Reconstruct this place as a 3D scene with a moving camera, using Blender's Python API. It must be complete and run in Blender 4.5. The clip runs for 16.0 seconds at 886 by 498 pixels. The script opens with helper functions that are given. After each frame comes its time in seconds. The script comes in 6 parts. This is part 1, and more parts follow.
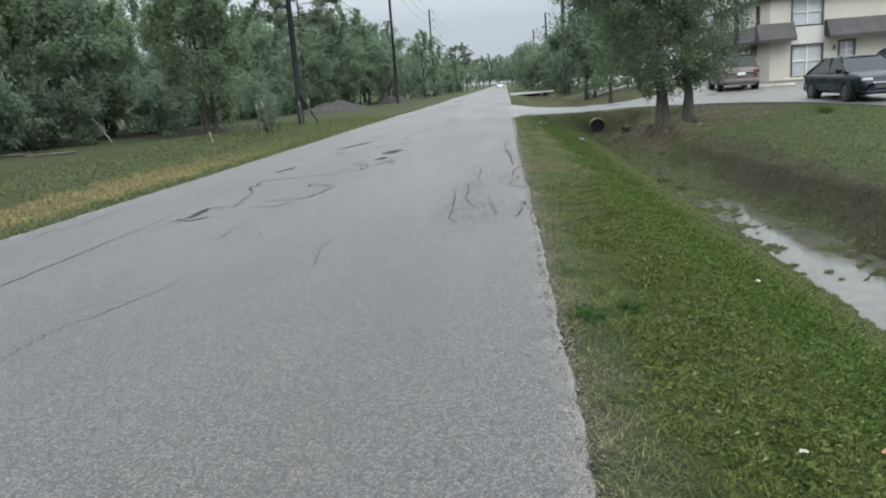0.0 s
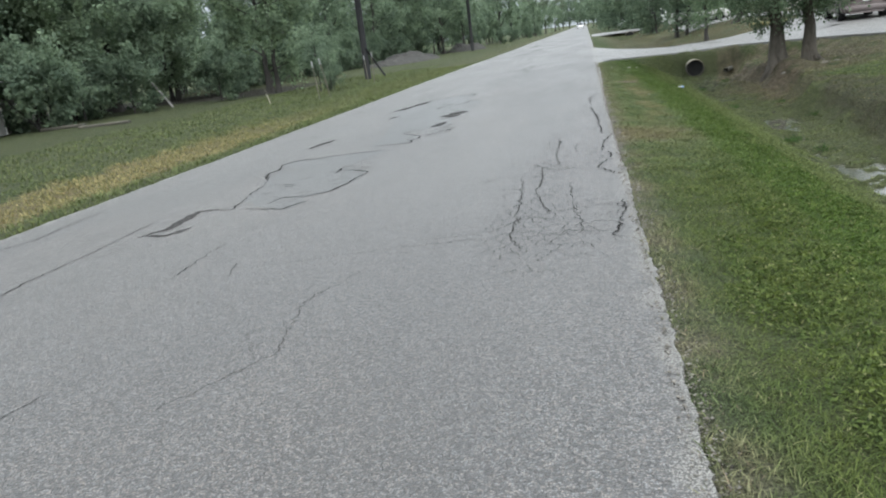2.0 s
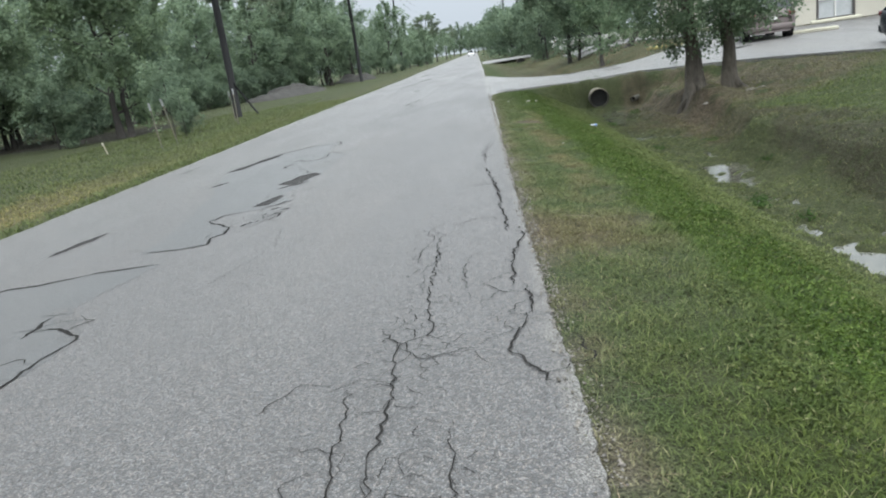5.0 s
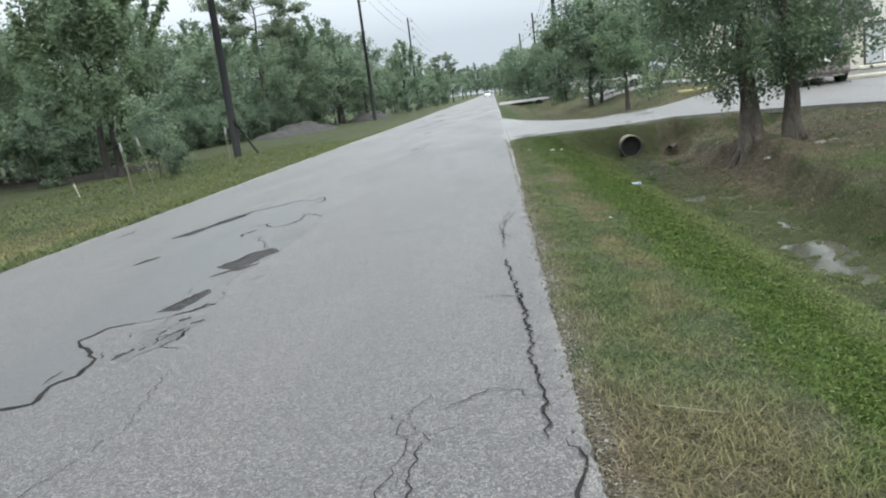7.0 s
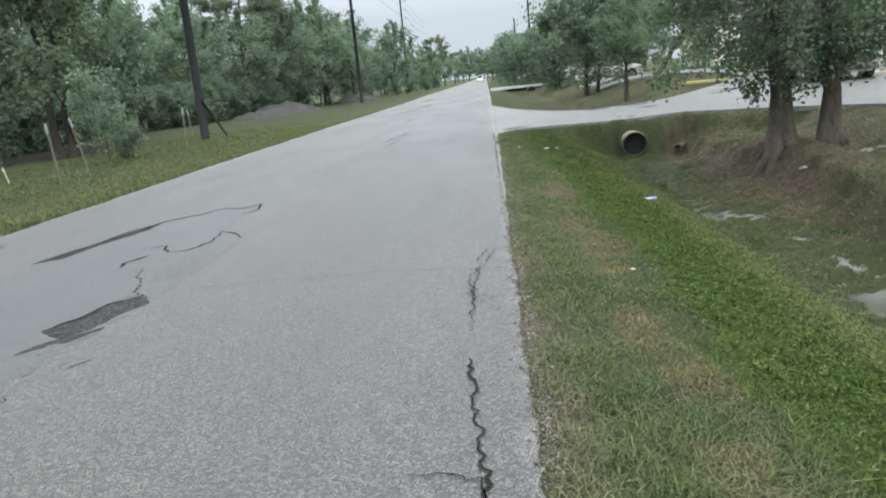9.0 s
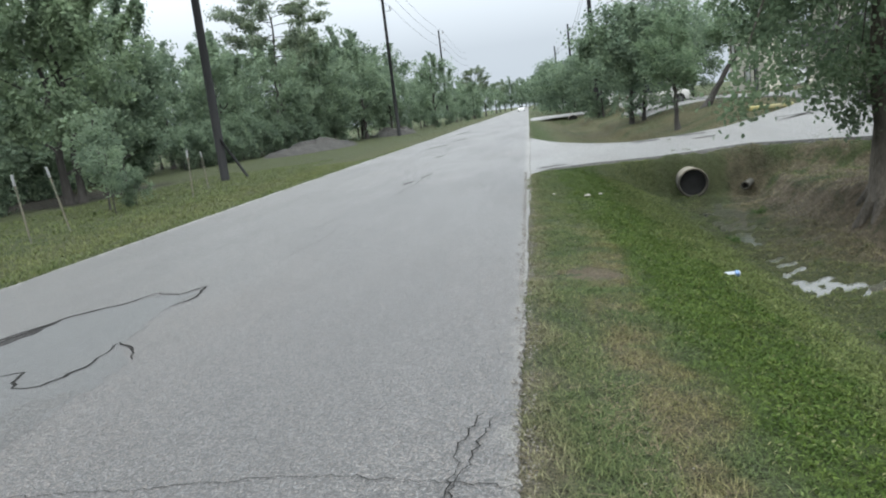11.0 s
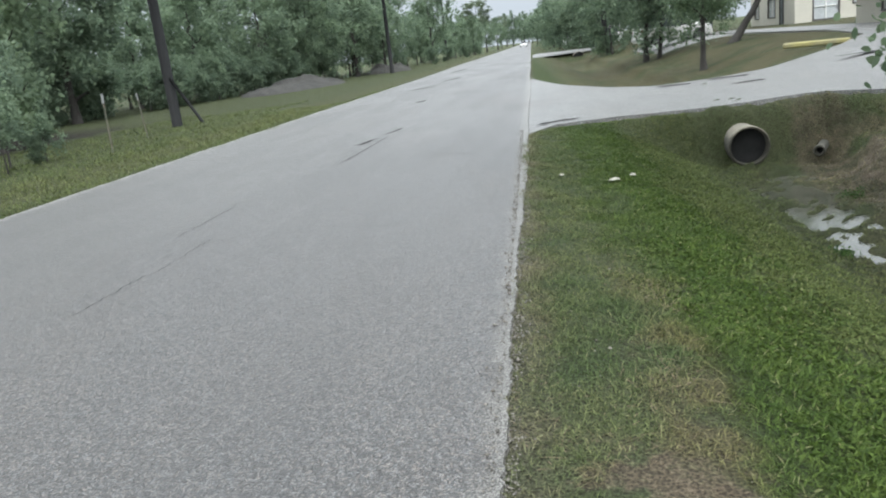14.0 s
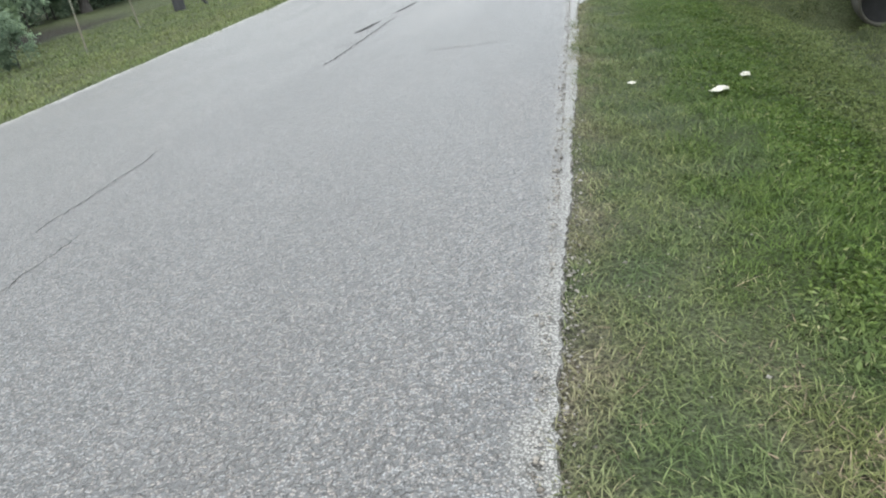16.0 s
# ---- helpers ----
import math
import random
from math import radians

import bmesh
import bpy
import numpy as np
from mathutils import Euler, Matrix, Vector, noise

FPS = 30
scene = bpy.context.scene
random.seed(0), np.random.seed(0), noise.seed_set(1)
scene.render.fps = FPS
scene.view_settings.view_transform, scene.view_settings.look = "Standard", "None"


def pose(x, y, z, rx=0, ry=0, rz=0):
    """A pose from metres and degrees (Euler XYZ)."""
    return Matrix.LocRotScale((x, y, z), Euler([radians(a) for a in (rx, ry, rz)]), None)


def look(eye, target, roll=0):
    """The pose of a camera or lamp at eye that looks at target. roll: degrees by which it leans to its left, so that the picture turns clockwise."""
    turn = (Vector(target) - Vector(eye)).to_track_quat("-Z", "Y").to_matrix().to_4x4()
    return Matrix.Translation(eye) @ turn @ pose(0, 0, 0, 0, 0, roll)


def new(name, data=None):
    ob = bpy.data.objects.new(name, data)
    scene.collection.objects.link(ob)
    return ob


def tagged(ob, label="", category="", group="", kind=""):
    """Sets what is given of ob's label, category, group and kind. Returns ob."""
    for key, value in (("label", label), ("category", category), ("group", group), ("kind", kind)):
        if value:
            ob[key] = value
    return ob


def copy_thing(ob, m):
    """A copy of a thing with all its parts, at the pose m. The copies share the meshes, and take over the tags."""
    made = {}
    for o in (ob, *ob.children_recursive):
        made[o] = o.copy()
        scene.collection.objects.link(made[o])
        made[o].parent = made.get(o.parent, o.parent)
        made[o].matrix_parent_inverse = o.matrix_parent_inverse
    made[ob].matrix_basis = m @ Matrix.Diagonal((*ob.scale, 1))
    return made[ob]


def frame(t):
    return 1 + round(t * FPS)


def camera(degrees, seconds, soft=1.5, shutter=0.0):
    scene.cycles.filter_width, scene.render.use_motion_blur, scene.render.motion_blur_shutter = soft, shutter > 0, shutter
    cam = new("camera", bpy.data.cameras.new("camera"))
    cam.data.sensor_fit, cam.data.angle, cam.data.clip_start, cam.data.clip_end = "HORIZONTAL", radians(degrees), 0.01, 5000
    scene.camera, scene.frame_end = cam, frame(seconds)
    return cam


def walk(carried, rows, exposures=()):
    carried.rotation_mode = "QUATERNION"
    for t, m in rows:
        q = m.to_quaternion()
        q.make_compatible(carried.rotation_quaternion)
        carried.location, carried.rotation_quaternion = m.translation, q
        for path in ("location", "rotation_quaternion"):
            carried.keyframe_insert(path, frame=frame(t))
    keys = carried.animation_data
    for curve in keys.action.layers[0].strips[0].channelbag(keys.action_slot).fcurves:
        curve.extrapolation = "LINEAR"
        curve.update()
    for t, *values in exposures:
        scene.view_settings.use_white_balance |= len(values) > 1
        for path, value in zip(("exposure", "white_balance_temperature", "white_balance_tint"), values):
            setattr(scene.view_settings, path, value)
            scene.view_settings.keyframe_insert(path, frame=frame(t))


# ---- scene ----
from mathutils.geometry import tessellate_polygon

cam = camera(61.0, 16.0, soft=2.0)
PATH = [
    (0, (-0.489, -0.923, 1.483), (-0.678, 1.023, 1.064), -4.3),
    (0.5, (-0.474, -0.132, 1.481), (-0.64, 1.837, 1.172), -3.4),
    (1, (-0.523, 0.662, 1.488), (-0.805, 2.619, 1.185), -3.7),
    (1.5, (-0.521, 1.383, 1.467), (-0.937, 3.286, 1.011), -6.5),
    (2, (-0.551, 2.098, 1.502), (-0.962, 3.983, 0.973), -7.2),
    (2.5, (-0.507, 2.806, 1.481), (-0.859, 4.693, 0.92), -9.8),
    (3, (-0.5, 3.533, 1.52), (-0.803, 5.447, 1.023), -9.4),
    (3.5, (-0.504, 4.279, 1.481), (-0.605, 6.217, 0.998), -8.7),
    (4, (-0.508, 5.01, 1.526), (-0.688, 6.944, 1.047), -9.5),
    (6.5, (-0.492, 9.222, 1.417), (-0.595, 11.153, 0.908), -6.6),
    (7, (-0.516, 9.901, 1.468), (-0.693, 11.854, 1.077), -7.3),
    (7.5, (-0.512, 10.621, 1.415), (-0.74, 12.564, 1.001), -7.9),
    (8, (-0.531, 11.327, 1.46), (-0.753, 13.267, 1.024), -6.7),
    (10.5, (-0.054, 14.745, 1.478), (-0.142, 16.704, 1.087), -5.6),
    (11, (-0.077, 15.531, 1.496), (-0.338, 17.483, 1.15), -7.0),
    (11.5, (-0.039, 16.273, 1.453), (-0.352, 18.222, 1.136), -8.8),
    (12, (-0.024, 17.047, 1.446), (-0.411, 18.961, 1.014), -8.9),
    (12.5, (0.028, 17.745, 1.427), (-0.304, 19.628, 0.84), -9.8),
    (13, (0.003, 18.504, 1.453), (-0.386, 20.394, 0.926), -9.6),
    (13.5, (-0.025, 19.226, 1.447), (-0.3, 21.134, 0.914), -8.4),
    (14, (-0.013, 19.996, 1.44), (-0.289, 21.911, 0.936), -6.8),
    (14.5, (0.011, 20.716, 1.369), (-0.298, 22.502, 0.524), -9.7),
    (15, (-0.006, 21.462, 1.376), (-0.445, 23.2, 0.488), -11.5),
    (15.5, (0.025, 22.193, 1.345), (-0.395, 23.926, 0.438), -12.6),
    (16, (-0.016, 22.911, 1.351), (-0.466, 24.68, 0.535), -12.0),
]
walk(cam, [(t, look(eye, target, roll)) for t, eye, target, roll in PATH],
     [(0, 0.45, 6250, 8), (2, 0.64, 6250, 8), (6.5, 0.71, 6250, 8), (10.5, 0.73, 6250, 8), (11.5, 0.65, 6250, 8), (12.5, 1.01, 6250, 8), (13.2, 0.90, 6250, 8), (14.1, 0.75, 6250, 8), (14.6, 1.13, 6250, 8), (15, 1.11, 6250, 8), (16, 1.14, 6250, 8)])

# ---------- world and light: even overcast ----------
world = bpy.data.worlds.new("overcast")
scene.world = world
world.use_nodes = True
wn, wl = world.node_tree.nodes, world.node_tree.links
wn.clear()
w_out = wn.new("ShaderNodeOutputWorld")
w_bg = wn.new("ShaderNodeBackground")
w_sky = wn.new("ShaderNodeTexSky")
w_sky.sky_type = "NISHITA"
w_sky.sun_disc = False
w_sky.sun_elevation = radians(50)
w_sky.sun_rotation = radians(155)
w_sky.dust_density = 4.0
w_hsv = wn.new("ShaderNodeHueSaturation")
w_hsv.inputs["Saturation"].default_value = 0.12
w_geo = wn.new("ShaderNodeTexCoord")
w_sep = wn.new("ShaderNodeSeparateXYZ")
w_map = wn.new("ShaderNodeMapRange")
w_map.inputs["From Min"].default_value = 0.08
w_map.inputs["From Max"].default_value = 0.75
w_mixc = wn.new("ShaderNodeMix")
w_mixc.data_type = "RGBA"
w_mixc.inputs["A"].default_value = (4.45, 4.85, 5.3, 1)
w_mixc.inputs["B"].default_value = (22.5, 23.4, 23.8, 1)
w_noise = wn.new("ShaderNodeTexNoise")
w_noise.inputs["Scale"].default_value = 2.2
w_noise.inputs["Detail"].default_value = 4
w_nm = wn.new("ShaderNodeMapRange")
w_nm.inputs["To Min"].default_value = 0.9
w_nm.inputs["To Max"].default_value = 1.08
w_mul = wn.new("ShaderNodeMix")
w_mul.data_type = "RGBA"
w_mul.blend_type = "MULTIPLY"
w_mul.inputs["Factor"].default_value = 1.0
w_all = wn.new("ShaderNodeMix")
w_all.data_type = "RGBA"
w_all.inputs["Factor"].default_value = 0.85
wl.new(w_geo.outputs["Generated"], w_sep.inputs[0])
wl.new(w_sep.outputs["Z"], w_map.inputs["Value"])
wl.new(w_map.outputs[0], w_mixc.inputs["Factor"])
wl.new(w_geo.outputs["Generated"], w_noise.inputs["Vector"])
wl.new(w_noise.outputs["Fac"], w_nm.inputs["Value"])
wl.new(w_mixc.outputs["Result"], w_mul.inputs["A"])
wl.new(w_nm.outputs[0], w_mul.inputs["B"])
wl.new(w_sky.outputs[0], w_hsv.inputs["Color"])
wl.new(w_hsv.outputs[0], w_all.inputs["A"])
wl.new(w_mul.outputs["Result"], w_all.inputs["B"])
wl.new(w_all.outputs["Result"], w_bg.inputs["Color"])
w_bg.inputs["Strength"].default_value = 0.1
wl.new(w_bg.outputs[0], w_out.inputs["Surface"])

sun_data = bpy.data.lights.new("sun", "SUN")
sun_data.energy = 1.4
sun_data.angle = radians(45)
sun_data.color = (1.0, 0.97, 0.93)
sun = new("sun", sun_data)
sun.matrix_world = look((0, 0, 40), (-12, 26, 0))


# ---------- materials ----------
def node_mat(name):
    m = bpy.data.materials.new(name)
    m.use_nodes = True
    nt = m.node_tree
    bsdf = nt.nodes["Principled BSDF"]
    return m, nt, bsdf


def mix_rgb(nt, fac, a, b, blend="MIX"):
    n = nt.nodes.new("ShaderNodeMix")
    n.data_type = "RGBA"
    n.blend_type = blend
    for sock, v in (("Factor", fac), ("A", a), ("B", b)):
        if isinstance(v, bpy.types.NodeSocket):
            nt.links.new(v, n.inputs[sock])
        elif isinstance(v, (int, float)):
            n.inputs[sock].default_value = v
        else:
            n.inputs[sock].default_value = (*v, 1)
    return n.outputs["Result"]


def tex_noise(nt, scale, detail=4, rough=0.55, vec=None, stretch=None, lo=0.35, hi=0.65):
    n = nt.nodes.new("ShaderNodeTexNoise")
    n.inputs["Scale"].default_value = scale
    n.inputs["Detail"].default_value = detail
    n.inputs["Roughness"].default_value = rough
    if vec is None:
        vec = nt.nodes.new("ShaderNodeTexCoord").outputs["Object"]
    if stretch:
        mp = nt.nodes.new("ShaderNodeMapping")
        mp.inputs["Scale"].default_value = stretch
        nt.links.new(vec, mp.inputs["Vector"])
        vec = mp.outputs[0]
    nt.links.new(vec, n.inputs["Vector"])
    r = nt.nodes.new("ShaderNodeMapRange")
    r.inputs["From Min"].default_value = lo
    r.inputs["From Max"].default_value = hi
    nt.links.new(n.outputs["Fac"], r.inputs["Value"])
    return r.outputs[0]


def math_node(nt, op, a, b=None):
    n = nt.nodes.new("ShaderNodeMath")
    n.operation = op
    for i, v in enumerate((a, b)):
        if v is None:
            continue
        if isinstance(v, bpy.types.NodeSocket):
            nt.links.new(v, n.inputs[i])
        else:
            n.inputs[i].default_value = v
    return n.outputs[0]


def ramp(nt, value, lo, hi, a=0.0, b=1.0):
    r = nt.nodes.new("ShaderNodeMapRange")
    r.interpolation_type = "SMOOTHSTEP"
    r.inputs["From Min"].default_value = lo
    r.inputs["From Max"].default_value = hi
    r.inputs["To Min"].default_value = a
    r.inputs["To Max"].default_value = b
    nt.links.new(value, r.inputs["Value"])
    return r.outputs[0]


def add_bump(nt, bsdf, height, strength=0.3, distance=0.01):
    b = nt.nodes.new("ShaderNodeBump")
    b.inputs["Strength"].default_value = strength
    b.inputs["Distance"].default_value = distance
    nt.links.new(height, b.inputs["Height"])
    nt.links.new(b.outputs[0], bsdf.inputs["Normal"])


def simple(name, c1, c2=None, rough=0.6, metal=0.0, scale=6.0, fine=60.0, bump=0.15, dist=0.005, stretch=None, spec=0.5):
    """Two colours mixed by a coarse and a fine noise, with a fine relief."""
    m, nt, b = node_mat(name)
    c2 = c2 or tuple(v * 0.75 for v in c1)
    coarse = tex_noise(nt, scale, stretch=stretch)
    small = tex_noise(nt, fine, 3, stretch=stretch)
    col = mix_rgb(nt, coarse, c1, c2)
    dark = mix_rgb(nt, small, (0.82, 0.82, 0.82), (1.12, 1.12, 1.12))
    col = mix_rgb(nt, 1.0, col, dark, "MULTIPLY")
    nt.links.new(col, b.inputs["Base Color"])
    b.inputs["Roughness"].default_value = rough
    b.inputs["Metallic"].default_value = metal
    b.inputs["Specular IOR Level"].default_value = spec
    if bump:
        add_bump(nt, b, small, bump, dist)
    return m


def asphalt_material(name, light, dark, stone, wear_x=None, matt=False, relief=0.8):
    """Rounded chippings, each with its own tone, bedded in dark binder."""
    m, nt, b = node_mat(name)
    vec = nt.nodes.new("ShaderNodeTexCoord").outputs["Object"]
    warp = nt.nodes.new("ShaderNodeTexNoise")
    warp.inputs["Scale"].default_value = stone * 0.6
    nt.links.new(vec, warp.inputs["Vector"])
    bent = nt.nodes.new("ShaderNodeVectorMath")
    bent.operation = "MULTIPLY_ADD"
    nt.links.new(warp.outputs["Color"], bent.inputs[0])
    bent.inputs[1].default_value = (0.5 / stone,) * 3
    nt.links.new(vec, bent.inputs[2])
    vor = nt.nodes.new("ShaderNodeTexVoronoi")
    vor.inputs["Scale"].default_value = stone
    nt.links.new(bent.outputs[0], vor.inputs["Vector"])
    sep = nt.nodes.new("ShaderNodeSeparateColor")
    nt.links.new(vor.outputs["Color"], sep.inputs[0])
    grain = ramp(nt, sep.outputs[0], 0.05, 0.95)
    tint = ramp(nt, sep.outputs[1], 0.1, 0.9)
    gap = ramp(nt, vor.outputs["Distance"], 0.36, 0.62)
    dome = ramp(nt, vor.outputs["Distance"], 0.0, 0.75, 1.0, 0.0)
    pits = nt.nodes.new("ShaderNodeTexVoronoi")
    pits.inputs["Scale"].default_value = stone * 0.38
    nt.links.new(bent.outputs[0], pits.inputs["Vector"])
    pit = ramp(nt, pits.outputs["Distance"], 0.50, 0.80)
    broad = tex_noise(nt, 0.35, 5, vec=vec, stretch=(1.6, 0.35, 1))
    mid = tex_noise(nt, 3.0, 5, vec=vec)
    col = mix_rgb(nt, broad, light, dark)
    # faint rusty film in long streaks
    rust = tex_noise(nt, 0.55, 4, vec=vec, stretch=(1.0, 0.3, 1), lo=0.5, hi=0.72)
    col = mix_rgb(nt, math_node(nt, "MULTIPLY", rust, 0.35), col, tuple(v * k for v, k in zip(light, (1.08, 0.95, 0.84))))
    col = mix_rgb(nt, math_node(nt, "MULTIPLY", mid, 0.2), col, tuple(v * 0.78 for v in light))
    chip = mix_rgb(nt, grain, (0.40, 0.40, 0.405), (1.50, 1.495, 1.48))
    chip = mix_rgb(nt, 1.0, chip, mix_rgb(nt, tint, (1.08, 1.0, 0.94), (0.95, 1.0, 1.05)), "MULTIPLY")
    col = mix_rgb(nt, 1.0, col, chip, "MULTIPLY")
    col = mix_rgb(nt, math_node(nt, "MULTIPLY", gap, 0.82), col, tuple(v * 0.32 for v in dark))
    col = mix_rgb(nt, math_node(nt, "MULTIPLY", pit, 0.55), col, tuple(v * 0.3 for v in dark))
    if wear_x:
        sx = nt.nodes.new("ShaderNodeSeparateXYZ")
        nt.links.new(vec, sx.inputs[0])
        jig = math_node(nt, "ADD", sx.outputs[0], math_node(nt, "MULTIPLY", mid, 0.12))
        edge = ramp(nt, jig, wear_x - 0.04, wear_x + 0.09)
        bare = mix_rgb(nt, 1.0, (0.235, 0.228, 0.212), mix_rgb(nt, gap, (1.0, 1.0, 1.0), (0.25, 0.24, 0.23)), "MULTIPLY")
        col = mix_rgb(nt, math_node(nt, "MULTIPLY", edge, 0.75), col, bare)
        far_edge = ramp(nt, jig, -6.84, -6.98)
        col = mix_rgb(nt, math_node(nt, "MULTIPLY", far_edge, 0.5), col, (0.24, 0.232, 0.215))
        # two faint darker wheel tracks
        t1 = ramp(nt, math_node(nt, "ABSOLUTE", math_node(nt, "ADD", sx.outputs[0], 1.35)), 0.15, 0.55, 0.14, 0.0)
        col = mix_rgb(nt, t1, col, tuple(v * 0.5 for v in dark))
    nt.links.new(col, b.inputs["Base Color"])
    rr = ramp(nt, broad, 0.0, 1.0, 0.95 if matt else 0.40, 0.98 if matt else 0.47)
    b.inputs["Specular IOR Level"].default_value = 0.1 if matt else 0.56
    nt.links.new(rr, b.inputs["Roughness"])
    h = math_node(nt, "SUBTRACT", math_node(nt, "ADD", dome, math_node(nt, "MULTIPLY", grain, 0.35)), pit)
    add_bump(nt, b, h, relief, 0.005)
    return m


def ground_colour(nt):
    """Colour of the turf by place: lush strips, dry verge, bare soil on the eroded bank."""
    vec = nt.nodes.new("ShaderNodeTexCoord").outputs["Object"]
    sx = nt.nodes.new("ShaderNodeSeparateXYZ")
    nt.links.new(vec, sx.inputs[0])
    x, y = sx.outputs[0], sx.outputs[1]
    big = tex_noise(nt, 0.45, 5, vec=vec)
    mid = tex_noise(nt, 1.7, 5, vec=vec)
    small = tex_noise(nt, 9.0, 4, vec=vec)
    col = mix_rgb(nt, mid, (0.092, 0.124, 0.050), (0.132, 0.158, 0.068))
    col = mix_rgb(nt, math_node(nt, "MULTIPLY", small, 0.5), col, (0.11, 0.125, 0.06))
    verge = math_node(nt, "MULTIPLY", ramp(nt, x, -1.0, -0.3), ramp(nt, x, 1.5, 0.6))
    col = mix_rgb(nt, math_node(nt, "MULTIPLY", verge, 0.8), col, mix_rgb(nt, mid, (0.104, 0.142, 0.066), (0.158, 0.178, 0.092)))
    # fresher grass on the near stretch
    fresh = math_node(nt, "MULTIPLY", ramp(nt, y, 12.5, 8.5), ramp(nt, x, -0.15, 0.25))
    fresh = math_node(nt, "MULTIPLY", fresh, ramp(nt, x, 3.0, 2.0))
    col = mix_rgb(nt, math_node(nt, "MULTIPLY", fresh, 0.85), col, mix_rgb(nt, small, (0.072, 0.106, 0.026), (0.112, 0.142, 0.038)))
    # lush band on the slope of the ditch
    jx = math_node(nt, "ADD", x, math_node(nt, "MULTIPLY", mid, 0.5))
    jx = math_node(nt, "ADD", jx, math_node(nt, "MULTIPLY", math_node(nt, "SUBTRACT", y, 15.0), 0.025))
    band = math_node(nt, "MULTIPLY", ramp(nt, jx, 0.85, 1.25), ramp(nt, jx, 2.5, 1.8))
    col = mix_rgb(nt, math_node(nt, "MULTIPLY", band, 0.85), col, mix_rgb(nt, small, (0.058, 0.102, 0.021), (0.099, 0.146, 0.034)))
    # thin, dry strips on the verge: a broken brown band, and straw at the asphalt
    jd = math_node(nt, "ADD", x, math_node(nt, "MULTIPLY", big, 0.35))
    dry = math_node(nt, "MULTIPLY", ramp(nt, jd, 0.42, 0.62), ramp(nt, jd, 0.98, 0.80))
    dry = math_node(nt, "MULTIPLY", dry, ramp(nt, y, 12.0, 17.0))
    dry = math_node(nt, "MULTIPLY", dry, ramp(nt, y, 26.0, 23.0))
    dry = math_node(nt, "MULTIPLY", dry, ramp(nt, mid, 0.15, 0.75))
    col = mix_rgb(nt, math_node(nt, "MULTIPLY", dry, 0.55), col, mix_rgb(nt, small, (0.17, 0.13, 0.082), (0.30, 0.235, 0.155)))
    lip = math_node(nt, "MULTIPLY", ramp(nt, math_node(nt, "ADD", x, math_node(nt, "MULTIPLY", small, 0.12)), 0.12, -0.1), ramp(nt, x, -1.0, -0.4))
    col = mix_rgb(nt, math_node(nt, "MULTIPLY", math_node(nt, "MULTIPLY", lip, math_node(nt, "ADD", mid, 0.15)), 0.6), col, mix_rgb(nt, small, (0.16, 0.135, 0.105), (0.31, 0.265, 0.21)))
    # paler, thinner grass low on the slope
    low = math_node(nt, "MULTIPLY", ramp(nt, jx, 1.9, 2.5), ramp(nt, jx, 3.6, 3.1))
    col = mix_rgb(nt, math_node(nt, "MULTIPLY", low, 0.8), col, mix_rgb(nt, small, (0.104, 0.136, 0.050), (0.152, 0.180, 0.074)))
    # muddy bottom of the ditch
    mud = math_node(nt, "MULTIPLY", ramp(nt, jx, 2.7, 3.3), ramp(nt, jx, 4.9, 4.4))
    mud = math_node(nt, "MULTIPLY", mud, ramp(nt, y, 31.0, 26.0, 0.25, 1.0))
    col = mix_rgb(nt, math_node(nt, "MULTIPLY", mud, 0.5), col, mix_rgb(nt, small, (0.100, 0.122, 0.056), (0.165, 0.185, 0.088)))
    # bare soil of the far bank, as far as the driveway
    jb = math_node(nt, "ADD", x, math_node(nt, "MULTIPLY", big, 0.9))
    soil = math_node(nt, "MULTIPLY", ramp(nt, jb, 4.5, 4.85), ramp(nt, jb, 6.1, 5.5))
    soil = math_node(nt, "MULTIPLY", soil, ramp(nt, y, 36.0, 33.5))
    soil = math_node(nt, "MULTIPLY", soil, ramp(nt, y, 20.0, 25.0, 0.8, 1.0))
    soil = math_node(nt, "MULTIPLY", soil, ramp(nt, small, -0.3, 0.45))
    shade = mix_rgb(nt, mid, (0.125, 0.105, 0.072), (0.27, 0.225, 0.165))
    # darker soil along the nearer part of the bank
    dark_soil = mix_rgb(nt, small, (0.050, 0.043, 0.034), (0.105, 0.088, 0.068))
    shade = mix_rgb(nt, ramp(nt, y, 19.0, 25.0), dark_soil, shade)
    col = mix_rgb(nt, math_node(nt, "MULTIPLY", soil, 0.66), col, shade)
    # greener lawn between the ditch and the lot
    lawn = math_node(nt, "MULTIPLY", ramp(nt, jb, 5.7, 6.3), ramp(nt, y, 36.0, 33.0))
    lawn = math_node(nt, "MULTIPLY", lawn, ramp(nt, mid, -0.4, 0.5))
    col = mix_rgb(nt, math_node(nt, "MULTIPLY", lawn, 0.7), col, mix_rgb(nt, small, (0.094, 0.142, 0.044), (0.14, 0.184, 0.062)))
    # pale trampled earth round the tree
    ring = nt.nodes.new("ShaderNodeVectorMath")
    ring.operation = "DISTANCE"
    nt.links.new(vec, ring.inputs[0])
    ring.inputs[1].default_value = (6.5, 27.2, -0.5)
    near = math_node(nt, "MULTIPLY", ramp(nt, ring.outputs["Value"], 4.0, 2.0), ramp(nt, mid, -0.1, 0.5))
    col = mix_rgb(nt, math_node(nt, "MULTIPLY", near, 0.7), col, mix_rgb(nt, small, (0.135, 0.108, 0.080), (0.30, 0.245, 0.185)))
    flank = nt.nodes.new("ShaderNodeVectorMath")
    flank.operation = "DISTANCE"
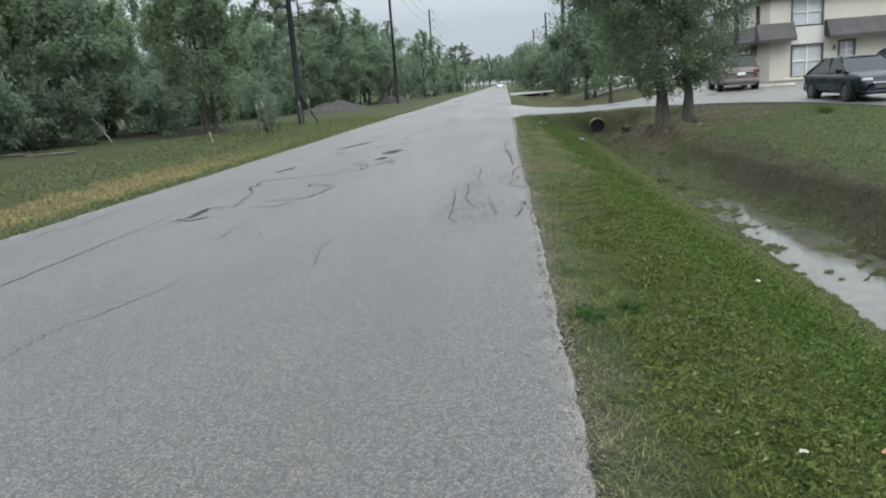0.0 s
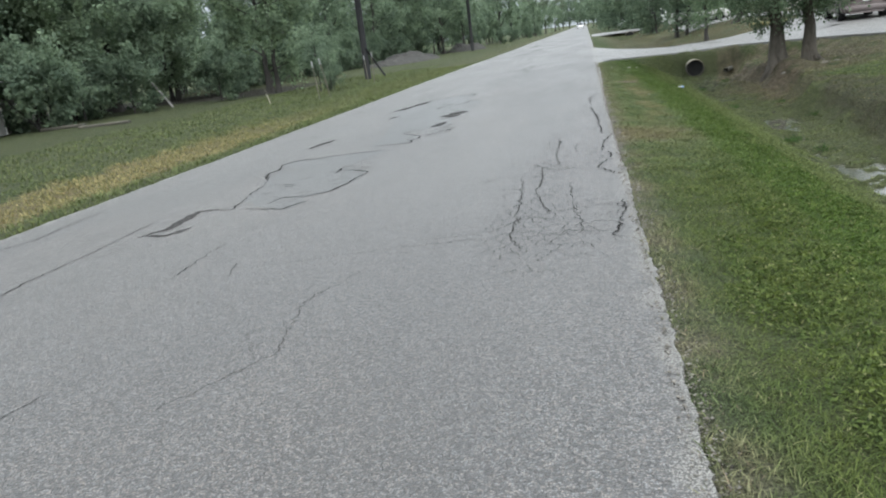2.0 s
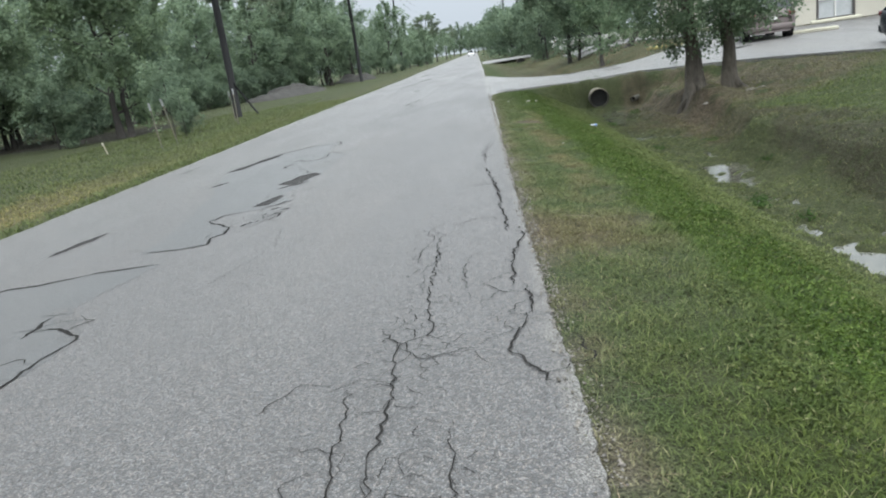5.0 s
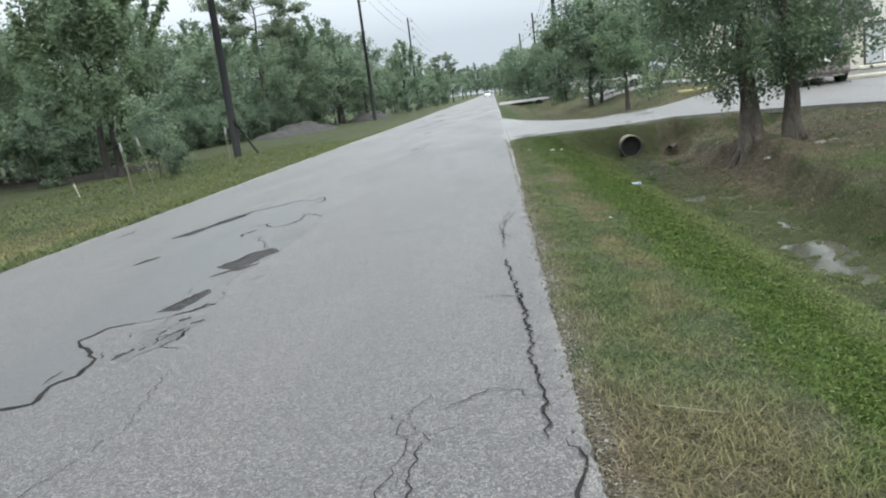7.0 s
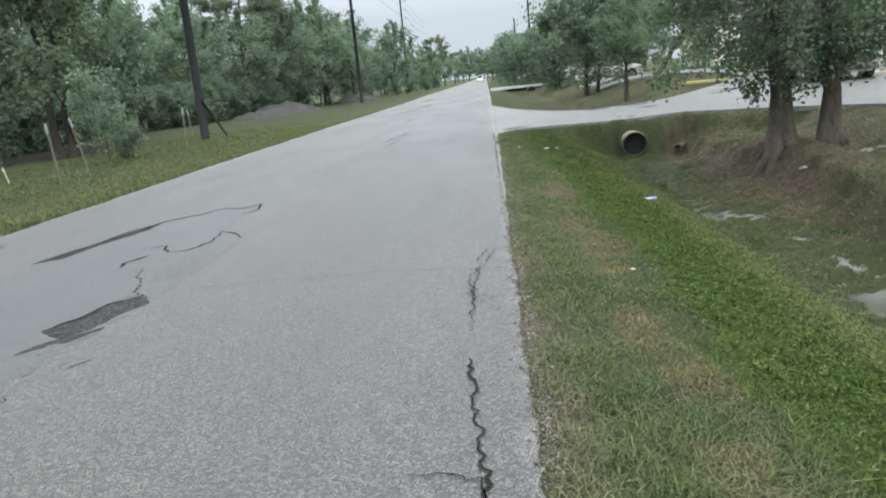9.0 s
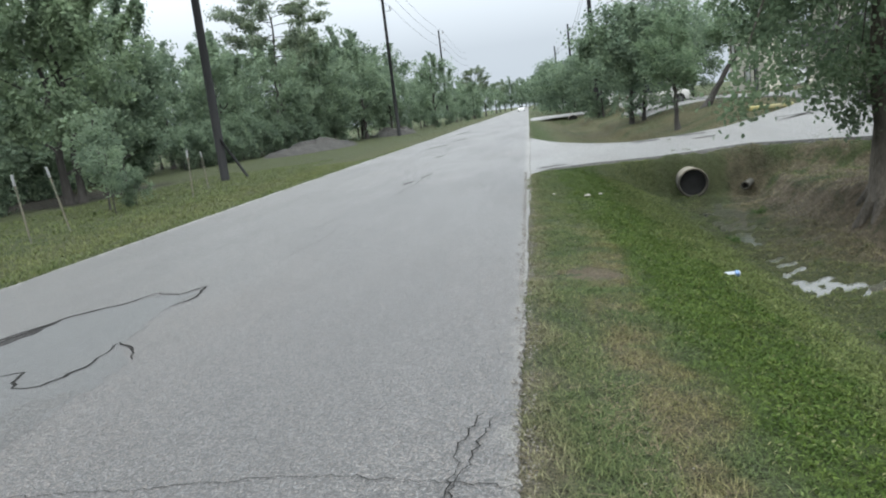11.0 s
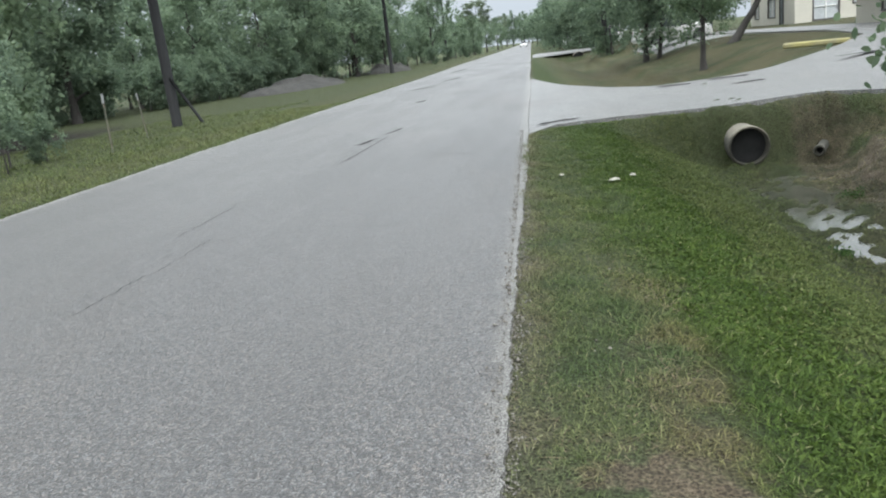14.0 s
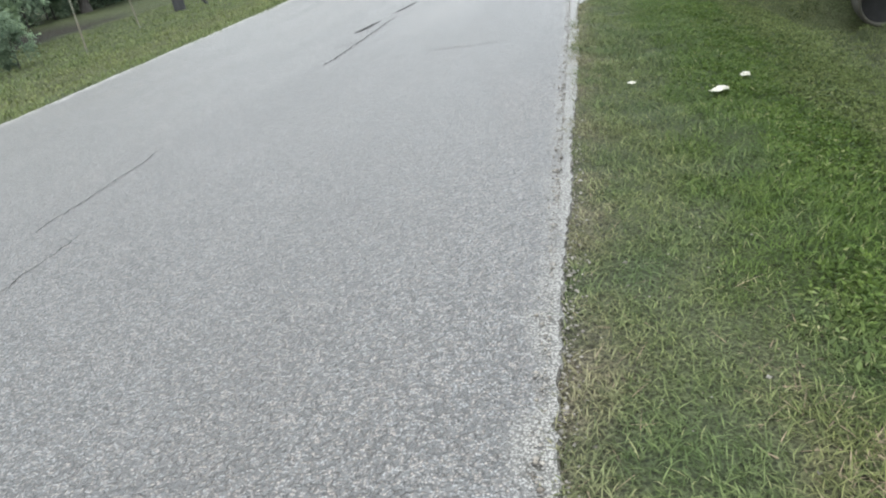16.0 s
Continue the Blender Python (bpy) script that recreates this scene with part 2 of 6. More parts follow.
    nt.links.new(vec, flank.inputs[0])
    flank.inputs[1].default_value = (5.9, 31.3, -0.5)
    worn = math_node(nt, "MULTIPLY", ramp(nt, flank.outputs["Value"], 3.2, 1.2), ramp(nt, mid, 0.1, 0.7))
    col = mix_rgb(nt, math_node(nt, "MULTIPLY", worn, 0.75), col, mix_rgb(nt, small, (0.19, 0.152, 0.112), (0.36, 0.295, 0.225)))
    # straw-coloured verge of the opposite side
    straw = math_node(nt, "MULTIPLY", ramp(nt, math_node(nt, "ADD", x, math_node(nt, "MULTIPLY", mid, 1.0)), -9.6, -9.0),
                      ramp(nt, math_node(nt, "ADD", x, math_node(nt, "MULTIPLY", mid, 0.6)), -7.2, -7.7))
    straw = math_node(nt, "MULTIPLY", straw, ramp(nt, y, 27.0, 15.0, 0.12, 1.0))
    col = mix_rgb(nt, math_node(nt, "MULTIPLY", straw, 0.8), col, mix_rgb(nt, small, (0.38, 0.30, 0.17), (0.21, 0.19, 0.085)))
    # browner grass on the island beyond the driveway
    isl = math_node(nt, "MULTIPLY", ramp(nt, y, 40.0, 44.0), ramp(nt, y, 98.0, 90.0))
    isl = math_node(nt, "MULTIPLY", isl, ramp(nt, x, 0.5, 2.0))
    isl = math_node(nt, "MULTIPLY", isl, ramp(nt, big, 0.2, 0.7))
    col = mix_rgb(nt, math_node(nt, "MULTIPLY", isl, 0.6), col, (0.21, 0.18, 0.10))
    # brown leaf litter under the wood, with the crowns' shade put into its colour
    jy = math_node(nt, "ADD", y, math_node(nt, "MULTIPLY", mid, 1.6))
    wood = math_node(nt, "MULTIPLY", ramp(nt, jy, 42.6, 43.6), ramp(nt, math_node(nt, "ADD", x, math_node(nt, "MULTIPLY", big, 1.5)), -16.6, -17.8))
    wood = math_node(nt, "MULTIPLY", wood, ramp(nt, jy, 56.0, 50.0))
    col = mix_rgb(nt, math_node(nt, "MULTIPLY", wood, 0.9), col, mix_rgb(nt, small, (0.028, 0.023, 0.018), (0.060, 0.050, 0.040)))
    # trampled brown patch at the asphalt edge
    tp = nt.nodes.new("ShaderNodeVectorMath")
    tp.operation = "DISTANCE"
    nt.links.new(vec, tp.inputs[0])
    tp.inputs[1].default_value = (0.1, 12.7, -0.05)
    trod = ramp(nt, math_node(nt, "ADD", tp.outputs["Value"], math_node(nt, "MULTIPLY", mid, 0.5)), 1.25, 0.5)
    trod = math_node(nt, "MULTIPLY", trod, ramp(nt, x, -1.0, -0.4))
    col = mix_rgb(nt, math_node(nt, "MULTIPLY", trod, 0.6), col, mix_rgb(nt, small, (0.16, 0.12, 0.08), (0.27, 0.21, 0.145)))
    # bare dirt scrape beside the road
    sc = nt.nodes.new("ShaderNodeVectorMath")
    sc.operation = "DISTANCE"
    nt.links.new(vec, sc.inputs[0])
    sc.inputs[1].default_value = (0.36, 22.25, -0.05)
    bare = ramp(nt, math_node(nt, "ADD", sc.outputs["Value"], math_node(nt, "MULTIPLY", small, 0.5)), 0.62, 0.22)
    col = mix_rgb(nt, math_node(nt, "MULTIPLY", bare, 0.8), col, mix_rgb(nt, small, (0.21, 0.165, 0.12), (0.36, 0.29, 0.215)))
    return col, small


def turf_material():
    m, nt, b = node_mat("turf")
    col, small = ground_colour(nt)
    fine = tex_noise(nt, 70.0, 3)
    # turf darkened below the blade colour: shade between blades put into its tone
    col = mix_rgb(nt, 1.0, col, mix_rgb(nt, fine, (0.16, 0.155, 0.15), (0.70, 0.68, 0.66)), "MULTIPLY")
    nt.links.new(col, b.inputs["Base Color"])
    b.inputs["Roughness"].default_value = 0.9
    b.inputs["Specular IOR Level"].default_value = 0.2
    add_bump(nt, b, math_node(nt, "ADD", small, fine), 0.8, 0.04)
    return m


def blade_material():
    m, nt, b = node_mat("grass_blades")
    col, _ = ground_colour(nt)
    geo = nt.nodes.new("ShaderNodeNewGeometry")
    rnd = geo.outputs["Random Per Island"]
    col = mix_rgb(nt, 1.0, col, mix_rgb(nt, rnd, (0.28, 0.33, 0.24), (1.16, 1.15, 0.98)), "MULTIPLY")
    straw = ramp(nt, rnd, 0.95, 0.985)
    col = mix_rgb(nt, math_node(nt, "MULTIPLY", straw, 0.6), col, (0.25, 0.23, 0.13))
    nt.links.new(col, b.inputs["Base Color"])
    b.inputs["Roughness"].default_value = 0.6
    b.inputs["Specular IOR Level"].default_value = 0.15
    tr = nt.nodes.new("ShaderNodeBsdfTranslucent")
    nt.links.new(col, tr.inputs["Color"])
    mx = nt.nodes.new("ShaderNodeMixShader")
    mx.inputs[0].default_value = 0.35
    nt.links.new(b.outputs[0], mx.inputs[1])
    nt.links.new(tr.outputs[0], mx.inputs[2])
    nt.links.new(mx.outputs[0], nt.nodes["Material Output"].inputs["Surface"])
    return m


def leaf_material(name, a, b_col, pale=None):
    m, nt, b = node_mat(name)
    geo = nt.nodes.new("ShaderNodeNewGeometry")
    rnd = geo.outputs["Random Per Island"]
    col = mix_rgb(nt, rnd, a, b_col)
    big = tex_noise(nt, 0.7, 3)
    col = mix_rgb(nt, 1.0, col, mix_rgb(nt, big, (0.72, 0.74, 0.76), (1.22, 1.22, 1.12)), "MULTIPLY")
    if pale:
        col = mix_rgb(nt, math_node(nt, "MULTIPLY", ramp(nt, rnd, 0.88, 0.97), 0.7), col, pale)
    nt.links.new(col, b.inputs["Base Color"])
    b.inputs["Roughness"].default_value = 0.75
    b.inputs["Specular IOR Level"].default_value = 0.1
    tr = nt.nodes.new("ShaderNodeBsdfTranslucent")
    nt.links.new(col, tr.inputs["Color"])
    mx = nt.nodes.new("ShaderNodeMixShader")
    mx.inputs[0].default_value = 0.7
    nt.links.new(b.outputs[0], mx.inputs[1])
    nt.links.new(tr.outputs[0], mx.inputs[2])
    nt.links.new(mx.outputs[0], nt.nodes["Material Output"].inputs["Surface"])
    return m


def water_material():
    m, nt, b = node_mat("ditch_water")
    n = tex_noise(nt, 5.0, 3)
    col = mix_rgb(nt, n, (0.04, 0.042, 0.032), (0.075, 0.075, 0.058))
    nt.links.new(col, b.inputs["Base Color"])
    b.inputs["Roughness"].default_value = 0.06
    b.inputs["IOR"].default_value = 1.33
    b.inputs["Specular IOR Level"].default_value = 0.9
    add_bump(nt, b, tex_noise(nt, 14.0, 2), 0.06, 0.01)
    return m


def paint_material(name, colour, rough=0.3, metal=0.0):
    m, nt, b = node_mat(name)
    n = tex_noise(nt, 3.0, 4)
    nt.links.new(mix_rgb(nt, n, colour, tuple(v * 0.85 + 0.01 for v in colour)), b.inputs["Base Color"])
    nt.links.new(ramp(nt, tex_noise(nt, 12.0, 3), 0, 1, rough, rough + 0.12), b.inputs["Roughness"])
    b.inputs["Metallic"].default_value = metal
    b.inputs["Specular IOR Level"].default_value = 0.22
    b.inputs["Coat Roughness"].default_value = 0.08
    return m


def straw_material():
    """Dead grass: tan to grey-brown, stalk by stalk."""
    m, nt, b = node_mat("dead_straw")
    rnd = nt.nodes.new("ShaderNodeNewGeometry").outputs["Random Per Island"]
    col = mix_rgb(nt, rnd, (0.085, 0.064, 0.042), (0.24, 0.188, 0.125))
    nt.links.new(mix_rgb(nt, math_node(nt, "MULTIPLY", tex_noise(nt, 30.0, 3), 0.3), col, (0.15, 0.13, 0.09)), b.inputs["Base Color"])
    b.inputs["Roughness"].default_value = 0.8
    b.inputs["Specular IOR Level"].default_value = 0.2
    return m


def gravel_material():
    """Chips of limestone and old asphalt, each of its own tone."""
    m, nt, b = node_mat("pebbles")
    rnd = nt.nodes.new("ShaderNodeNewGeometry").outputs["Random Per Island"]
    col = mix_rgb(nt, rnd, (0.05, 0.047, 0.043), (0.235, 0.222, 0.20))
    col = mix_rgb(nt, math_node(nt, "MULTIPLY", tex_noise(nt, 60.0, 3), 0.4), col, (0.16, 0.13, 0.10))
    nt.links.new(col, b.inputs["Base Color"])
    b.inputs["Roughness"].default_value = 0.85
    add_bump(nt, b, tex_noise(nt, 220.0, 2), 0.3, 0.002)
    return m


def pipe_material():
    """Tan concrete, darker below a ragged line."""
    m, nt, b = node_mat("culvert_concrete")
    vec = nt.nodes.new("ShaderNodeTexCoord").outputs["Object"]
    sx = nt.nodes.new("ShaderNodeSeparateXYZ")
    nt.links.new(vec, sx.inputs[0])
    n = tex_noise(nt, 5.0, 4, vec=vec)
    f = tex_noise(nt, 40.0, 3, vec=vec)
    col = mix_rgb(nt, n, (0.20, 0.178, 0.14), (0.13, 0.118, 0.09))
    line = math_node(nt, "ADD", sx.outputs[2], math_node(nt, "MULTIPLY", n, 0.14))
    col = mix_rgb(nt, ramp(nt, line, 0.30, 0.16, 0.0, 0.9), col, (0.035, 0.034, 0.026))
    nt.links.new(col, b.inputs["Base Color"])
    b.inputs["Roughness"].default_value = 0.92
    add_bump(nt, b, math_node(nt, "ADD", n, f), 0.4, 0.01)
    return m


def glass_material(name, tint):
    m, nt, b = node_mat(name)
    n = tex_noise(nt, 4.0, 3)
    nt.links.new(mix_rgb(nt, n, tint, tuple(v * 1.3 for v in tint)), b.inputs["Base Color"])
    b.inputs["Roughness"].default_value = 0.08
    b.inputs["Specular IOR Level"].default_value = 0.12
    return m


def stripes_material(name, a, b_col, spacing, axis=2, rough=0.7, bump=0.5):
    """Rows of shingles, seams or siding along one axis."""
    m, nt, b = node_mat(name)
    vec = nt.nodes.new("ShaderNodeTexCoord").outputs["Object"]
    sx = nt.nodes.new("ShaderNodeSeparateXYZ")
    nt.links.new(vec, sx.inputs[0])
    saw = math_node(nt, "FRACT", math_node(nt, "DIVIDE", sx.outputs[axis], spacing))
    n = tex_noise(nt, 2.0, 5, vec=vec)
    f = tex_noise(nt, 30.0, 3, vec=vec)
    col = mix_rgb(nt, n, a, b_col)
    col = mix_rgb(nt, 1.0, col, mix_rgb(nt, f, (0.8, 0.8, 0.8), (1.15, 1.15, 1.15)), "MULTIPLY")
    nt.links.new(col, b.inputs["Base Color"])
    b.inputs["Roughness"].default_value = rough
    add_bump(nt, b, math_node(nt, "ADD", saw, math_node(nt, "MULTIPLY", f, 0.3)), bump, 0.02)
    return m


MAT = {
    "asphalt": asphalt_material("asphalt", (0.136, 0.131, 0.127), (0.108, 0.105, 0.104), 104.0, wear_x=-0.27),
    "patch": asphalt_material("asphalt_patch", (0.102, 0.104, 0.105), (0.080, 0.082, 0.083), 190.0, relief=0.4),
    "crack_and_lip": simple("crack_and_lip_dark", (0.011, 0.0105, 0.010), (0.022, 0.021, 0.02), 0.95, scale=8, fine=80, bump=0.4, spec=0.1),
    "hole": asphalt_material("pothole_gravel", (0.072, 0.071, 0.070), (0.050, 0.049, 0.049), 75.0, matt=True),
    "grit": asphalt_material("crumbled_asphalt", (0.100, 0.099, 0.097), (0.080, 0.079, 0.078), 90.0),
    "drive": asphalt_material("driveway_concrete", (0.176, 0.174, 0.168), (0.148, 0.146, 0.142), 60.0),
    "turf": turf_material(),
    "blades": blade_material(),
    "water": water_material(),
    "bark": simple("bark", (0.042, 0.036, 0.029), (0.092, 0.080, 0.064), 0.95, scale=5, fine=26, bump=0.9, dist=0.03, stretch=(1, 1, 0.25)),
    "bark_dark": simple("bark_dark", (0.03, 0.027, 0.024), (0.05, 0.046, 0.042), 0.95, scale=5, fine=22, bump=0.8, dist=0.03, stretch=(1, 1, 0.25)),
    "pole": simple("creosote_pole", (0.012, 0.0125, 0.013), (0.022, 0.0225, 0.023), 0.95, spec=0.2, scale=2, fine=30, bump=0.5, dist=0.01, stretch=(1, 1, 0.08)),
    # tree leaves paler and greyer than life, with haze put into the colour
    "leaf_near": leaf_material("leaf_tallow", (0.136, 0.192, 0.124), (0.184, 0.240, 0.156), (0.25, 0.31, 0.20)),
    "leaf_a": leaf_material("leaf_oak", (0.176, 0.232, 0.164), (0.206, 0.264, 0.186)),
    "leaf_b": leaf_material("leaf_willow", (0.182, 0.240, 0.158), (0.222, 0.284, 0.186)),
    "leaf_c": leaf_material("leaf_elm", (0.148, 0.200, 0.145), (0.192, 0.245, 0.172)),
    "needle": leaf_material("pine_needles", (0.165, 0.205, 0.150), (0.225, 0.262, 0.190)),
    "weed": leaf_material("weed_leaves", (0.045, 0.09, 0.03), (0.08, 0.13, 0.04)),
    "pipe": pipe_material(),
    # near-black for the recesses: shade inside the pipes, and the wheel arches
    "dark": simple("recess_black", (0.012, 0.012, 0.012), (0.02, 0.02, 0.02), 0.95, bump=0),
    "steel": simple("galvanised_steel", (0.42, 0.43, 0.43), (0.3, 0.3, 0.3), 0.45, 0.8, bump=0.05),
    "post_green": simple("painted_post", (0.10, 0.115, 0.085), (0.16, 0.13, 0.10), 0.75),
    "white_paint": simple("white_paint", (0.78, 0.78, 0.76), (0.66, 0.66, 0.63), 0.5, bump=0.05),
    "yellow": simple("kerb_yellow", (0.28, 0.25, 0.09), (0.22, 0.20, 0.11), 0.75, scale=3),
    "kerb": simple("wheel_stop_concrete", (0.46, 0.45, 0.36), (0.38, 0.36, 0.29), 0.85),
    "wood_grey": simple("weathered_boards", (0.27, 0.26, 0.25), (0.19, 0.18, 0.17), 0.9, scale=2, fine=24, bump=0.4, stretch=(6, 6, 0.4)),
    "wood_pale": simple("pale_lumber", (0.42, 0.38, 0.31), (0.33, 0.30, 0.25), 0.85, scale=3, stretch=(6, 6, 0.5)),
    "mound": simple("spoil", (0.030, 0.029, 0.027), (0.056, 0.053, 0.048), 0.95, scale=1.2, fine=7, bump=0.9, dist=0.1),
    "stucco": simple("cream_stucco", (0.50, 0.475, 0.41), (0.45, 0.43, 0.37), 0.85, scale=0.7, fine=40, bump=0.2),
    "siding": stripes_material("white_siding", (0.52, 0.51, 0.48), (0.48, 0.47, 0.44), 0.2),
    "shingle": stripes_material("dark_shingles", (0.035, 0.032, 0.033), (0.055, 0.05, 0.05), 0.16),
    "roof": stripes_material("grey_roof", (0.085, 0.095, 0.105), (0.065, 0.072, 0.08), 0.4, axis=0, rough=0.85),
    "trim_dark": simple("dark_trim", (0.05, 0.045, 0.042), (0.07, 0.065, 0.06), 0.6),
    "blind": stripes_material("window_blinds", (0.46, 0.48, 0.49), (0.40, 0.42, 0.43), 0.05, bump=0.3),
    "pane": glass_material("window_pane", (0.20, 0.22, 0.23)),
    "car_dark": paint_material("midnight_blue_paint", (0.003, 0.009, 0.015), 0.22),
    "car_taupe": paint_material("taupe_paint", (0.13, 0.108, 0.105)),
    "car_white": paint_material("white_car_paint", (0.72, 0.72, 0.72), metal=0.0),
    "car_silver": paint_material("silver_car_paint", (0.42, 0.42, 0.40)),
    "car_glass": glass_material("car_glass", (0.02, 0.024, 0.026)),
    "rubber": simple("tyre_rubber", (0.018, 0.018, 0.018), (0.03, 0.03, 0.03), 0.9),
    "chrome": simple("chrome", (0.6, 0.61, 0.62), (0.5, 0.5, 0.5), 0.2, 0.95, bump=0),
    "rim": simple("dark_alloy", (0.12, 0.12, 0.125), (0.07, 0.07, 0.072), 0.4, 0.6, bump=0),
    "lamp_red": simple("tail_lamp_red", (0.13, 0.016, 0.016), (0.09, 0.012, 0.012), 0.2, bump=0),
    "lamp_clear": simple("head_lamp_clear", (0.34, 0.35, 0.36), (0.24, 0.25, 0.26), 0.15, bump=0),
    "plate": simple("plate_white", (0.7, 0.7, 0.68), (0.62, 0.62, 0.6), 0.5, bump=0),
    "wire": simple("black_cable", (0.02, 0.02, 0.02), (0.03, 0.03, 0.03), 0.7, bump=0),
    "ceramic": simple("grey_insulator", (0.3, 0.3, 0.3), (0.22, 0.22, 0.22), 0.4, bump=0),
    "can_white": simple("can_white", (0.36, 0.39, 0.42), (0.28, 0.31, 0.35), 0.35, 0.2, bump=0.05),
    "can_blue": simple("can_blue", (0.12, 0.2, 0.36), (0.1, 0.16, 0.28), 0.35, 0.2, bump=0.05),
    "paper": simple("litter_paper", (0.38, 0.365, 0.31), (0.31, 0.295, 0.25), 0.8, bump=0.2),
    "stone": gravel_material(),
    "dead_leaf": simple("dead_leaf", (0.36, 0.16, 0.06), (0.28, 0.12, 0.05), 0.7),
    "straw": straw_material(),
    "twig": simple("dry_twig", (0.24, 0.20, 0.14), (0.17, 0.14, 0.10), 0.8),
}


# ---------- mesh helpers ----------
def mesh_of(name, verts, faces, smooth=False):
    me = bpy.data.meshes.new(name)
    me.from_pydata([tuple(v) for v in verts], [], faces)
    if smooth:
        me.polygons.foreach_set("use_smooth", [True] * len(me.polygons))
    me.update()
    return me


def mesh_np(name, co, tris_or_quads):
    """A mesh from arrays: co (n, 3), faces (m, k)."""
    me = bpy.data.meshes.new(name)
    co = np.ascontiguousarray(co, np.float32)
    f = np.ascontiguousarray(tris_or_quads, np.int32)
    k = f.shape[1]
    me.vertices.add(len(co))
    me.vertices.foreach_set("co", co.ravel())
    me.loops.add(f.size)
    me.loops.foreach_set("vertex_index", f.ravel())
    me.polygons.add(len(f))
    me.polygons.foreach_set("loop_start", np.arange(0, f.size, k, dtype=np.int32))
    me.update(calc_edges=True)
    me.validate()
    return me


def thing(name, label, category, m=None, group="", kind=""):
    ob = tagged(new(name), label, category, group, kind)
    ob.empty_display_size = 0.2
    if m is not None:
        ob.matrix_world = m
    return ob


def part(name, me, mat, parent=None, label="", m=None):
    ob = new(name, me)
    me.materials.clear()
    me.materials.append(MAT[mat])
    if m is not None:
        ob.matrix_basis = m
    if parent is not None:
        ob.parent = parent
    if label:
        tagged(ob, label)
    return ob


class Build:
    """Collects pieces of one part."""

    def __init__(self):
        self.v, self.f = [], []

    def add(self, verts, faces):
        o = len(self.v)
        self.v += [tuple(p) for p in verts]
        self.f += [tuple(i + o for i in q) for q in faces]
        return self

    def box(self, lo, hi, bevel=0.01):
        bm = bmesh.new()
        bmesh.ops.create_cube(bm, size=1)
        for p in bm.verts:
            p.co = Vector([lo[i] + (p.co[i] + 0.5) * (hi[i] - lo[i]) for i in range(3)])
        if bevel:
            b = min(bevel, 0.45 * min(hi[i] - lo[i] for i in range(3)))
            bmesh.ops.bevel(bm, geom=bm.edges[:], offset=b, segments=1, affect="EDGES")
        bm.verts.index_update()
        self.add([p.co[:] for p in bm.verts], [[q.index for q in f.verts] for f in bm.faces])
        bm.free()
        return self

    def tube(self, path, radii, sides=10, cap=True):
        path = [Vector(p) for p in path]
        rings, up = [], Vector((0.13, 0.97, 0.2)).normalized()
        for i, p in enumerate(path):
            d = (path[min(i + 1, len(path) - 1)] - path[max(i - 1, 0)]).normalized()
            a = d.cross(up)
            if a.length < 1e-3:
                a = d.cross(Vector((1, 0, 0)))
            a.normalize()
            b = d.cross(a)
            r = radii[i] if isinstance(radii, (list, tuple)) else radii
            rings.append([p + (a * math.cos(2 * math.pi * k / sides) + b * math.sin(2 * math.pi * k / sides)) * r for k in range(sides)])
        verts = [q for ring in rings for q in ring]
        faces = []
        for i in range(len(path) - 1):
            for k in range(sides):
                n = (k + 1) % sides
                faces.append((i * sides + k, i * sides + n, (i + 1) * sides + n, (i + 1) * sides + k))
        if cap:
            faces.append(tuple(range(sides)))
            faces.append(tuple(range(len(verts) - 1, len(verts) - sides - 1, -1)))
        return self.add(verts, faces)

    def mesh(self, name, smooth=False):
        return mesh_of(name, self.v, self.f, smooth)


def lerp_table(x, table):
    xs, ys = zip(*table)
    return float(np.interp(x, xs, ys))


def smooth01(a, b, v):
    t = np.clip((v - a) / (b - a), 0, 1)
    return t * t * (3 - 2 * t)


# ---------- lie of the land ----------
LEFT_EDGE, RIGHT_EDGE = -7.10, -0.23
CROSS = [(-400, 0), (-60, 0), (-25, -0.10), (-14, -0.22), (-10.7, -0.10), (-8.5, -0.12), (-7.3, -0.03), (-7.0, -0.07),
         (-0.45, -0.07), (-0.2, -0.015), (0.8, -0.11), (1.8, -0.47), (2.7, -0.96), (3.1, -1.10), (3.85, -1.10), (4.05, -1.02),
         (4.32, -0.76), (4.5, -0.50), (4.8, -0.43), (6.2, -0.34), (8, -0.1), (10, 0.05), (400, 0.05)]
FILLED = [(-400, 0), (-60, 0), (-25, -0.10), (-14, -0.22), (-10.7, -0.10), (-8.5, -0.12), (-7.3, -0.03), (-7.0, -0.07),
          (-0.45, -0.07), (-0.2, -0.04), (3, -0.12), (6, -0.06), (10, 0.05), (400, 0.05)]
WET = [(5.5, 15.5), (18.4, 21.0), (23.7, 27.0), (28.0, 33.2)]


NEAR_SIDE = [(-0.30, 32.2), (0.0, 32.8), (0.4, 33.3), (1.5, 33.75), (3.4, 34.1), (5, 34.5), (6.2, 33.0), (8, 30), (9.7, 26.6), (10.6, 22.7),
             (11.2, 18), (12.5, 8), (15, -4), (34, -6)]
FAR_SIDE = [(-0.30, 55), (0.0, 50.5), (0.4, 47), (1, 44.3), (2, 41.7), (3.15, 40.6), (4.5, 40.8), (6.2, 41.6), (9.1, 44.3), (10.6, 46.5), (11.4, 52), (11.5, 80), (14.3, 80),
            (14.4, 44.6), (34, 44.6)]


def lot_rise(x, y):
    return smooth01(5, 11, x) * 0.02 * np.clip(y - 28, -8, 22)


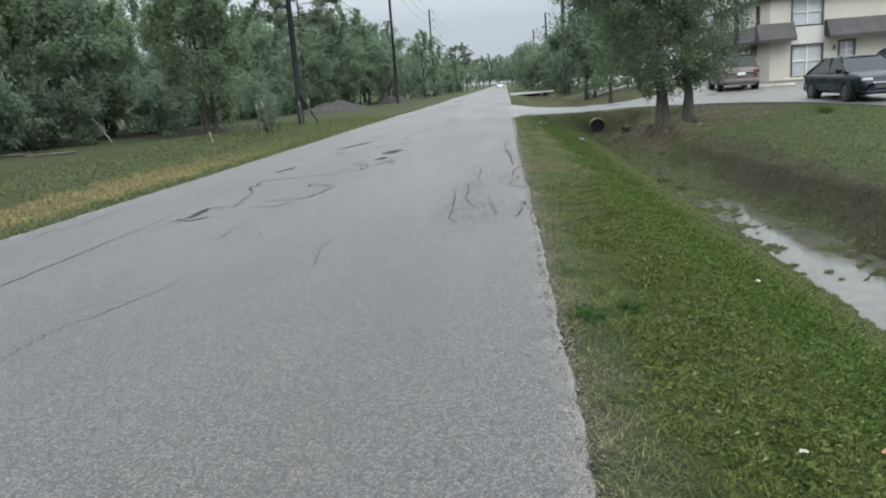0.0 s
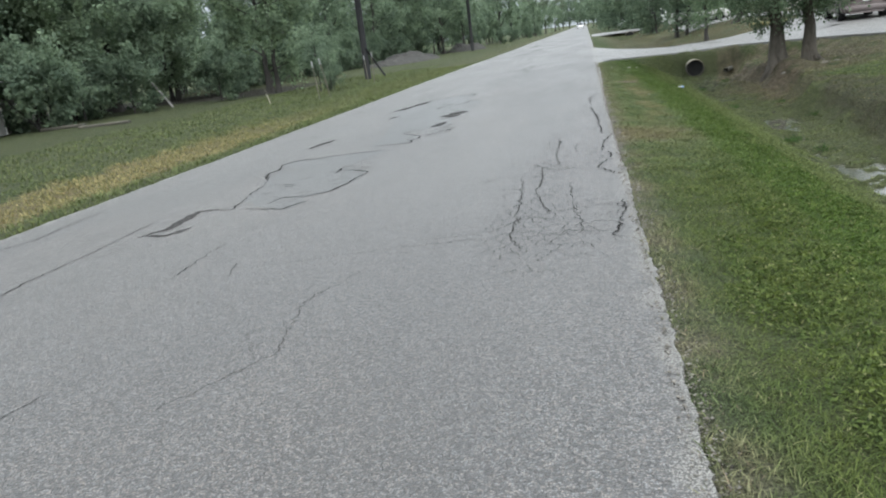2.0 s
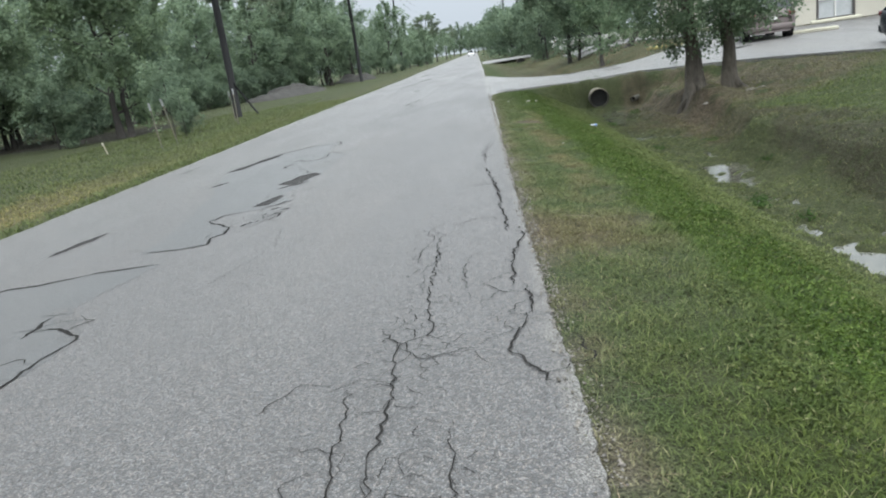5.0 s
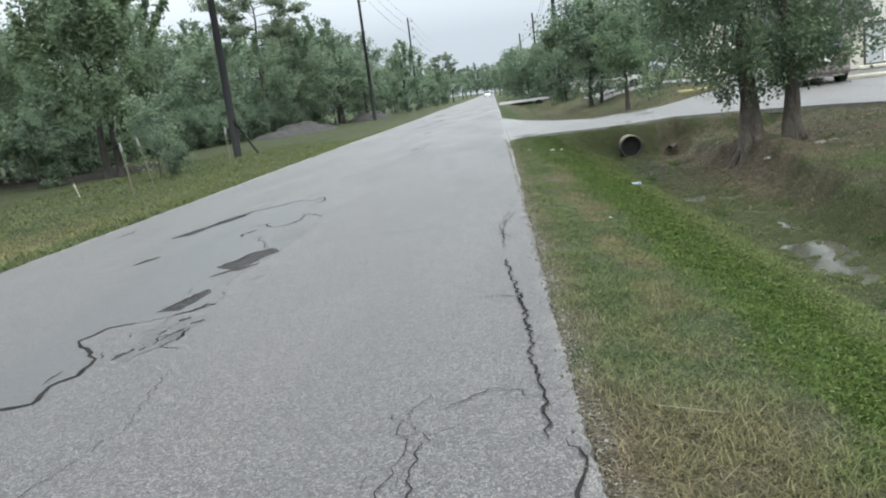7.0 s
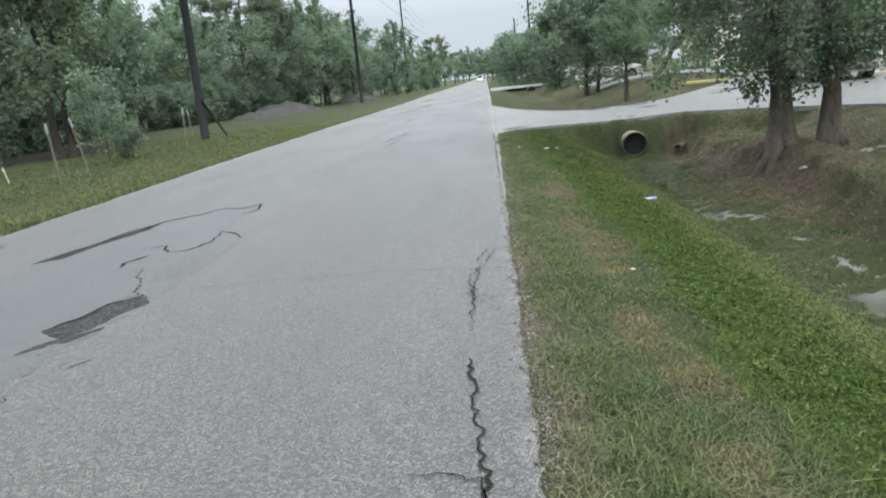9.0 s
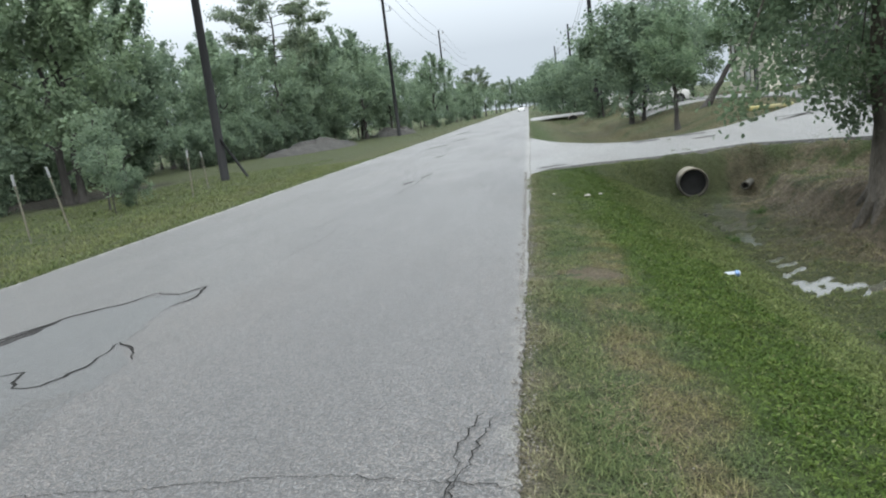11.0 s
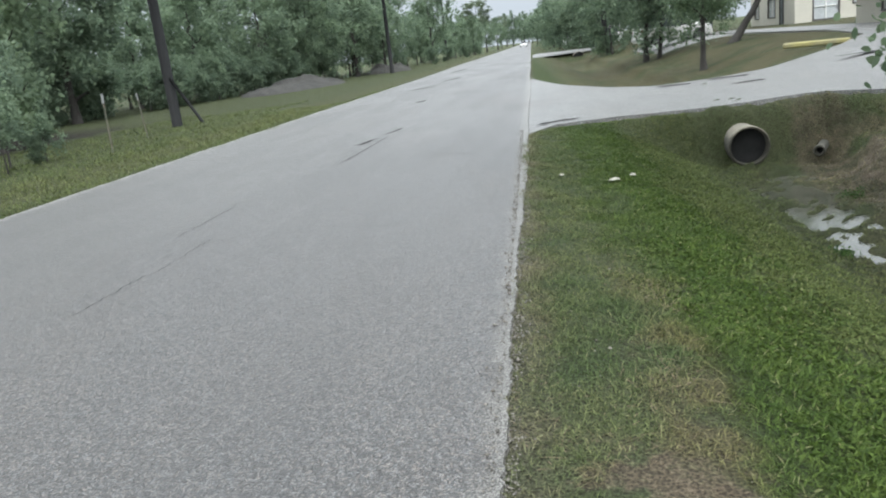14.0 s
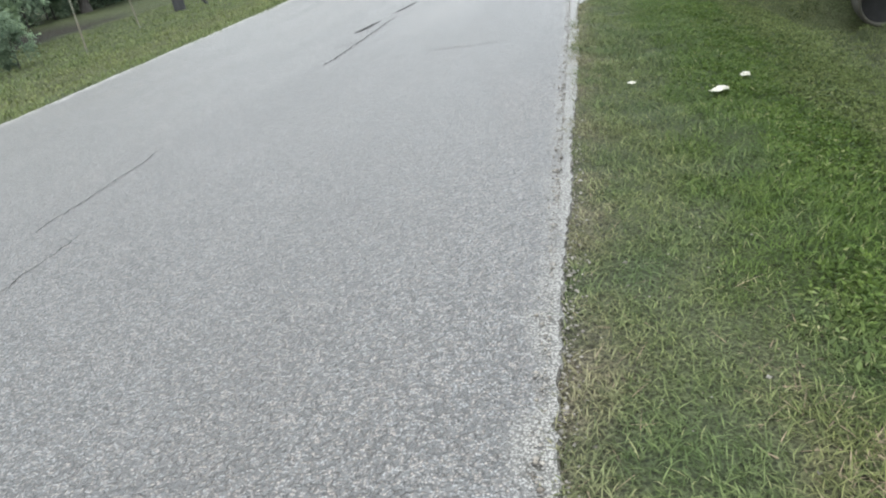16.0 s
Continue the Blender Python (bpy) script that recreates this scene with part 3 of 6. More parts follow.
def land(x, y):
    """Height of the ground without its small bumps (arrays or numbers)."""
    x, y = np.asarray(x, float), np.asarray(y, float)
    xs, zs = np.array(CROSS).T
    # the eroded bank wanders, and stands further back near the tree
    shift = 0.30 * (1 - smooth01(14, 18, y)) + 0.55 * smooth01(19, 25, y) + 0.16 * np.sin(y * 0.8) + 0.07 * np.sin(y * 2.3 + 1)
    ditch = np.interp(x - shift * smooth01(3.8, 4.4, x) * (1 - smooth01(6.0, 8.0, x)), xs, zs)
    ditch = ditch - 0.14 * smooth01(22, 26, y) * smooth01(4.2, 5.0, x) * (1 - smooth01(6.0, 8.0, x))
    wet = np.zeros_like(x + y)
    for a, b in WET:
        wet = np.maximum(wet, smooth01(a, a + 1.0, y) * (1 - smooth01(b - 1.0, b, y)) * (0.85 if a > 27 else (1.35 if a < 16 else 1.0)))
    wet = np.maximum(wet, 1 - smooth01(-6, 2, y)) if np.any(y < 2) else wet
    wide = 0.30 * (1 - smooth01(14, 18, y))
    bed = smooth01(2.7, 3.2, x) * (1 - smooth01(3.9 + wide, 4.4 + wide, x))
    ditch = ditch - bed * wet * 0.045
    xf, zf = np.array(FILLED).T
    flat = np.interp(x, xf, zf)
    near = np.interp(x, *np.array(NEAR_SIDE).T)
    d = 1 - smooth01(near - 1.0, near - 0.15, y) + smooth01(41.5, 44.5, y) * 0.75 * (1 - smooth01(93.0, 95.0, y)) + smooth01(104, 108, y) * 0.6
    knoll = 0.34 * np.exp(-((x - 5.15) / 0.9) ** 2 - ((y - 27.2) / 1.9) ** 2)
    silt = 0.13 * np.exp(-((x - 3.5) / 0.7) ** 2 - ((y - 32.95) / 0.35) ** 2)
    return flat + (ditch - flat) * np.clip(d, 0, 1) + lot_rise(x, y) + silt + knoll


def bumps(x, y):
    n = np.sin(x * 3.1 + y * 1.7) * np.sin(y * 2.3 - x * 1.1) + 0.6 * np.sin(x * 7.3 - y * 5.9) * np.sin(y * 6.7 + x * 2.9)
    rough = smooth01(4.0, 4.8, x) * (1 - smooth01(6.2, 7.5, x)) * (1 - smooth01(32, 36, y))
    shore = smooth01(2.6, 3.0, x) * (1 - smooth01(4.0, 4.5, x))
    base = np.where((x > -7.2) & (x < -0.3), 0.0, 0.010)
    tuft = np.sin(x * 13.0 + 2 * np.sin(y * 3.7)) * np.sin(y * 11.0 + 1.5 * np.sin(x * 6.0)) + 0.5 * np.sin(x * 21.0 - y * 17.0)
    return n * (base + 0.045 * rough + 0.030 * shore) + tuft * (0.030 * shore + 0.012 * rough)


def ground_z(x, y):
    return float(land(x, y) + bumps(np.asarray(x, float), np.asarray(y, float)))


def build_ground():
    xs = np.r_[-900, -500, -250, -120, -80, -60, -45, -35, np.arange(-30, -7.2, 0.75), -7.2, -7.0, -5, -3, -1, -0.45, np.arange(-0.25, 6.6, 0.075),
               np.arange(6.75, 16, 0.6), 18, 22, 30, 45, 70, 120, 250, 500, 900]
    ys = np.r_[-600, -300, -120, -60, -30, -16, -8, np.arange(-4, 36, 0.09), np.arange(36.3, 60, 0.6), np.arange(61, 112, 1.5), 120, 140, 170, 220, 300, 450, 700, 1200, 2500]
    gx, gy = np.meshgrid(xs, ys)
    gz = land(gx, gy) + bumps(gx, gy)
    co = np.stack([gx, gy, gz], -1).reshape(-1, 3)
    nx = len(xs)
    i = np.arange((len(ys) - 1) * nx).reshape(len(ys) - 1, nx)[:, :-1].ravel()
    me = mesh_np("ground", co, np.stack([i, i + 1, i + nx + 1, i + nx], -1))
    me.polygons.foreach_set("use_smooth", [True] * len(me.polygons))
    ob = new("ground", me)
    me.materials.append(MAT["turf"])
    return tagged(ob, "mown grass verge with a muddy drainage ditch and eroded bank", "ground", kind="structure")


def ragged(y, amp, seed):
    return amp * (noise.noise((y * 0.9, seed, 0.3)) * 0.7 + noise.noise((y * 3.1, seed, 1.7)) * 0.4 + noise.noise((y * 17.0, seed, 4.1)) * 0.6 + noise.noise((y * 43.0, seed, 7.3)) * 0.5)


def build_road():
    ys = list(np.arange(-12, 40, 0.04)) + list(np.arange(40, 120, 1.0)) + [140, 180, 240, 340, 500, 800, 1400]
    ys = [-300, -100, -40] + ys
    us = [0, 0.004, 0.25, 0.5, 0.75, 0.996, 1]
    verts, faces = [], []
    for y in ys:
        near = 1.0 if -15 < y < 60 else 0.3
        l = LEFT_EDGE + 0.1 * math.sin(y * 0.11) + ragged(y, 0.05 * near, 3.0)
        r = RIGHT_EDGE + 0.02 * math.sin(y * 0.31) + 0.09 * float(smooth01(24, 31, y)) + ragged(y, 0.034 * near, 1.0)
        for k, u in enumerate(us):
            z = -0.09 if k in (0, 6) else 0.0
            x = l + (r - l) * u
            if k in (1, 5):
                z = -0.006
            verts.append((x, y, z))
    n = len(us)
    for j in range(len(ys) - 1):
        for k in range(n - 1):
            faces.append((j * n + k, j * n + k + 1, (j + 1) * n + k + 1, (j + 1) * n + k))
    ob = new("road", mesh_of("road", verts, faces))
    ob.data.materials.append(MAT["asphalt"])
    return tagged(ob, "worn pale grey asphalt road with cracks and broken patches", "road", kind="structure")


def drive_z(x, y):
    return lerp_table(x, FILLED) + float(lot_rise(np.float64(x), np.float64(y))) + (0.06 if x > 0.3 else 0.06 * (x + 0.3) / 0.6) + (0.02 if x < 0 else 0.0)


def build_driveway():
    xs = sorted(set(list(np.arange(-0.3, 15, 0.3)) + [14.35, 14.4] + list(range(15, 35, 2))))
    verts, faces, nv = [], [], 26
    for x in xs:
        a = lerp_table(x, NEAR_SIDE) + ragged(x * 1.7, 0.07, 5)
        b = lerp_table(x, FAR_SIDE) + ragged(x * 1.3, 0.07, 9)
        for k in range(nv):
            y = a + (b - a) * k / (nv - 1)
            z = drive_z(x, y) - (0.12 if k in (0, nv - 1) else 0)
            if k == 1:
                y = a + 0.04
            if k == nv - 2:
                y = b - 0.04
            verts.append((x, y, z if x > -0.2 else min(z, -0.003)))
    for i in range(len(xs) - 1):
        for k in range(nv - 1):
            faces.append((i * nv + k, (i + 1) * nv + k, (i + 1) * nv + k + 1, i * nv + k + 1))
    ob = new("pavement", mesh_of("pavement", verts, faces))
    ob.data.materials.append(MAT["drive"])
    tagged(ob, "pale worn concrete driveway and parking lot", "driveway", kind="structure")
    # the lot behind the grass island, and the next driveway down the road
    for x0, x1, y0, y1 in ((7.0, 11.45, 64, 78), (-0.25, 12, 94.5, 104)):
        v, f, n = [], [], 20
        for i in range(n + 1):
            for k in range(n + 1):
                x, y = x0 + (x1 - x0) * i / n, y0 + (y1 - y0) * k / n
                y += (1 - smooth01(0, 4, x - x0)) * (k / n - 0.5) * 5 if x0 < 0 else 0
                edge = 0.12 if i in (0, n) or k in (0, n) else 0
                v.append((x, y, ground_z(x, y) + 0.04 - edge if x0 > 0 else 0.02 + 0.01 * x - edge))
        f = [(i * (n + 1) + k, (i + 1) * (n + 1) + k, (i + 1) * (n + 1) + k + 1, i * (n + 1) + k + 1) for i in range(n) for k in range(n)]
        ob = new("pavement", mesh_of("pavement", v, f))
        ob.data.materials.append(MAT["drive"])
        tagged(ob, "pale concrete paving beyond a strip of grass", "pavement", kind="structure")


def build_water():
    v, f = [], []
    ys = np.arange(-30, 33.4, 0.5)
    for y in ys:
        v += [(2.6, y, -1.135), (3.5, y, -1.135), (4.6, y, -1.135)]
    for j in range(len(ys) - 1):
        f += [(3 * j + k, 3 * j + k + 1, 3 * j + k + 4, 3 * j + k + 3) for k in (0, 1)]
    ob = new("water", mesh_of("water", v, f))
    ob.data.materials.append(MAT["water"])
    tagged(ob, "shallow muddy puddles standing in a roadside ditch", "water", kind="structure")


build_ground()
build_road()
build_driveway()
build_water()


# ---------- road damage ----------
def jitter_path(points, step, amp, rng):
    out = []
    for (x0, y0), (x1, y1) in zip(points[:-1], points[1:]):
        d = math.hypot(x1 - x0, y1 - y0)
        n = max(2, int(d / step))
        for i in range(n):
            t = i / n
            a = amp if i else amp * 0.3
            out.append((x0 + (x1 - x0) * t + rng.uniform(-a, a), y0 + (y1 - y0) * t + rng.uniform(-a, a)))
    return out + [points[-1]]


ROAD = bpy.data.objects["road"]


def crack(points, width, seed, step=0.045, amp=0.021, branches=0, name="crack"):
    """A dark, jagged crack lying in the road, with side branches; also draws lip shade."""
    rng = random.Random(seed)
    b = Build()

    def ribbon(path, w0):
        verts, faces = [], []
        n = len(path)
        for i, (x, y) in enumerate(path):
            px, py = path[max(i - 1, 0)]
            qx, qy = path[min(i + 1, n - 1)]
            d = math.hypot(qx - px, qy - py) or 1
            run = 0.9 + 0.75 * noise.noise((x * 3.1, y * 3.1, seed * 0.37)) + rng.uniform(-0.2, 0.2)
            w = w0 * max(run, 0.3) * min(1.0, 0.25 + 0.3 * min(i, n - 1 - i)) / 2
            ox, oy = -(qy - py) / d * w, (qx - px) / d * w
            verts += [(x + ox, y + oy, 0.0035), (x - ox, y - oy, 0.0035)]
            if i:
                faces.append((2 * i - 2, 2 * i - 1, 2 * i + 1, 2 * i))
        b.add(verts, faces)

    main = jitter_path(points, step, amp, rng)
    ribbon(main, width)
    for _ in range(branches):
        x, y = rng.choice(main[1:-1])
        a = rng.uniform(0, 2 * math.pi)
        l = rng.uniform(0.15, 0.5)
        ribbon(jitter_path([(x, y), (x + math.cos(a) * l * 0.6, y + math.sin(a) * l * 0.6), (x + math.cos(a + 0.7) * l, y + math.sin(a + 0.7) * l)], step, amp, rng), width * 0.5)
    part(name, b.mesh(name), "crack_and_lip", ROAD)


def blotch(name, cx, cy, sx, sy, angle, mat, seed, z=0.003, n=36, rough=0.28, parent=None):
    """An irregular flat patch: broken or filled asphalt."""
    rng = random.Random(seed)
    ph = [rng.uniform(0, 6.28) for _ in range(5)]
    v, f = [(cx, cy, z)], []
    for ring, s in ((1, 0.6), (2, 1.0)):
        for i in range(n):
            a = 2 * math.pi * i / n
            r = s * (1 + rough * sum(math.sin(a * (k + 2) + ph[k]) / (k + 1.5) for k in range(5)) + rng.uniform(-0.05, 0.05))
            px, py = math.cos(a) * sx * r, math.sin(a) * sy * r
            v.append((cx + px * math.cos(angle) - py * math.sin(angle), cy + px * math.sin(angle) + py * math.cos(angle), z if ring == 1 else z - 0.0015))
    for i in range(n):
        k = (i + 1) % n
        f += [(0, 1 + i, 1 + k), (1 + i, 1 + n + i, 1 + n + k, 1 + k)]
    part(name, mesh_of(name, v, f), mat, parent or ROAD)


def scar(points, width, seed, mat="hole"):
    """A torn, lens-shaped shallow hole along a line, with a ragged rim."""
    rng = random.Random(seed)
    path = jitter_path(points, 0.05, 0.012, rng)
    n = len(path)
    verts, faces = [], []
    for i, (x, y) in enumerate(path):
        px, py = path[max(i - 1, 0)]
        qx, qy = path[min(i + 1, n - 1)]
        d = math.hypot(qx - px, qy - py) or 1
        s = math.sin(math.pi * (i + 0.3) / (n - 0.4)) ** 0.7
        for side in (1, -1):
            w = width * 0.68 * max(s, 0.04) * rng.uniform(0.55, 1.25)
            verts.append((x - (qy - py) / d * w * side, y + (qx - px) / d * w * side, 0.0032))
        if i:
            faces.append((2 * i - 2, 2 * i - 1, 2 * i + 1, 2 * i))
    part("pothole", mesh_of("pothole", verts, faces), mat, ROAD)


def hollow(points, mat, seed, z=0.0024, name="pothole", amp=0.025):
    """A shallow, ragged-edged hollow where the top coat has come away."""
    rng = random.Random(seed)
    rim = jitter_path(points + [points[0]], 0.07, amp, rng)[:-1]
    ring = [Vector((x, y, z)) for x, y in rim]
    part(name, mesh_of(name, ring, tessellate_polygon([ring])), mat, ROAD)


def road_damage():
    # edge cracks, walking up the road
    crack([(-0.36, 7.42), (-0.46, 7.52), (-0.40, 7.78), (-0.34, 8.25), (-0.35, 8.67)], 0.0165, 1, branches=3)
    crack([(-0.34, 9.86), (-0.53, 10.29), (-0.36, 10.96), (-0.39, 11.38)], 0.0150, 2, branches=3)
    crack([(-0.45, 11.37), (-0.45, 11.82), (-0.41, 12.21), (-0.31, 12.7), (-0.37, 12.87)], 0.0175, 3, branches=2)
    crack([(-0.44, 12.89), (-0.43, 13.34), (-0.47, 13.8), (-0.45, 14.33), (-0.48, 15.22), (-0.58, 16.48)], 0.0150, 4, branches=2)
    crack([(-0.58, 16.9), (-0.55, 18.23), (-0.39, 19.08)], 0.0070, 5, branches=2)
    crack([(-0.55, 17.39), (-0.61, 18.14), (-0.54, 18.48), (-0.55, 18.78), (-0.45, 19.11)], 0.0085, 6, branches=1)
    # crazed area
    crack([(-0.95, 8.3), (-1.02, 8.66), (-1.13, 9.25), (-1.09, 9.7), (-1.13, 10.52), (-0.96, 10.68), (-1.01, 11.34), (-1.01, 12.98)], 0.0090, 8, branches=4)
    crack([(-1.09, 7.2), (-1.23, 7.66), (-1.22, 7.89), (-1.24, 8.52), (-1.26, 9.15), (-1.32, 10.05)], 0.0090, 9, branches=4)
    crack([(-0.68, 7.7), (-0.70, 8.06), (-0.75, 8.44), (-0.78, 8.9), (-0.8, 9.6)], 0.0085, 10, branches=3)
    crack([(-1.29, 10.85), (-0.97, 10.29), (-0.71, 10.39)], 0.0086, 11, branches=3)
    crack([(-1.74, 9.85), (-1.58, 10.14), (-1.36, 10.07)], 0.0072, 12)
    crack([(-1.9, 7.75), (-1.36, 7.87), (-1.16, 8.3), (-0.85, 8.05)], 0.0066, 13, branches=3)
    crack([(-1.13, 7.82), (-0.95, 7.65), (-0.75, 7.73), (-0.4, 7.6)], 0.0062, 14, branches=3)
    rng = random.Random(77)
    # net of fine alligator cracks: many-sided cells, densest in the middle of the crazed area
    net_rng = np.random.default_rng(77)
    cell, tall = 0.112, 0.142
    ring = {}
    for j in range(52):
        for i in range(12):
            for k, (hx, hy) in enumerate(((0.0, 0.0), (0.5, 0.33))):
                jx, jy = net_rng.uniform(-0.24, 0.24, 2)
                ring[i, j, k] = (-1.52 + cell * (i + hx + (0.5 if j % 2 else 0.0) + jx), 6.75 + tall * (j + hy + jy))
    net = Build()
    for (i, j, k), p in sorted(ring.items()):
        o = i + (1 if j % 2 else 0)
        links = ((i, j, 1),) if k == 0 else ((i + 1, j, 0), (o, j + 1, 0))
        for q in links:
            if q not in ring:
                continue
            cx, cy = (p[0] + ring[q][0]) / 2, (p[1] + ring[q][1]) / 2
            axis = lerp_table(cy, [(6.8, -0.98), (8.5, -0.98), (10.5, -0.98), (12.5, -1.08), (14.0, -1.05)])
            half = lerp_table(cy, [(6.8, 0.3), (7.6, 0.52), (8.7, 0.45), (9.6, 0.2), (10.4, 0.34), (11.2, 0.2), (12.6, 0.15), (14.0, 0.05)])
            dense = lerp_table(cy, [(6.7, 0.3), (7.4, 0.95), (8.6, 0.85), (9.5, 0.3), (10.3, 0.75), (11.1, 0.4), (12.6, 0.35), (13.6, 0.0)])
            if net_rng.random() > 0.85 * dense * max(0.0, 1.25 - abs(cx - axis) / half):
                continue
            w = net_rng.uniform(0.0018, 0.0058)
            path = jitter_path([p, ring[q]], 0.035, 0.010, rng)
            verts, faces = [], []
            for a, (x, y) in enumerate(path):
                px, py = path[max(a - 1, 0)]
                qx, qy = path[min(a + 1, len(path) - 1)]
                d = math.hypot(qx - px, qy - py) or 1
                u = w * rng.uniform(0.6, 1.3) / 2
                verts += [(x - (qy - py) / d * u, y + (qx - px) / d * u, 0.0030), (x + (qy - py) / d * u, y - (qx - px) / d * u, 0.0030)]
                if a:
                    faces.append((2 * a - 2, 2 * a - 1, 2 * a + 1, 2 * a))
            net.add(verts, faces)
    part("crack", net.mesh("crack"), "crack_and_lip", ROAD, "net of fine alligator cracks")
    crack([(-1.18, 12.25), (-1.13, 12.61), (-1.06, 12.89), (-1.12, 13.16), (-1.0, 13.52)], 0.0060, 15, branches=2)
    crack([(-1.05, 11.4), (-1.09, 11.93), (-0.99, 12.21), (-0.96, 12.45)], 0.0065, 16, branches=2)
    crack([(-0.75, 11.2), (-0.8, 11.8), (-0.7, 12.3)], 0.0050, 17, branches=1)
    # cracks right across the lane
    crack([(-2.9, 18.5), (-2.08, 18.51), (-1.63, 18.54), (-1.1, 18.54), (-0.24, 18.33)], 0.0058, 18)
    crack([(-1.86, 30.92), (-1.3, 30.78), (-0.8, 30.69)], 0.0086, 19)
    crack([(-3.2, 7.3), (-2.2, 7.55), (-1.3, 7.7)], 0.0050, 20)
    # seam down the middle of the road
    crack([(-3.77, 3.33), (-3.77, 3.88), (-3.64, 4.26), (-3.39, 5.19)], 0.0075, 21, branches=2)
    crack([(-3.26, 24.4), (-3.21, 25.17), (-3.13, 25.54), (-3.13, 26.59)], 0.0065, 22)
    crack([(-3.56, 26.7), (-3.53, 27.9), (-3.56, 28.4)], 0.0070, 23)
    crack([(-3.0, 31.0), (-2.96, 31.43), (-2.86, 34.24)], 0.0200, 24, branches=2)
    # first worn patch: a long hollow, its torn rim and two dark tongues
    hollow([(-3.66, 13.29), (-4.26, 13.27), (-4.72, 13.06), (-5.02, 13.05), (-5.16, 12.75), (-5.0, 12.2), (-4.94, 11.6), (-4.75, 11.0), (-4.6, 10.1), (-4.05, 9.55), (-3.77, 9.38),
            (-3.67, 9.73), (-3.8, 9.94), (-3.57, 10.24), (-3.44, 10.77), (-3.42, 11.36), (-3.69, 11.71), (-3.88, 12.11)], "patch", 31, 0.0018, "patch")
    hollow([(-5.10, 12.52), (-4.82, 12.36), (-4.56, 12.12), (-4.78, 12.0), (-4.92, 12.08), (-4.88, 11.82), (-4.94, 11.56), (-5.08, 12.03), (-5.02, 12.25)], "grit", 131, amp=0.03)
    hollow([(-4.09, 12.2), (-3.86, 12.14), (-3.66, 11.75), (-3.40, 11.34), (-3.52, 11.3), (-3.78, 11.72)], "grit", 132, amp=0.02)
    crack([(-3.92, 11.5), (-3.93, 11.75), (-3.94, 11.95)], 0.035, 133)
    crack([(-3.66, 13.29), (-4.26, 13.27), (-4.72, 13.06), (-5.02, 13.05), (-5.16, 12.75), (-5.10, 12.5)], 0.05, 134, step=0.07, amp=0.015)
    crack([(-4.47, 11.01), (-4.33, 10.92), (-4.21, 10.87)], 0.022, 135)
    crack([(-4.19, 9.96), (-4.11, 10.04)], 0.018, 136)
    scar([(-5.04, 8.62), (-4.86, 8.9), (-4.9, 9.33), (-4.93, 9.68), (-4.7, 9.72)], 0.10, 25)
    scar([(-4.96, 8.66), (-4.72, 8.62), (-4.6, 8.9)], 0.07, 26)
    crack([(-4.93, 9.65), (-4.75, 9.7), (-4.52, 9.65), (-4.61, 10.13), (-4.78, 11.19), (-4.99, 11.87)], 0.017, 27, step=0.08, amp=0.03)
    crack([(-4.32, 9.61), (-4.14, 9.55), (-3.81, 9.44), (-3.67, 9.8)], 0.030, 28, step=0.07, amp=0.025)
    crack([(-4.17, 9.78), (-4.09, 10.1), (-3.8, 10.04), (-3.56, 10.26), (-3.48, 10.74), (-3.43, 11.35), (-3.71, 11.64), (-3.92, 11.62)], 0.034, 29, step=0.07, amp=0.03, branches=2)
    scar([(-5.36, 14.35), (-5.28, 14.9), (-5.2, 15.38)], 0.12, 34)
    for k in range(16):
        x, y, a, l = rng.uniform(-4.7, -3.7), rng.uniform(9.9, 12.4), rng.uniform(-0.4, 0.5), rng.uniform(0.08, 0.3)
        crack([(x, y), (x + l * math.cos(a), y + l * math.sin(a))], rng.uniform(0.008, 0.018), 600 + k, step=0.05, amp=0.02)
    # long open joints of the left lane
    crack([(-5.2, 5.2), (-5.21, 6.95), (-5.23, 7.37), (-5.22, 7.87), (-5.22, 8.39), (-5.24, 8.7), (-5.25, 9.27)], 0.013, 35, step=0.07, amp=0.02, branches=3)
    crack([(-6.6, 8.0), (-6.57, 8.55), (-6.41, 8.85), (-6.48, 9.5), (-6.5, 10.22)], 0.012, 36, step=0.07, amp=0.02)
    crack([(-3.81, 7.11), (-3.83, 7.55), (-3.84, 8.11)], 0.009, 37)
    crack([(-3.31, 7.08), (-3.41, 7.46)], 0.009, 38)
    # second worn patch: smoother filling, open rims, shallow holes
    hollow([(-3.72, 13.85), (-3.43, 13.92), (-3.5, 14.2), (-3.4, 14.37), (-3.44, 14.63), (-3.86, 15.18), (-3.79, 15.5), (-3.58, 15.56), (-3.31, 15.67), (-3.06, 15.96), (-3.3, 16.6),
            (-3.13, 18.1), (-3.11, 19.2), (-3.15, 20.5), (-3.5, 21.0), (-3.7, 22.2), (-3.65, 22.84), (-4.2, 22.8), (-4.76, 22.1), (-5.2, 20.1), (-4.85, 18.2), (-4.5, 17.2), (-4.4, 16.2),
            (-4.2, 15.2), (-4.08, 13.87)], "patch", 39, 0.0018, "patch", 0.04)
    hollow([(-3.66, 17.58), (-3.50, 17.9), (-3.46, 18.2), (-3.28, 18.36), (-3.11, 18.14), (-3.22, 17.84), (-3.26, 17.53), (-3.38, 17.32)], "hole", 141)
    hollow([(-3.55, 19.2), (-3.47, 19.78), (-3.24, 19.98), (-3.10, 19.23), (-3.24, 18.8), (-3.40, 18.8)], "grit", 142)
    hollow([(-5.26, 20.05), (-5.03, 20.2), (-4.92, 20.9), (-4.70, 21.6), (-4.74, 22.15), (-4.94, 21.3), (-5.12, 20.6)], "hole", 143)
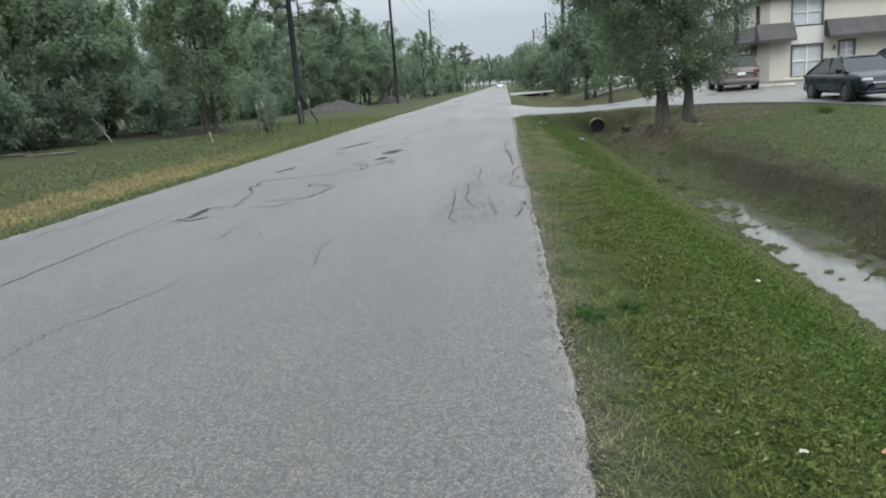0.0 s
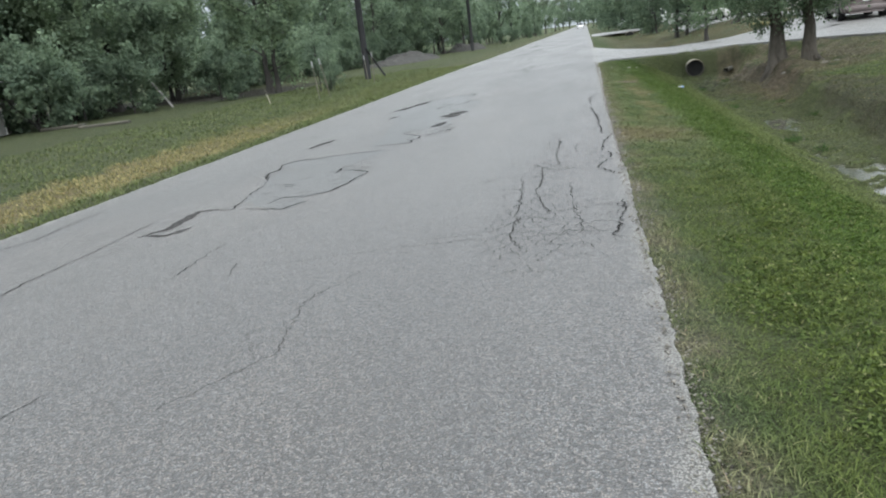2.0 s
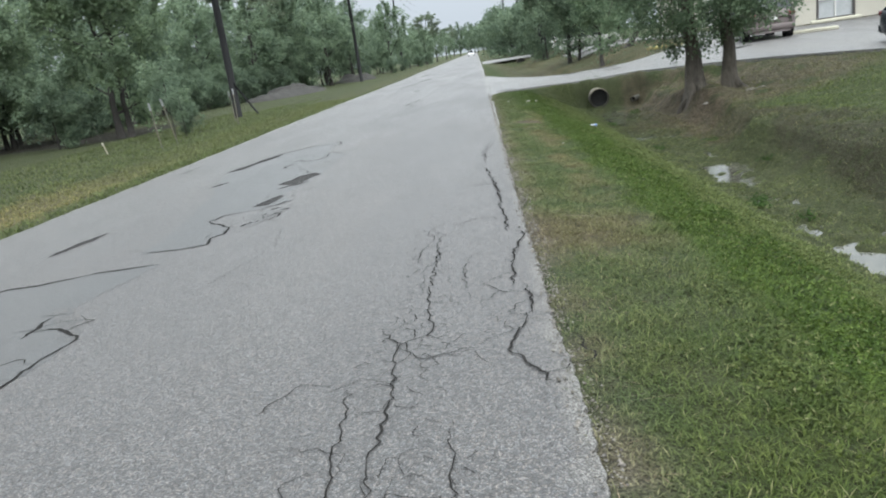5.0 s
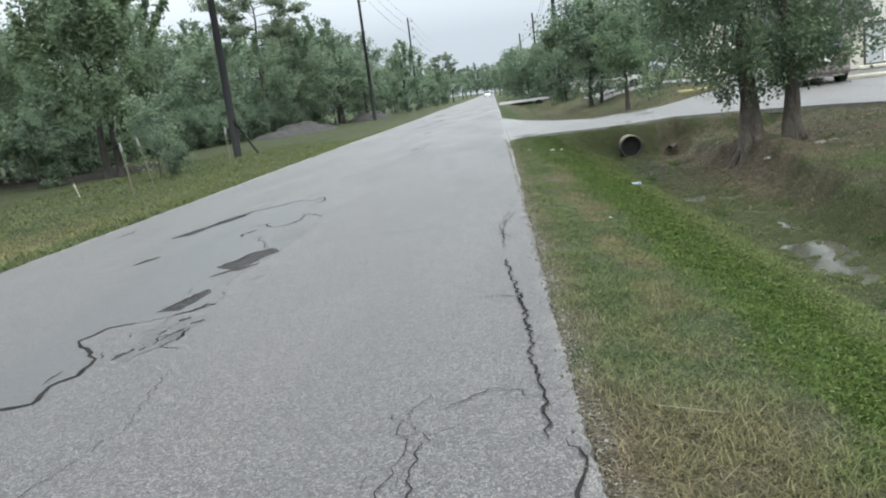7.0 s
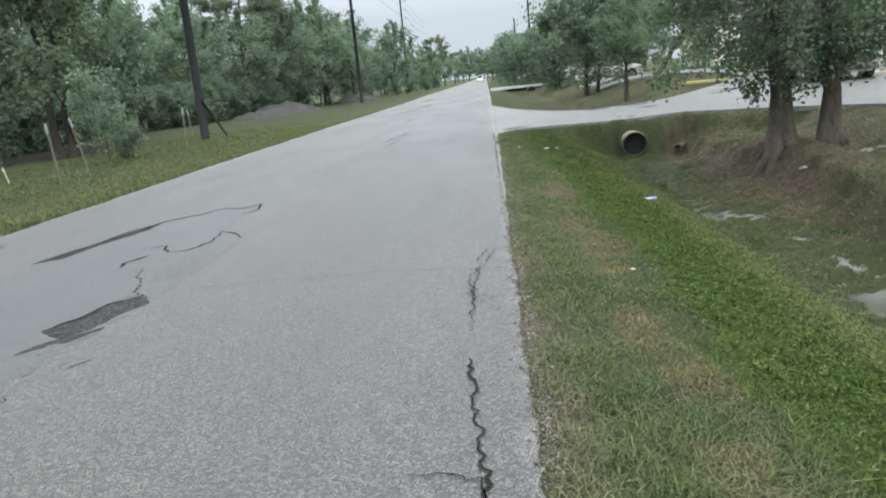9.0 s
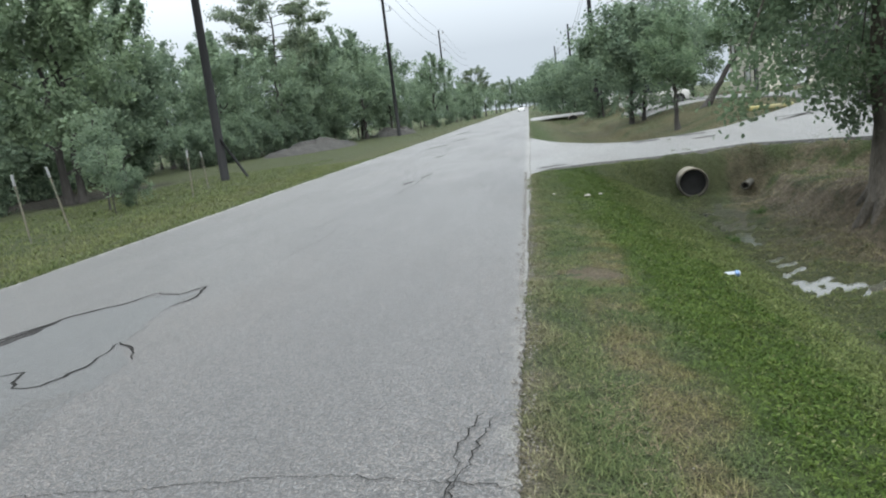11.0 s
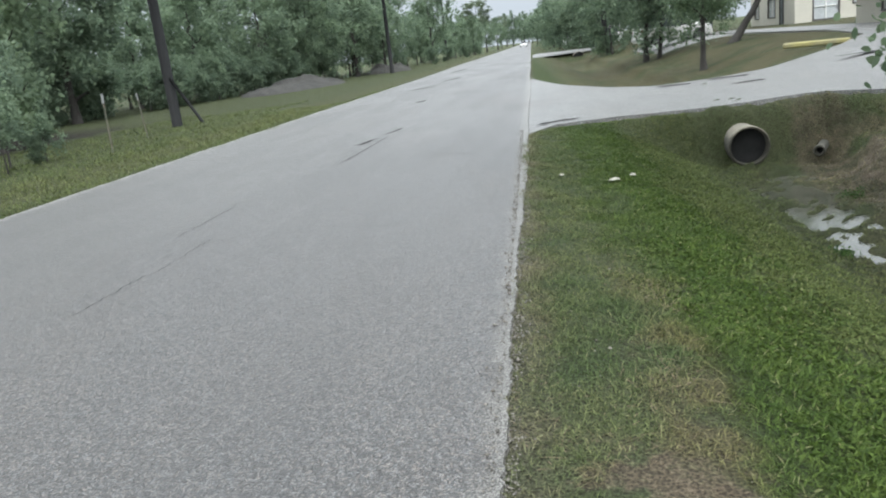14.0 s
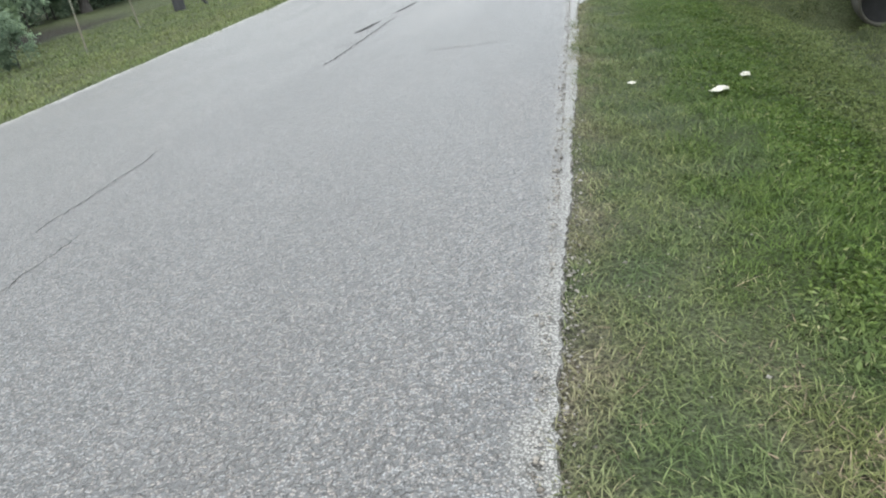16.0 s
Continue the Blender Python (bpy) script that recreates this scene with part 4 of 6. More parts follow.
    hollow([(-3.54, 15.85), (-3.46, 16.12), (-3.35, 16.55), (-3.26, 16.4), (-3.28, 16.1), (-3.33, 15.84)], "hole", 144, amp=0.015)
    # four dark ribbons painted along hole edges as the shade under their far lips
    crack([(-3.54, 15.85), (-3.46, 16.12), (-3.35, 16.55)], 0.04, 146, step=0.06, amp=0.015)
    crack([(-3.66, 17.58), (-3.50, 17.9), (-3.46, 18.2), (-3.28, 18.36)], 0.05, 147, step=0.06, amp=0.02)
    crack([(-5.26, 20.05), (-5.12, 20.6), (-4.94, 21.3), (-4.74, 22.15)], 0.055, 148, step=0.08, amp=0.02)
    crack([(-5.10, 12.52), (-5.02, 12.25), (-5.08, 12.03), (-4.94, 11.56)], 0.05, 149, step=0.06, amp=0.02)
    hollow([(-3.25, 14.55), (-3.14, 14.7), (-2.98, 15.1), (-3.0, 15.7), (-3.17, 15.5), (-3.40, 15.36), (-3.28, 15.0)], "grit", 145, amp=0.05)
    crack([(-5.24, 20.16), (-5.09, 20.51), (-4.97, 21.53), (-4.72, 22.24), (-4.38, 22.56), (-4.19, 23.0), (-3.85, 22.78), (-3.71, 23.1), (-3.58, 22.61), (-3.71, 22.25)], 0.040, 40, step=0.1, amp=0.025)
    crack([(-4.22, 20.39), (-3.98, 20.49), (-3.81, 20.12), (-3.6, 20.12), (-3.49, 20.47), (-3.56, 21.11), (-3.35, 20.91), (-3.16, 20.57)], 0.036, 42, step=0.08, amp=0.025)
    crack([(-4.02, 19.53), (-4.09, 19.71), (-3.97, 20.02)], 0.045, 43)
    crack([(-3.7, 19.18), (-3.49, 18.82), (-3.4, 18.5), (-3.18, 18.27)], 0.014, 44, branches=2)
    scar([(-3.54, 17.08), (-3.44, 17.26), (-3.27, 17.4), (-3.18, 17.56)], 0.10, 46)
    scar([(-4.93, 18.25), (-4.84, 18.5), (-4.77, 18.68)], 0.10, 48)
    crack([(-4.05, 13.9), (-3.72, 13.85), (-3.43, 13.92), (-3.5, 14.2), (-3.4, 14.37), (-3.44, 14.63), (-3.57, 14.85), (-3.86, 15.18), (-3.79, 15.5), (-3.58, 15.56)], 0.036, 49, step=0.06, amp=0.02)
    crack([(-3.33, 15.70), (-3.20, 15.77), (-3.13, 15.95), (-3.04, 15.93)], 0.055, 53, step=0.05, amp=0.02)
    for k in range(8):
        t = rng.random()
        x, y = -3.24 + 0.22 * t + rng.uniform(-0.10, 0.10), 14.6 + 1.0 * t + rng.uniform(-0.15, 0.15)
        blotch("pothole", x, y, rng.uniform(0.015, 0.04), rng.uniform(0.04, 0.10), rng.uniform(-0.6, 0.1), "hole", 520 + k, 0.0032, 14, 0.4)
    crack([(-2.98, 14.95), (-3.0, 15.12), (-3.01, 15.26)], 0.030, 54, branches=3)
    crack([(-6.44, 20.84), (-6.4, 21.4)], 0.04, 55)
    for k in range(18):
        x, y, a, l = rng.uniform(-3.7, -3.0), rng.uniform(14.2, 17.2), rng.uniform(0.8, 2.0), rng.uniform(0.06, 0.28)
        crack([(x, y), (x + l * math.cos(a), y + l * math.sin(a))], rng.uniform(0.008, 0.02), 500 + k, step=0.05, amp=0.02)
    # hairline cracks across the right lane
    crack([(-2.7, 4.9), (-2.3, 5.6), (-2.45, 6.4), (-2.2, 7.1)], 0.0045, 700, branches=2)
    crack([(-2.9, 12.2), (-2.6, 13.4), (-2.75, 14.3)], 0.0045, 701, branches=2)
    # further scars up the road
    blotch("pothole", -3.14, 33.6, 0.05, 0.5, -0.2, "hole", 47)
    blotch("pothole", -2.9, 35.2, 0.045, 0.45, -0.2, "hole", 48)
    blotch("pothole", -4.75, 53.4, 0.12, 1.2, -0.3, "hole", 49)
    blotch("pothole", -4.2, 60.0, 0.15, 1.6, -0.2, "hole", 50)
    blotch("pothole", -3.6, 44.0, 0.10, 0.5, -0.2, "hole", 51)
    blotch("pothole", -5.2, 75.0, 0.2, 2.4, -0.1, "hole", 52)


road_damage()


# ---------- trees ----------
def leaf_cloud(centres, radii, per, size, rng, flat=1.0, droop=0.0, detail=4):
    """Leaves round the clump centres: arrays of corners and faces."""
    centres = np.repeat(np.asarray(centres, float), per, 0)
    radii = np.repeat(np.asarray(radii, float), per)[:, None]
    n = len(centres)
    off = rng.normal(size=(n, 3)) * radii * 0.55
    off[:, 2] *= flat
    pos = centres + off
    pos[:, 2] -= droop * np.abs(rng.normal(size=n)) * radii[:, 0]
    nrm = rng.normal(size=(n, 3)) * 0.75 + off / (radii + 1e-6) * 0.6
    nrm[:, 2] += 0.55
    nrm /= np.linalg.norm(nrm, axis=1)[:, None] + 1e-9
    ax = np.cross(nrm, rng.normal(size=(n, 3)))
    ax /= np.linalg.norm(ax, axis=1)[:, None] + 1e-9
    bx = np.cross(nrm, ax)
    s = (size * rng.uniform(0.6, 1.35, n))[:, None]
    if detail == 4:
        co = np.stack([pos - ax * s * 0.55, pos + bx * s * 0.34 + nrm * s * 0.06, pos + ax * s * 0.6, pos - bx * s * 0.34 + nrm * s * 0.06], 1)
        faces = np.arange(n * 4).reshape(n, 4)
    else:
        co = np.stack([pos - ax * s * 0.45, pos - ax * s * 0.2 + bx * s * 0.36, pos + ax * s * 0.2 + bx * s * 0.34, pos + ax * s * 0.62,
                       pos + ax * s * 0.2 - bx * s * 0.34, pos - ax * s * 0.2 - bx * s * 0.36], 1)
        faces = np.arange(n * 6).reshape(n, 6)
    return co.reshape(-1, 3), faces


def wander(start, direction, length, steps, curl, rng, lift=0.0):
    pts, d = [np.array(start, float)], np.array(direction, float)
    d /= np.linalg.norm(d)
    for _ in range(steps):
        d = d + rng.normal(size=3) * curl + np.array([0, 0, lift])
        d /= np.linalg.norm(d)
        pts.append(pts[-1] + d * length / steps)
    return pts


def make_tree(name, label, height, spread, trunk_r, crown_base, seed, leaf="leaf_a", bark="bark", clumps=150, per=90, size=0.2,
              clump_r=0.55, limbs=10, lean=(0.0, 0.0), trunks=1, trunk_gap=0.8, flat=0.8, top=1.0, droop=0.2, detail=4, trunk_top=0.82, pad=False, low=0.0, fill=0.45, wands=0, skirt=0, shift=0.0):
    rng = np.random.default_rng(seed)
    tree = thing(name, label, "tree")
    centres, radii = [], []
    for k in range(trunks):
        bx = (k - (trunks - 1) / 2) * trunk_gap
        base = np.array([bx, 0.05 * k, -0.25])
        r0 = trunk_r * (1 - 0.18 * k)
        spine = [base]
        n = 14
        for i in range(1, n + 1):
            t = i / n
            spine.append(np.array([bx * (1 + 0.35 * t) + lean[0] * t * height + rng.normal() * 0.03 * height * t * 0.5,
                                   lean[1] * t * height + rng.normal() * 0.03 * height * t * 0.5, -0.25 + t * (height * trunk_top + 0.25)]))
        rr = [r0 * (1.45 if i == 0 else (1.1 if i == 1 else 1 - 0.85 * (i / n) ** 0.9)) for i in range(n + 1)]
        tb = Build().tube(spine, [max(r, 0.02) for r in rr], 12)
        part("trunk", tb.mesh("trunk", True), bark, tree)
        for j in range(limbs):
            h = crown_base + (height * trunk_top - crown_base) * ((j + rng.uniform(0.1, 0.9)) / limbs)
            f = np.clip((h + 0.25) / (height * trunk_top + 0.25), 0, 0.98) * n
            i = int(f)
            p = spine[i] + (spine[i + 1] - spine[i]) * (f - i)
            a = j * 2.4 + rng.uniform(-0.4, 0.4) + k * 1.3
            prof = math.sin(math.pi * min(1, 0.22 + 0.75 * (h - crown_base) / max(height * top - crown_base, 0.1))) ** 0.7
            up = 0.12 if pad else rng.uniform(0.25, 0.8)
            path = wander(p, (math.cos(a), math.sin(a), up), spread * prof * rng.uniform(0.75, 1.05), 6, 0.16, rng, 0.0 if pad else 0.05)
            r1 = max(rr[i] * 0.42, 0.02)
            wood = Build()
            wood.tube(path, [r1 * (1 - 0.85 * q / 6) for q in range(7)], 6)
            for q in (3, 4, 5, 6):
                centres.append(path[q])
                radii.append(clump_r * rng.uniform(0.7, 1.2))
            for _ in range(3):
                q = rng.integers(2, 6)
                d = path[q] - path[q - 1] + rng.normal(size=3) * 0.35 * np.linalg.norm(path[q] - path[q - 1])
                sub = wander(path[q], d, spread * prof * rng.uniform(0.25, 0.5), 4, 0.3, rng)
                wood.tube(sub, [r1 * 0.4 * (1 - 0.8 * w / 4) for w in range(5)], 5)
                for w in (2, 4):
                    centres.append(sub[w])
                    radii.append(clump_r * rng.uniform(0.6, 1.1))
            part("limb", wood.mesh("limb", True), bark, tree)
    for _ in range(wands):
        a, q = rng.uniform(0, 6.28), rng.uniform(0.1, 0.75)
        foot = np.array([math.cos(a) * spread * q, math.sin(a) * spread * q, height * (0.9 - 0.45 * q)])
        w = wander(foot, (math.cos(a) * 0.25, math.sin(a) * 0.25, 1), height * rng.uniform(0.14, 0.26), 7, 0.1, rng)
        part("limb", Build().tube(w, [0.03 * (1 - 0.8 * i / 7) for i in range(8)], 5).mesh("limb", True), bark, tree)
        for p in w[1:]:
            centres.append(p)
            radii.append(clump_r * 0.38)
    for _ in range(skirt):
        a, q = rng.uniform(0, 6.28), rng.uniform(0.15, 0.55)
        centres.append(np.array([math.cos(a) * spread * q + lean[0] * 2, math.sin(a) * spread * q, crown_base + rng.uniform(-1.1, 0.9)]))
        radii.append(clump_r * rng.uniform(0.5, 0.9))
    need = max(0, clumps - len(centres))
    mid = (height + crown_base) / 2
    hz = (height - crown_base) / 2
    tries = 0
    while need > 0 and not pad and tries < 20000:
        tries += 1
        u = rng.normal(size=3)
        u /= np.linalg.norm(u)
        rad = rng.uniform(fill, 1.0)
        w = 1.0 - 0.35 * max(0, u[2])
        rad *= 1 + 0.55 * noise.noise(Vector(u * 1.4) + Vector((seed * 1.7, 2.0, 0)))
        p = np.array([u[0] * spread * rad * w, u[1] * spread * rad * w, mid + u[2] * hz * rad])
        p[:2] += np.array(lean) * p[2]
        p[0] += shift
        if noise.noise(Vector(p * 0.55) + Vector((seed * 3.1, 0, 0))) < -0.18:
            continue
        centres.append(p)
        radii.append(clump_r * rng.uniform(0.6, 1.25))
        need -= 1
    centres = np.array(centres)
    if low:
        centres[:, 2] = np.maximum(centres[:, 2], low)
    co, fa = leaf_cloud(centres, radii, per, size, rng, flat, droop, detail)
    me = mesh_np("crown", co, fa)
    part("crown", me, leaf, tree, "")
    return tree


def put(tree, x, y, turn=0, scale=1.0, dz=0.0):
    tree.scale = (scale, scale, scale)
    tree.matrix_basis = pose(x, y, ground_z(x, y) + dz, 0, 0, turn) @ Matrix.Scale(scale, 4)
    return tree


def again(tree, x, y, turn, scale, label=""):
    tree.scale = (1, 1, 1)
    c = copy_thing(tree, pose(x, y, ground_z(x, y), 0, 0, turn) @ Matrix.Scale(scale, 4))
    if label:
        tagged(c, label)
    return c


# the twin-trunked tree on the bank
big = make_tree("tree", "leafy twin-trunked tree on the eroded ditch bank", 9.4, 3.2, 0.225, 2.9, 11, "leaf_near", "bark", clumps=560, per=175, size=0.072, skirt=8,
                clump_r=0.43, limbs=11, trunks=2, trunk_gap=0.92, droop=0.5, detail=6, flat=0.9, fill=0.25, lean=(-0.03, 0.0), wands=8, shift=-1.1)
# sprays of leaves that hang low round the crown's hem
hem_rng = np.random.default_rng(77)
hem_c, hem_r = [], []
for _ in range(235):
    hx = hem_rng.uniform(-4.4, 2.1)
    hy = hem_rng.uniform(-2.0, 2.0) * (1 - 0.12 * abs(hx + 1))
    lowest = lerp_table(hx, [(-4.9, 5.6), (-4.2, 5.0), (-3.4, 4.2), (-2.4, 3.1), (-1.6, 1.8), (-1.0, 1.5), (0.2, 2.1), (1.0, 1.5), (1.7, 1.9), (2.4, 3.4)])
    hem_c.append((hx, hy, lowest + abs(hem_rng.normal()) * 1.1))
    hem_r.append(hem_rng.uniform(0.2, 0.42))
for sx, sy, sz in ((-3.2, -1.5, 1.5), (-2.9, -1.45, 1.6), (-2.6, -1.5, 1.75), (-3.0, -1.4, 2.05), (-2.6, -1.3, 2.2), (-1.9, -0.9, 1.6)):
    hem_c.append((sx, sy, sz))
    hem_r.append(0.26)
for _ in range(30):
    stem = hem_rng.choice((-0.48, 0.5))
    a = hem_rng.uniform(0, 6.28)
    hem_c.append((stem + math.cos(a) * hem_rng.uniform(0.25, 0.75), math.sin(a) * hem_rng.uniform(0.2, 0.6), 0.95 + abs(hem_rng.normal()) * 0.75))
    hem_r.append(hem_rng.uniform(0.16, 0.30))
co, fa = leaf_cloud(hem_c, hem_r, 110, 0.070, hem_rng, 1.1, 0.35, 6)
part("crown", mesh_np("crown", co, fa), "leaf_near", big, "low hanging leaf sprays")
for sx, sy, sz in hem_c[::7]:
    twig = [np.array(p) for p in ((sx * 0.55, sy * 0.5, sz + 1.7), (sx * 0.8, sy * 0.8, sz + 1.25), (sx, sy, sz))]
    part("limb", Build().tube(twig, [0.03, 0.018, 0.006], 5).mesh("limb", True), "bark", big)
put(big, 5.62, 27.45, 4)
rngb = np.random.default_rng(5)
for k, (dx, dz, dy) in enumerate(((0.0, 0.0, 0.0), (-0.15, 0.75, 0.5), (0.25, 0.35, -0.6))):
    px = [0.3, 1.0, 2.0, 2.75, 3.45, 3.72, 3.75]
    pz = [5.4, 5.9, 5.8, 5.55, 5.35, 4.9, 4.0]
    arc = [np.array([a + dx * a, dy * a * 0.4, b + dz * (1 - 0.12 * a)]) for a, b in zip(px, pz)]
    b = Build().tube(arc, [0.075, 0.06, 0.05, 0.042, 0.034, 0.026, 0.014], 7)
    part("bare_branch", b.mesh("bare_branch", True), "bark_dark", big, "leafless drooping branch")
    for q in (2, 3, 4, 5):
        tw = wander(arc[q], (rngb.normal() * 0.4, rngb.normal() * 0.3, -1), rngb.uniform(0.6, 1.4), 5, 0.2, rngb)
        part("bare_branch", Build().tube(tw, [0.018 * (1 - 0.8 * i / 5) for i in range(6)], 5).mesh("bare_branch", True), "bark_dark", big)
for k in range(7):
    a = k * 0.9 + 0.2
    sx = 0.45 if math.cos(a) > 0 else -0.45
    path = []
    for t in np.linspace(0, 1, 6):
        px, py = sx + math.cos(a) * (0.1 + 0.5 * t), math.sin(a) * (0.1 + 0.45 * t)
        gz = ground_z(5.62 + px, 27.45 + py) - ground_z(5.62, 27.45)
        path.append((px, py, gz + 0.16 * (1 - t) ** 2 - 0.11 * t))
    part("root", Build().tube(path, [0.15 * (1 - 0.6 * i / 5) for i in range(6)], 7).mesh("root", True), "bark", big, "exposed surface root")

# young tree on the island beyond the driveway
small = make_tree("tree", "young round-crowned tree on a grass island", 6.6, 2.3, 0.17, 2.0, 21, "leaf_near", "bark_dark", clumps=130, per=70, size=0.14, clump_r=0.5, limbs=9, droop=0.35)
put(small, 6.3, 49.9, 0, 0.76)

# woodland tree kinds
oak = make_tree("tree", "dense dark green oak at the wood's edge", 10.5, 4.2, 0.26, 0.9, 31, "leaf_a", "bark_dark", clumps=270, per=76, size=0.215, clump_r=0.7, limbs=8, wands=8)
willow = make_tree("tree", "bushy pale green tree with ragged upright tips", 9.6, 3.4, 0.18, 1.0, 32, "leaf_b", "bark_dark", clumps=300, per=64, size=0.19, clump_r=0.5, wands=22, limbs=12, droop=0.1, flat=1.3, trunks=2, trunk_gap=0.5, trunk_top=0.97)
elm = make_tree("tree", "tall dark broadleaved tree in a dense stand", 12.5, 3.8, 0.24, 0.9, 33, "leaf_c", "bark_dark", clumps=280, per=64, size=0.24, clump_r=0.72, limbs=10, wands=5)
pine = make_tree("pine_tree", "tall pine with sparse flat-topped boughs", 17.5, 5.6, 0.26, 9.2, 34, "needle", "bark_dark", clumps=90, per=95, size=0.25, clump_r=0.82, limbs=19, flat=0.42, droop=0.0, trunk_top=0.96, pad=True)
shrub = make_tree("shrub", "dense undergrowth shrub at the wood's edge", 2.6, 1.7, 0.05, 0.2, 35, "leaf_c", "bark_dark", clumps=80, per=34, size=0.165, clump_r=0.42, limbs=6, low=0.05)
tagged(shrub, category="shrub")
sap = make_tree("sapling", "thin young tree with a light crown beside the fence", 3.5, 0.95, 0.035, 0.9, 36, "leaf_a", "bark_dark", clumps=40, per=16, size=0.12, clump_r=0.34, limbs=9)
live = make_tree("tree", "low spreading street tree with leaning stems", 7.0, 4.1, 0.15, 1.9, 37, "leaf_c", "bark_dark", clumps=330, per=56, size=0.2, clump_r=0.7, limbs=9, skirt=22, wands=10, trunks=2, trunk_gap=0.7, lean=(0.06, 0.0))

# the same kinds further off, with coarser foliage
oak_far = make_tree("tree", "dense dark green oak at the wood's edge", 10.5, 4.2, 0.26, 0.9, 131, "leaf_a", "bark_dark", clumps=190, per=36, size=0.29, clump_r=0.8, limbs=7, wands=6)
elm_far = make_tree("tree", "tall dark broadleaved tree in a dense stand", 12.5, 3.8, 0.24, 0.9, 133, "leaf_c", "bark_dark", clumps=190, per=34, size=0.32, clump_r=0.85, limbs=7, wands=5)
live_far = make_tree("tree", "low spreading street tree with leaning stems", 7.0, 4.1, 0.15, 1.5, 137, "leaf_c", "bark_dark", clumps=190, per=34, size=0.29, clump_r=0.8, limbs=6, skirt=20, wands=6, trunks=2, trunk_gap=0.7, lean=(0.06, 0.0))
rt = random.Random(9)
# left side, nearest: a wall of foliage behind the grass
put(oak, -26.2, 40.4, 10, 1.0)
put(willow, -18.2, 43.5, 40, 0.98)
put(elm, -25.5, 60.0, 0, 0.70)
put(oak_far, -19.5, 105.0, 70, 0.8)
put(elm_far, -27.0, 108.0, 20, 1.05)
put(live_far, 7.0, 108.0, 50, 1.0)
for x, y, s in ((-32.5, 26.5, 1.1), (-28.0, 36.5, 1.05), (-29.5, 30.0, 1.1), (-28.6, 43.5, 0.9)):
    again(oak, x, y, rt.uniform(0, 360), s)
for x, y, s in ((-26.2, 36.4, 0.85), (-26.3, 46.8, 0.85), (-27.0, 45.5, 1.0), (-34.0, 22.5, 1.1), (-29.5, 33.5, 1.0)):
    again(willow, x, y, rt.uniform(0, 360), s)
for x, y, s in ((-29.0, 52.0, 0.62), (-33.0, 44.0, 0.9), (-30.5, 66.0, 0.62), (-28.5, 73.0, 0.74), (-31.0, 80.0, 0.8), (-29.5, 87.0, 0.9), (-23.0, 100.0, 0.92), (-30.0, 99.0, 1.05), (-25.0, 116.0, 1.1), (-20.5, 122.0, 0.9),
                (-21.0, 110.0, 1.0), (-24.0, 126.0, 1.1), (-20.0, 133.0, 1.0), (-34.0, 95.0, 1.0), (-33.0, 60.0, 0.9), (-36, 72, 1.0)):
    again(elm if y < 70 else elm_far, x, y, rt.uniform(0, 360), s)
for x, y, s in ((-22.5, 94.0, 0.7), (-18.5, 117.0, 0.8), (-16.0, 146.0, 1.15), (-20.0, 160.0, 0.9), (-15.5, 178.0, 0.8), (-13.5, 205.0, 0.85), (-22, 190, 1.0),
                (-12.5, 240.0, 0.9), (-17.5, 225.0, 1.0), (-11.5, 290.0, 1.0), (-18, 270, 1.1)):
    again(oak_far, x, y, rt.uniform(0, 360), s)
for x, y, s in ((-26.0, 78.0, 0.95), (-23.5, 86.0, 0.92), (-21.8, 95.5, 1.0)):
    again(oak_far, x, y, rt.uniform(0, 360), s)
put(pine, -25.0, 92.0, 20, 1.0)
for x, y, s in ((-13.0, 215.0, 0.72), (-30.0, 118.0, 0.8), (-11.5, 330.0, 0.7)):
    again(pine, x, y, rt.uniform(0, 360), s)
# thicket that closes the view under the crowns
for i in range(30):
    y = 50 + i * 6.4 + rt.uniform(-1.5, 1.5)
    x = lerp_table(y, [(50, -33), (70, -31), (95, -27), (120, -22), (150, -18.5), (200, -16), (250, -14.5)]) + rt.uniform(-1.2, 1.2)
    again(oak_far, x, y, rt.uniform(0, 360), rt.uniform(0.42, 0.56), "dense low thicket tree behind the wood's edge")
# undergrowth along the wood's edge
put(shrub, -20.0, 40.5, 0, 1.0)
for i in range(54):
    y = 31 + i * 1.24 + rt.uniform(-0.6, 0.6)
    x = lerp_table(y, [(20, -26.5), (32, -24.0), (38, -21.3), (45, -19.6), (50, -21.5), (60, -24), (75, -24), (95, -21.5)]) + rt.uniform(-0.9, 0.5)
    if 33.5 < y < 37.5:
        x -= 1.5
    if 38.0 < y < 47.0:
        continue
    if 47.0 <= y < 66.0:
        x -= 3.0
    again(shrub, x, y, rt.uniform(0, 360), rt.uniform(0.75, 1.3))
for x, y, s in ((-12.9, 38.5, 0.4), (-17.0, 120.0, 0.8), (-15.0, 135.0, 0.9), (-14.0, 150.0, 0.9), (-13.0, 170.0, 0.9), (-12.5, 195.0, 1.0)):
    again(shrub, x, y, rt.uniform(0, 360), s)
put(sap, -13.3, 37.6, 0, 1.0)
again(sap, -12.2, 36.0, 130, 0.62)
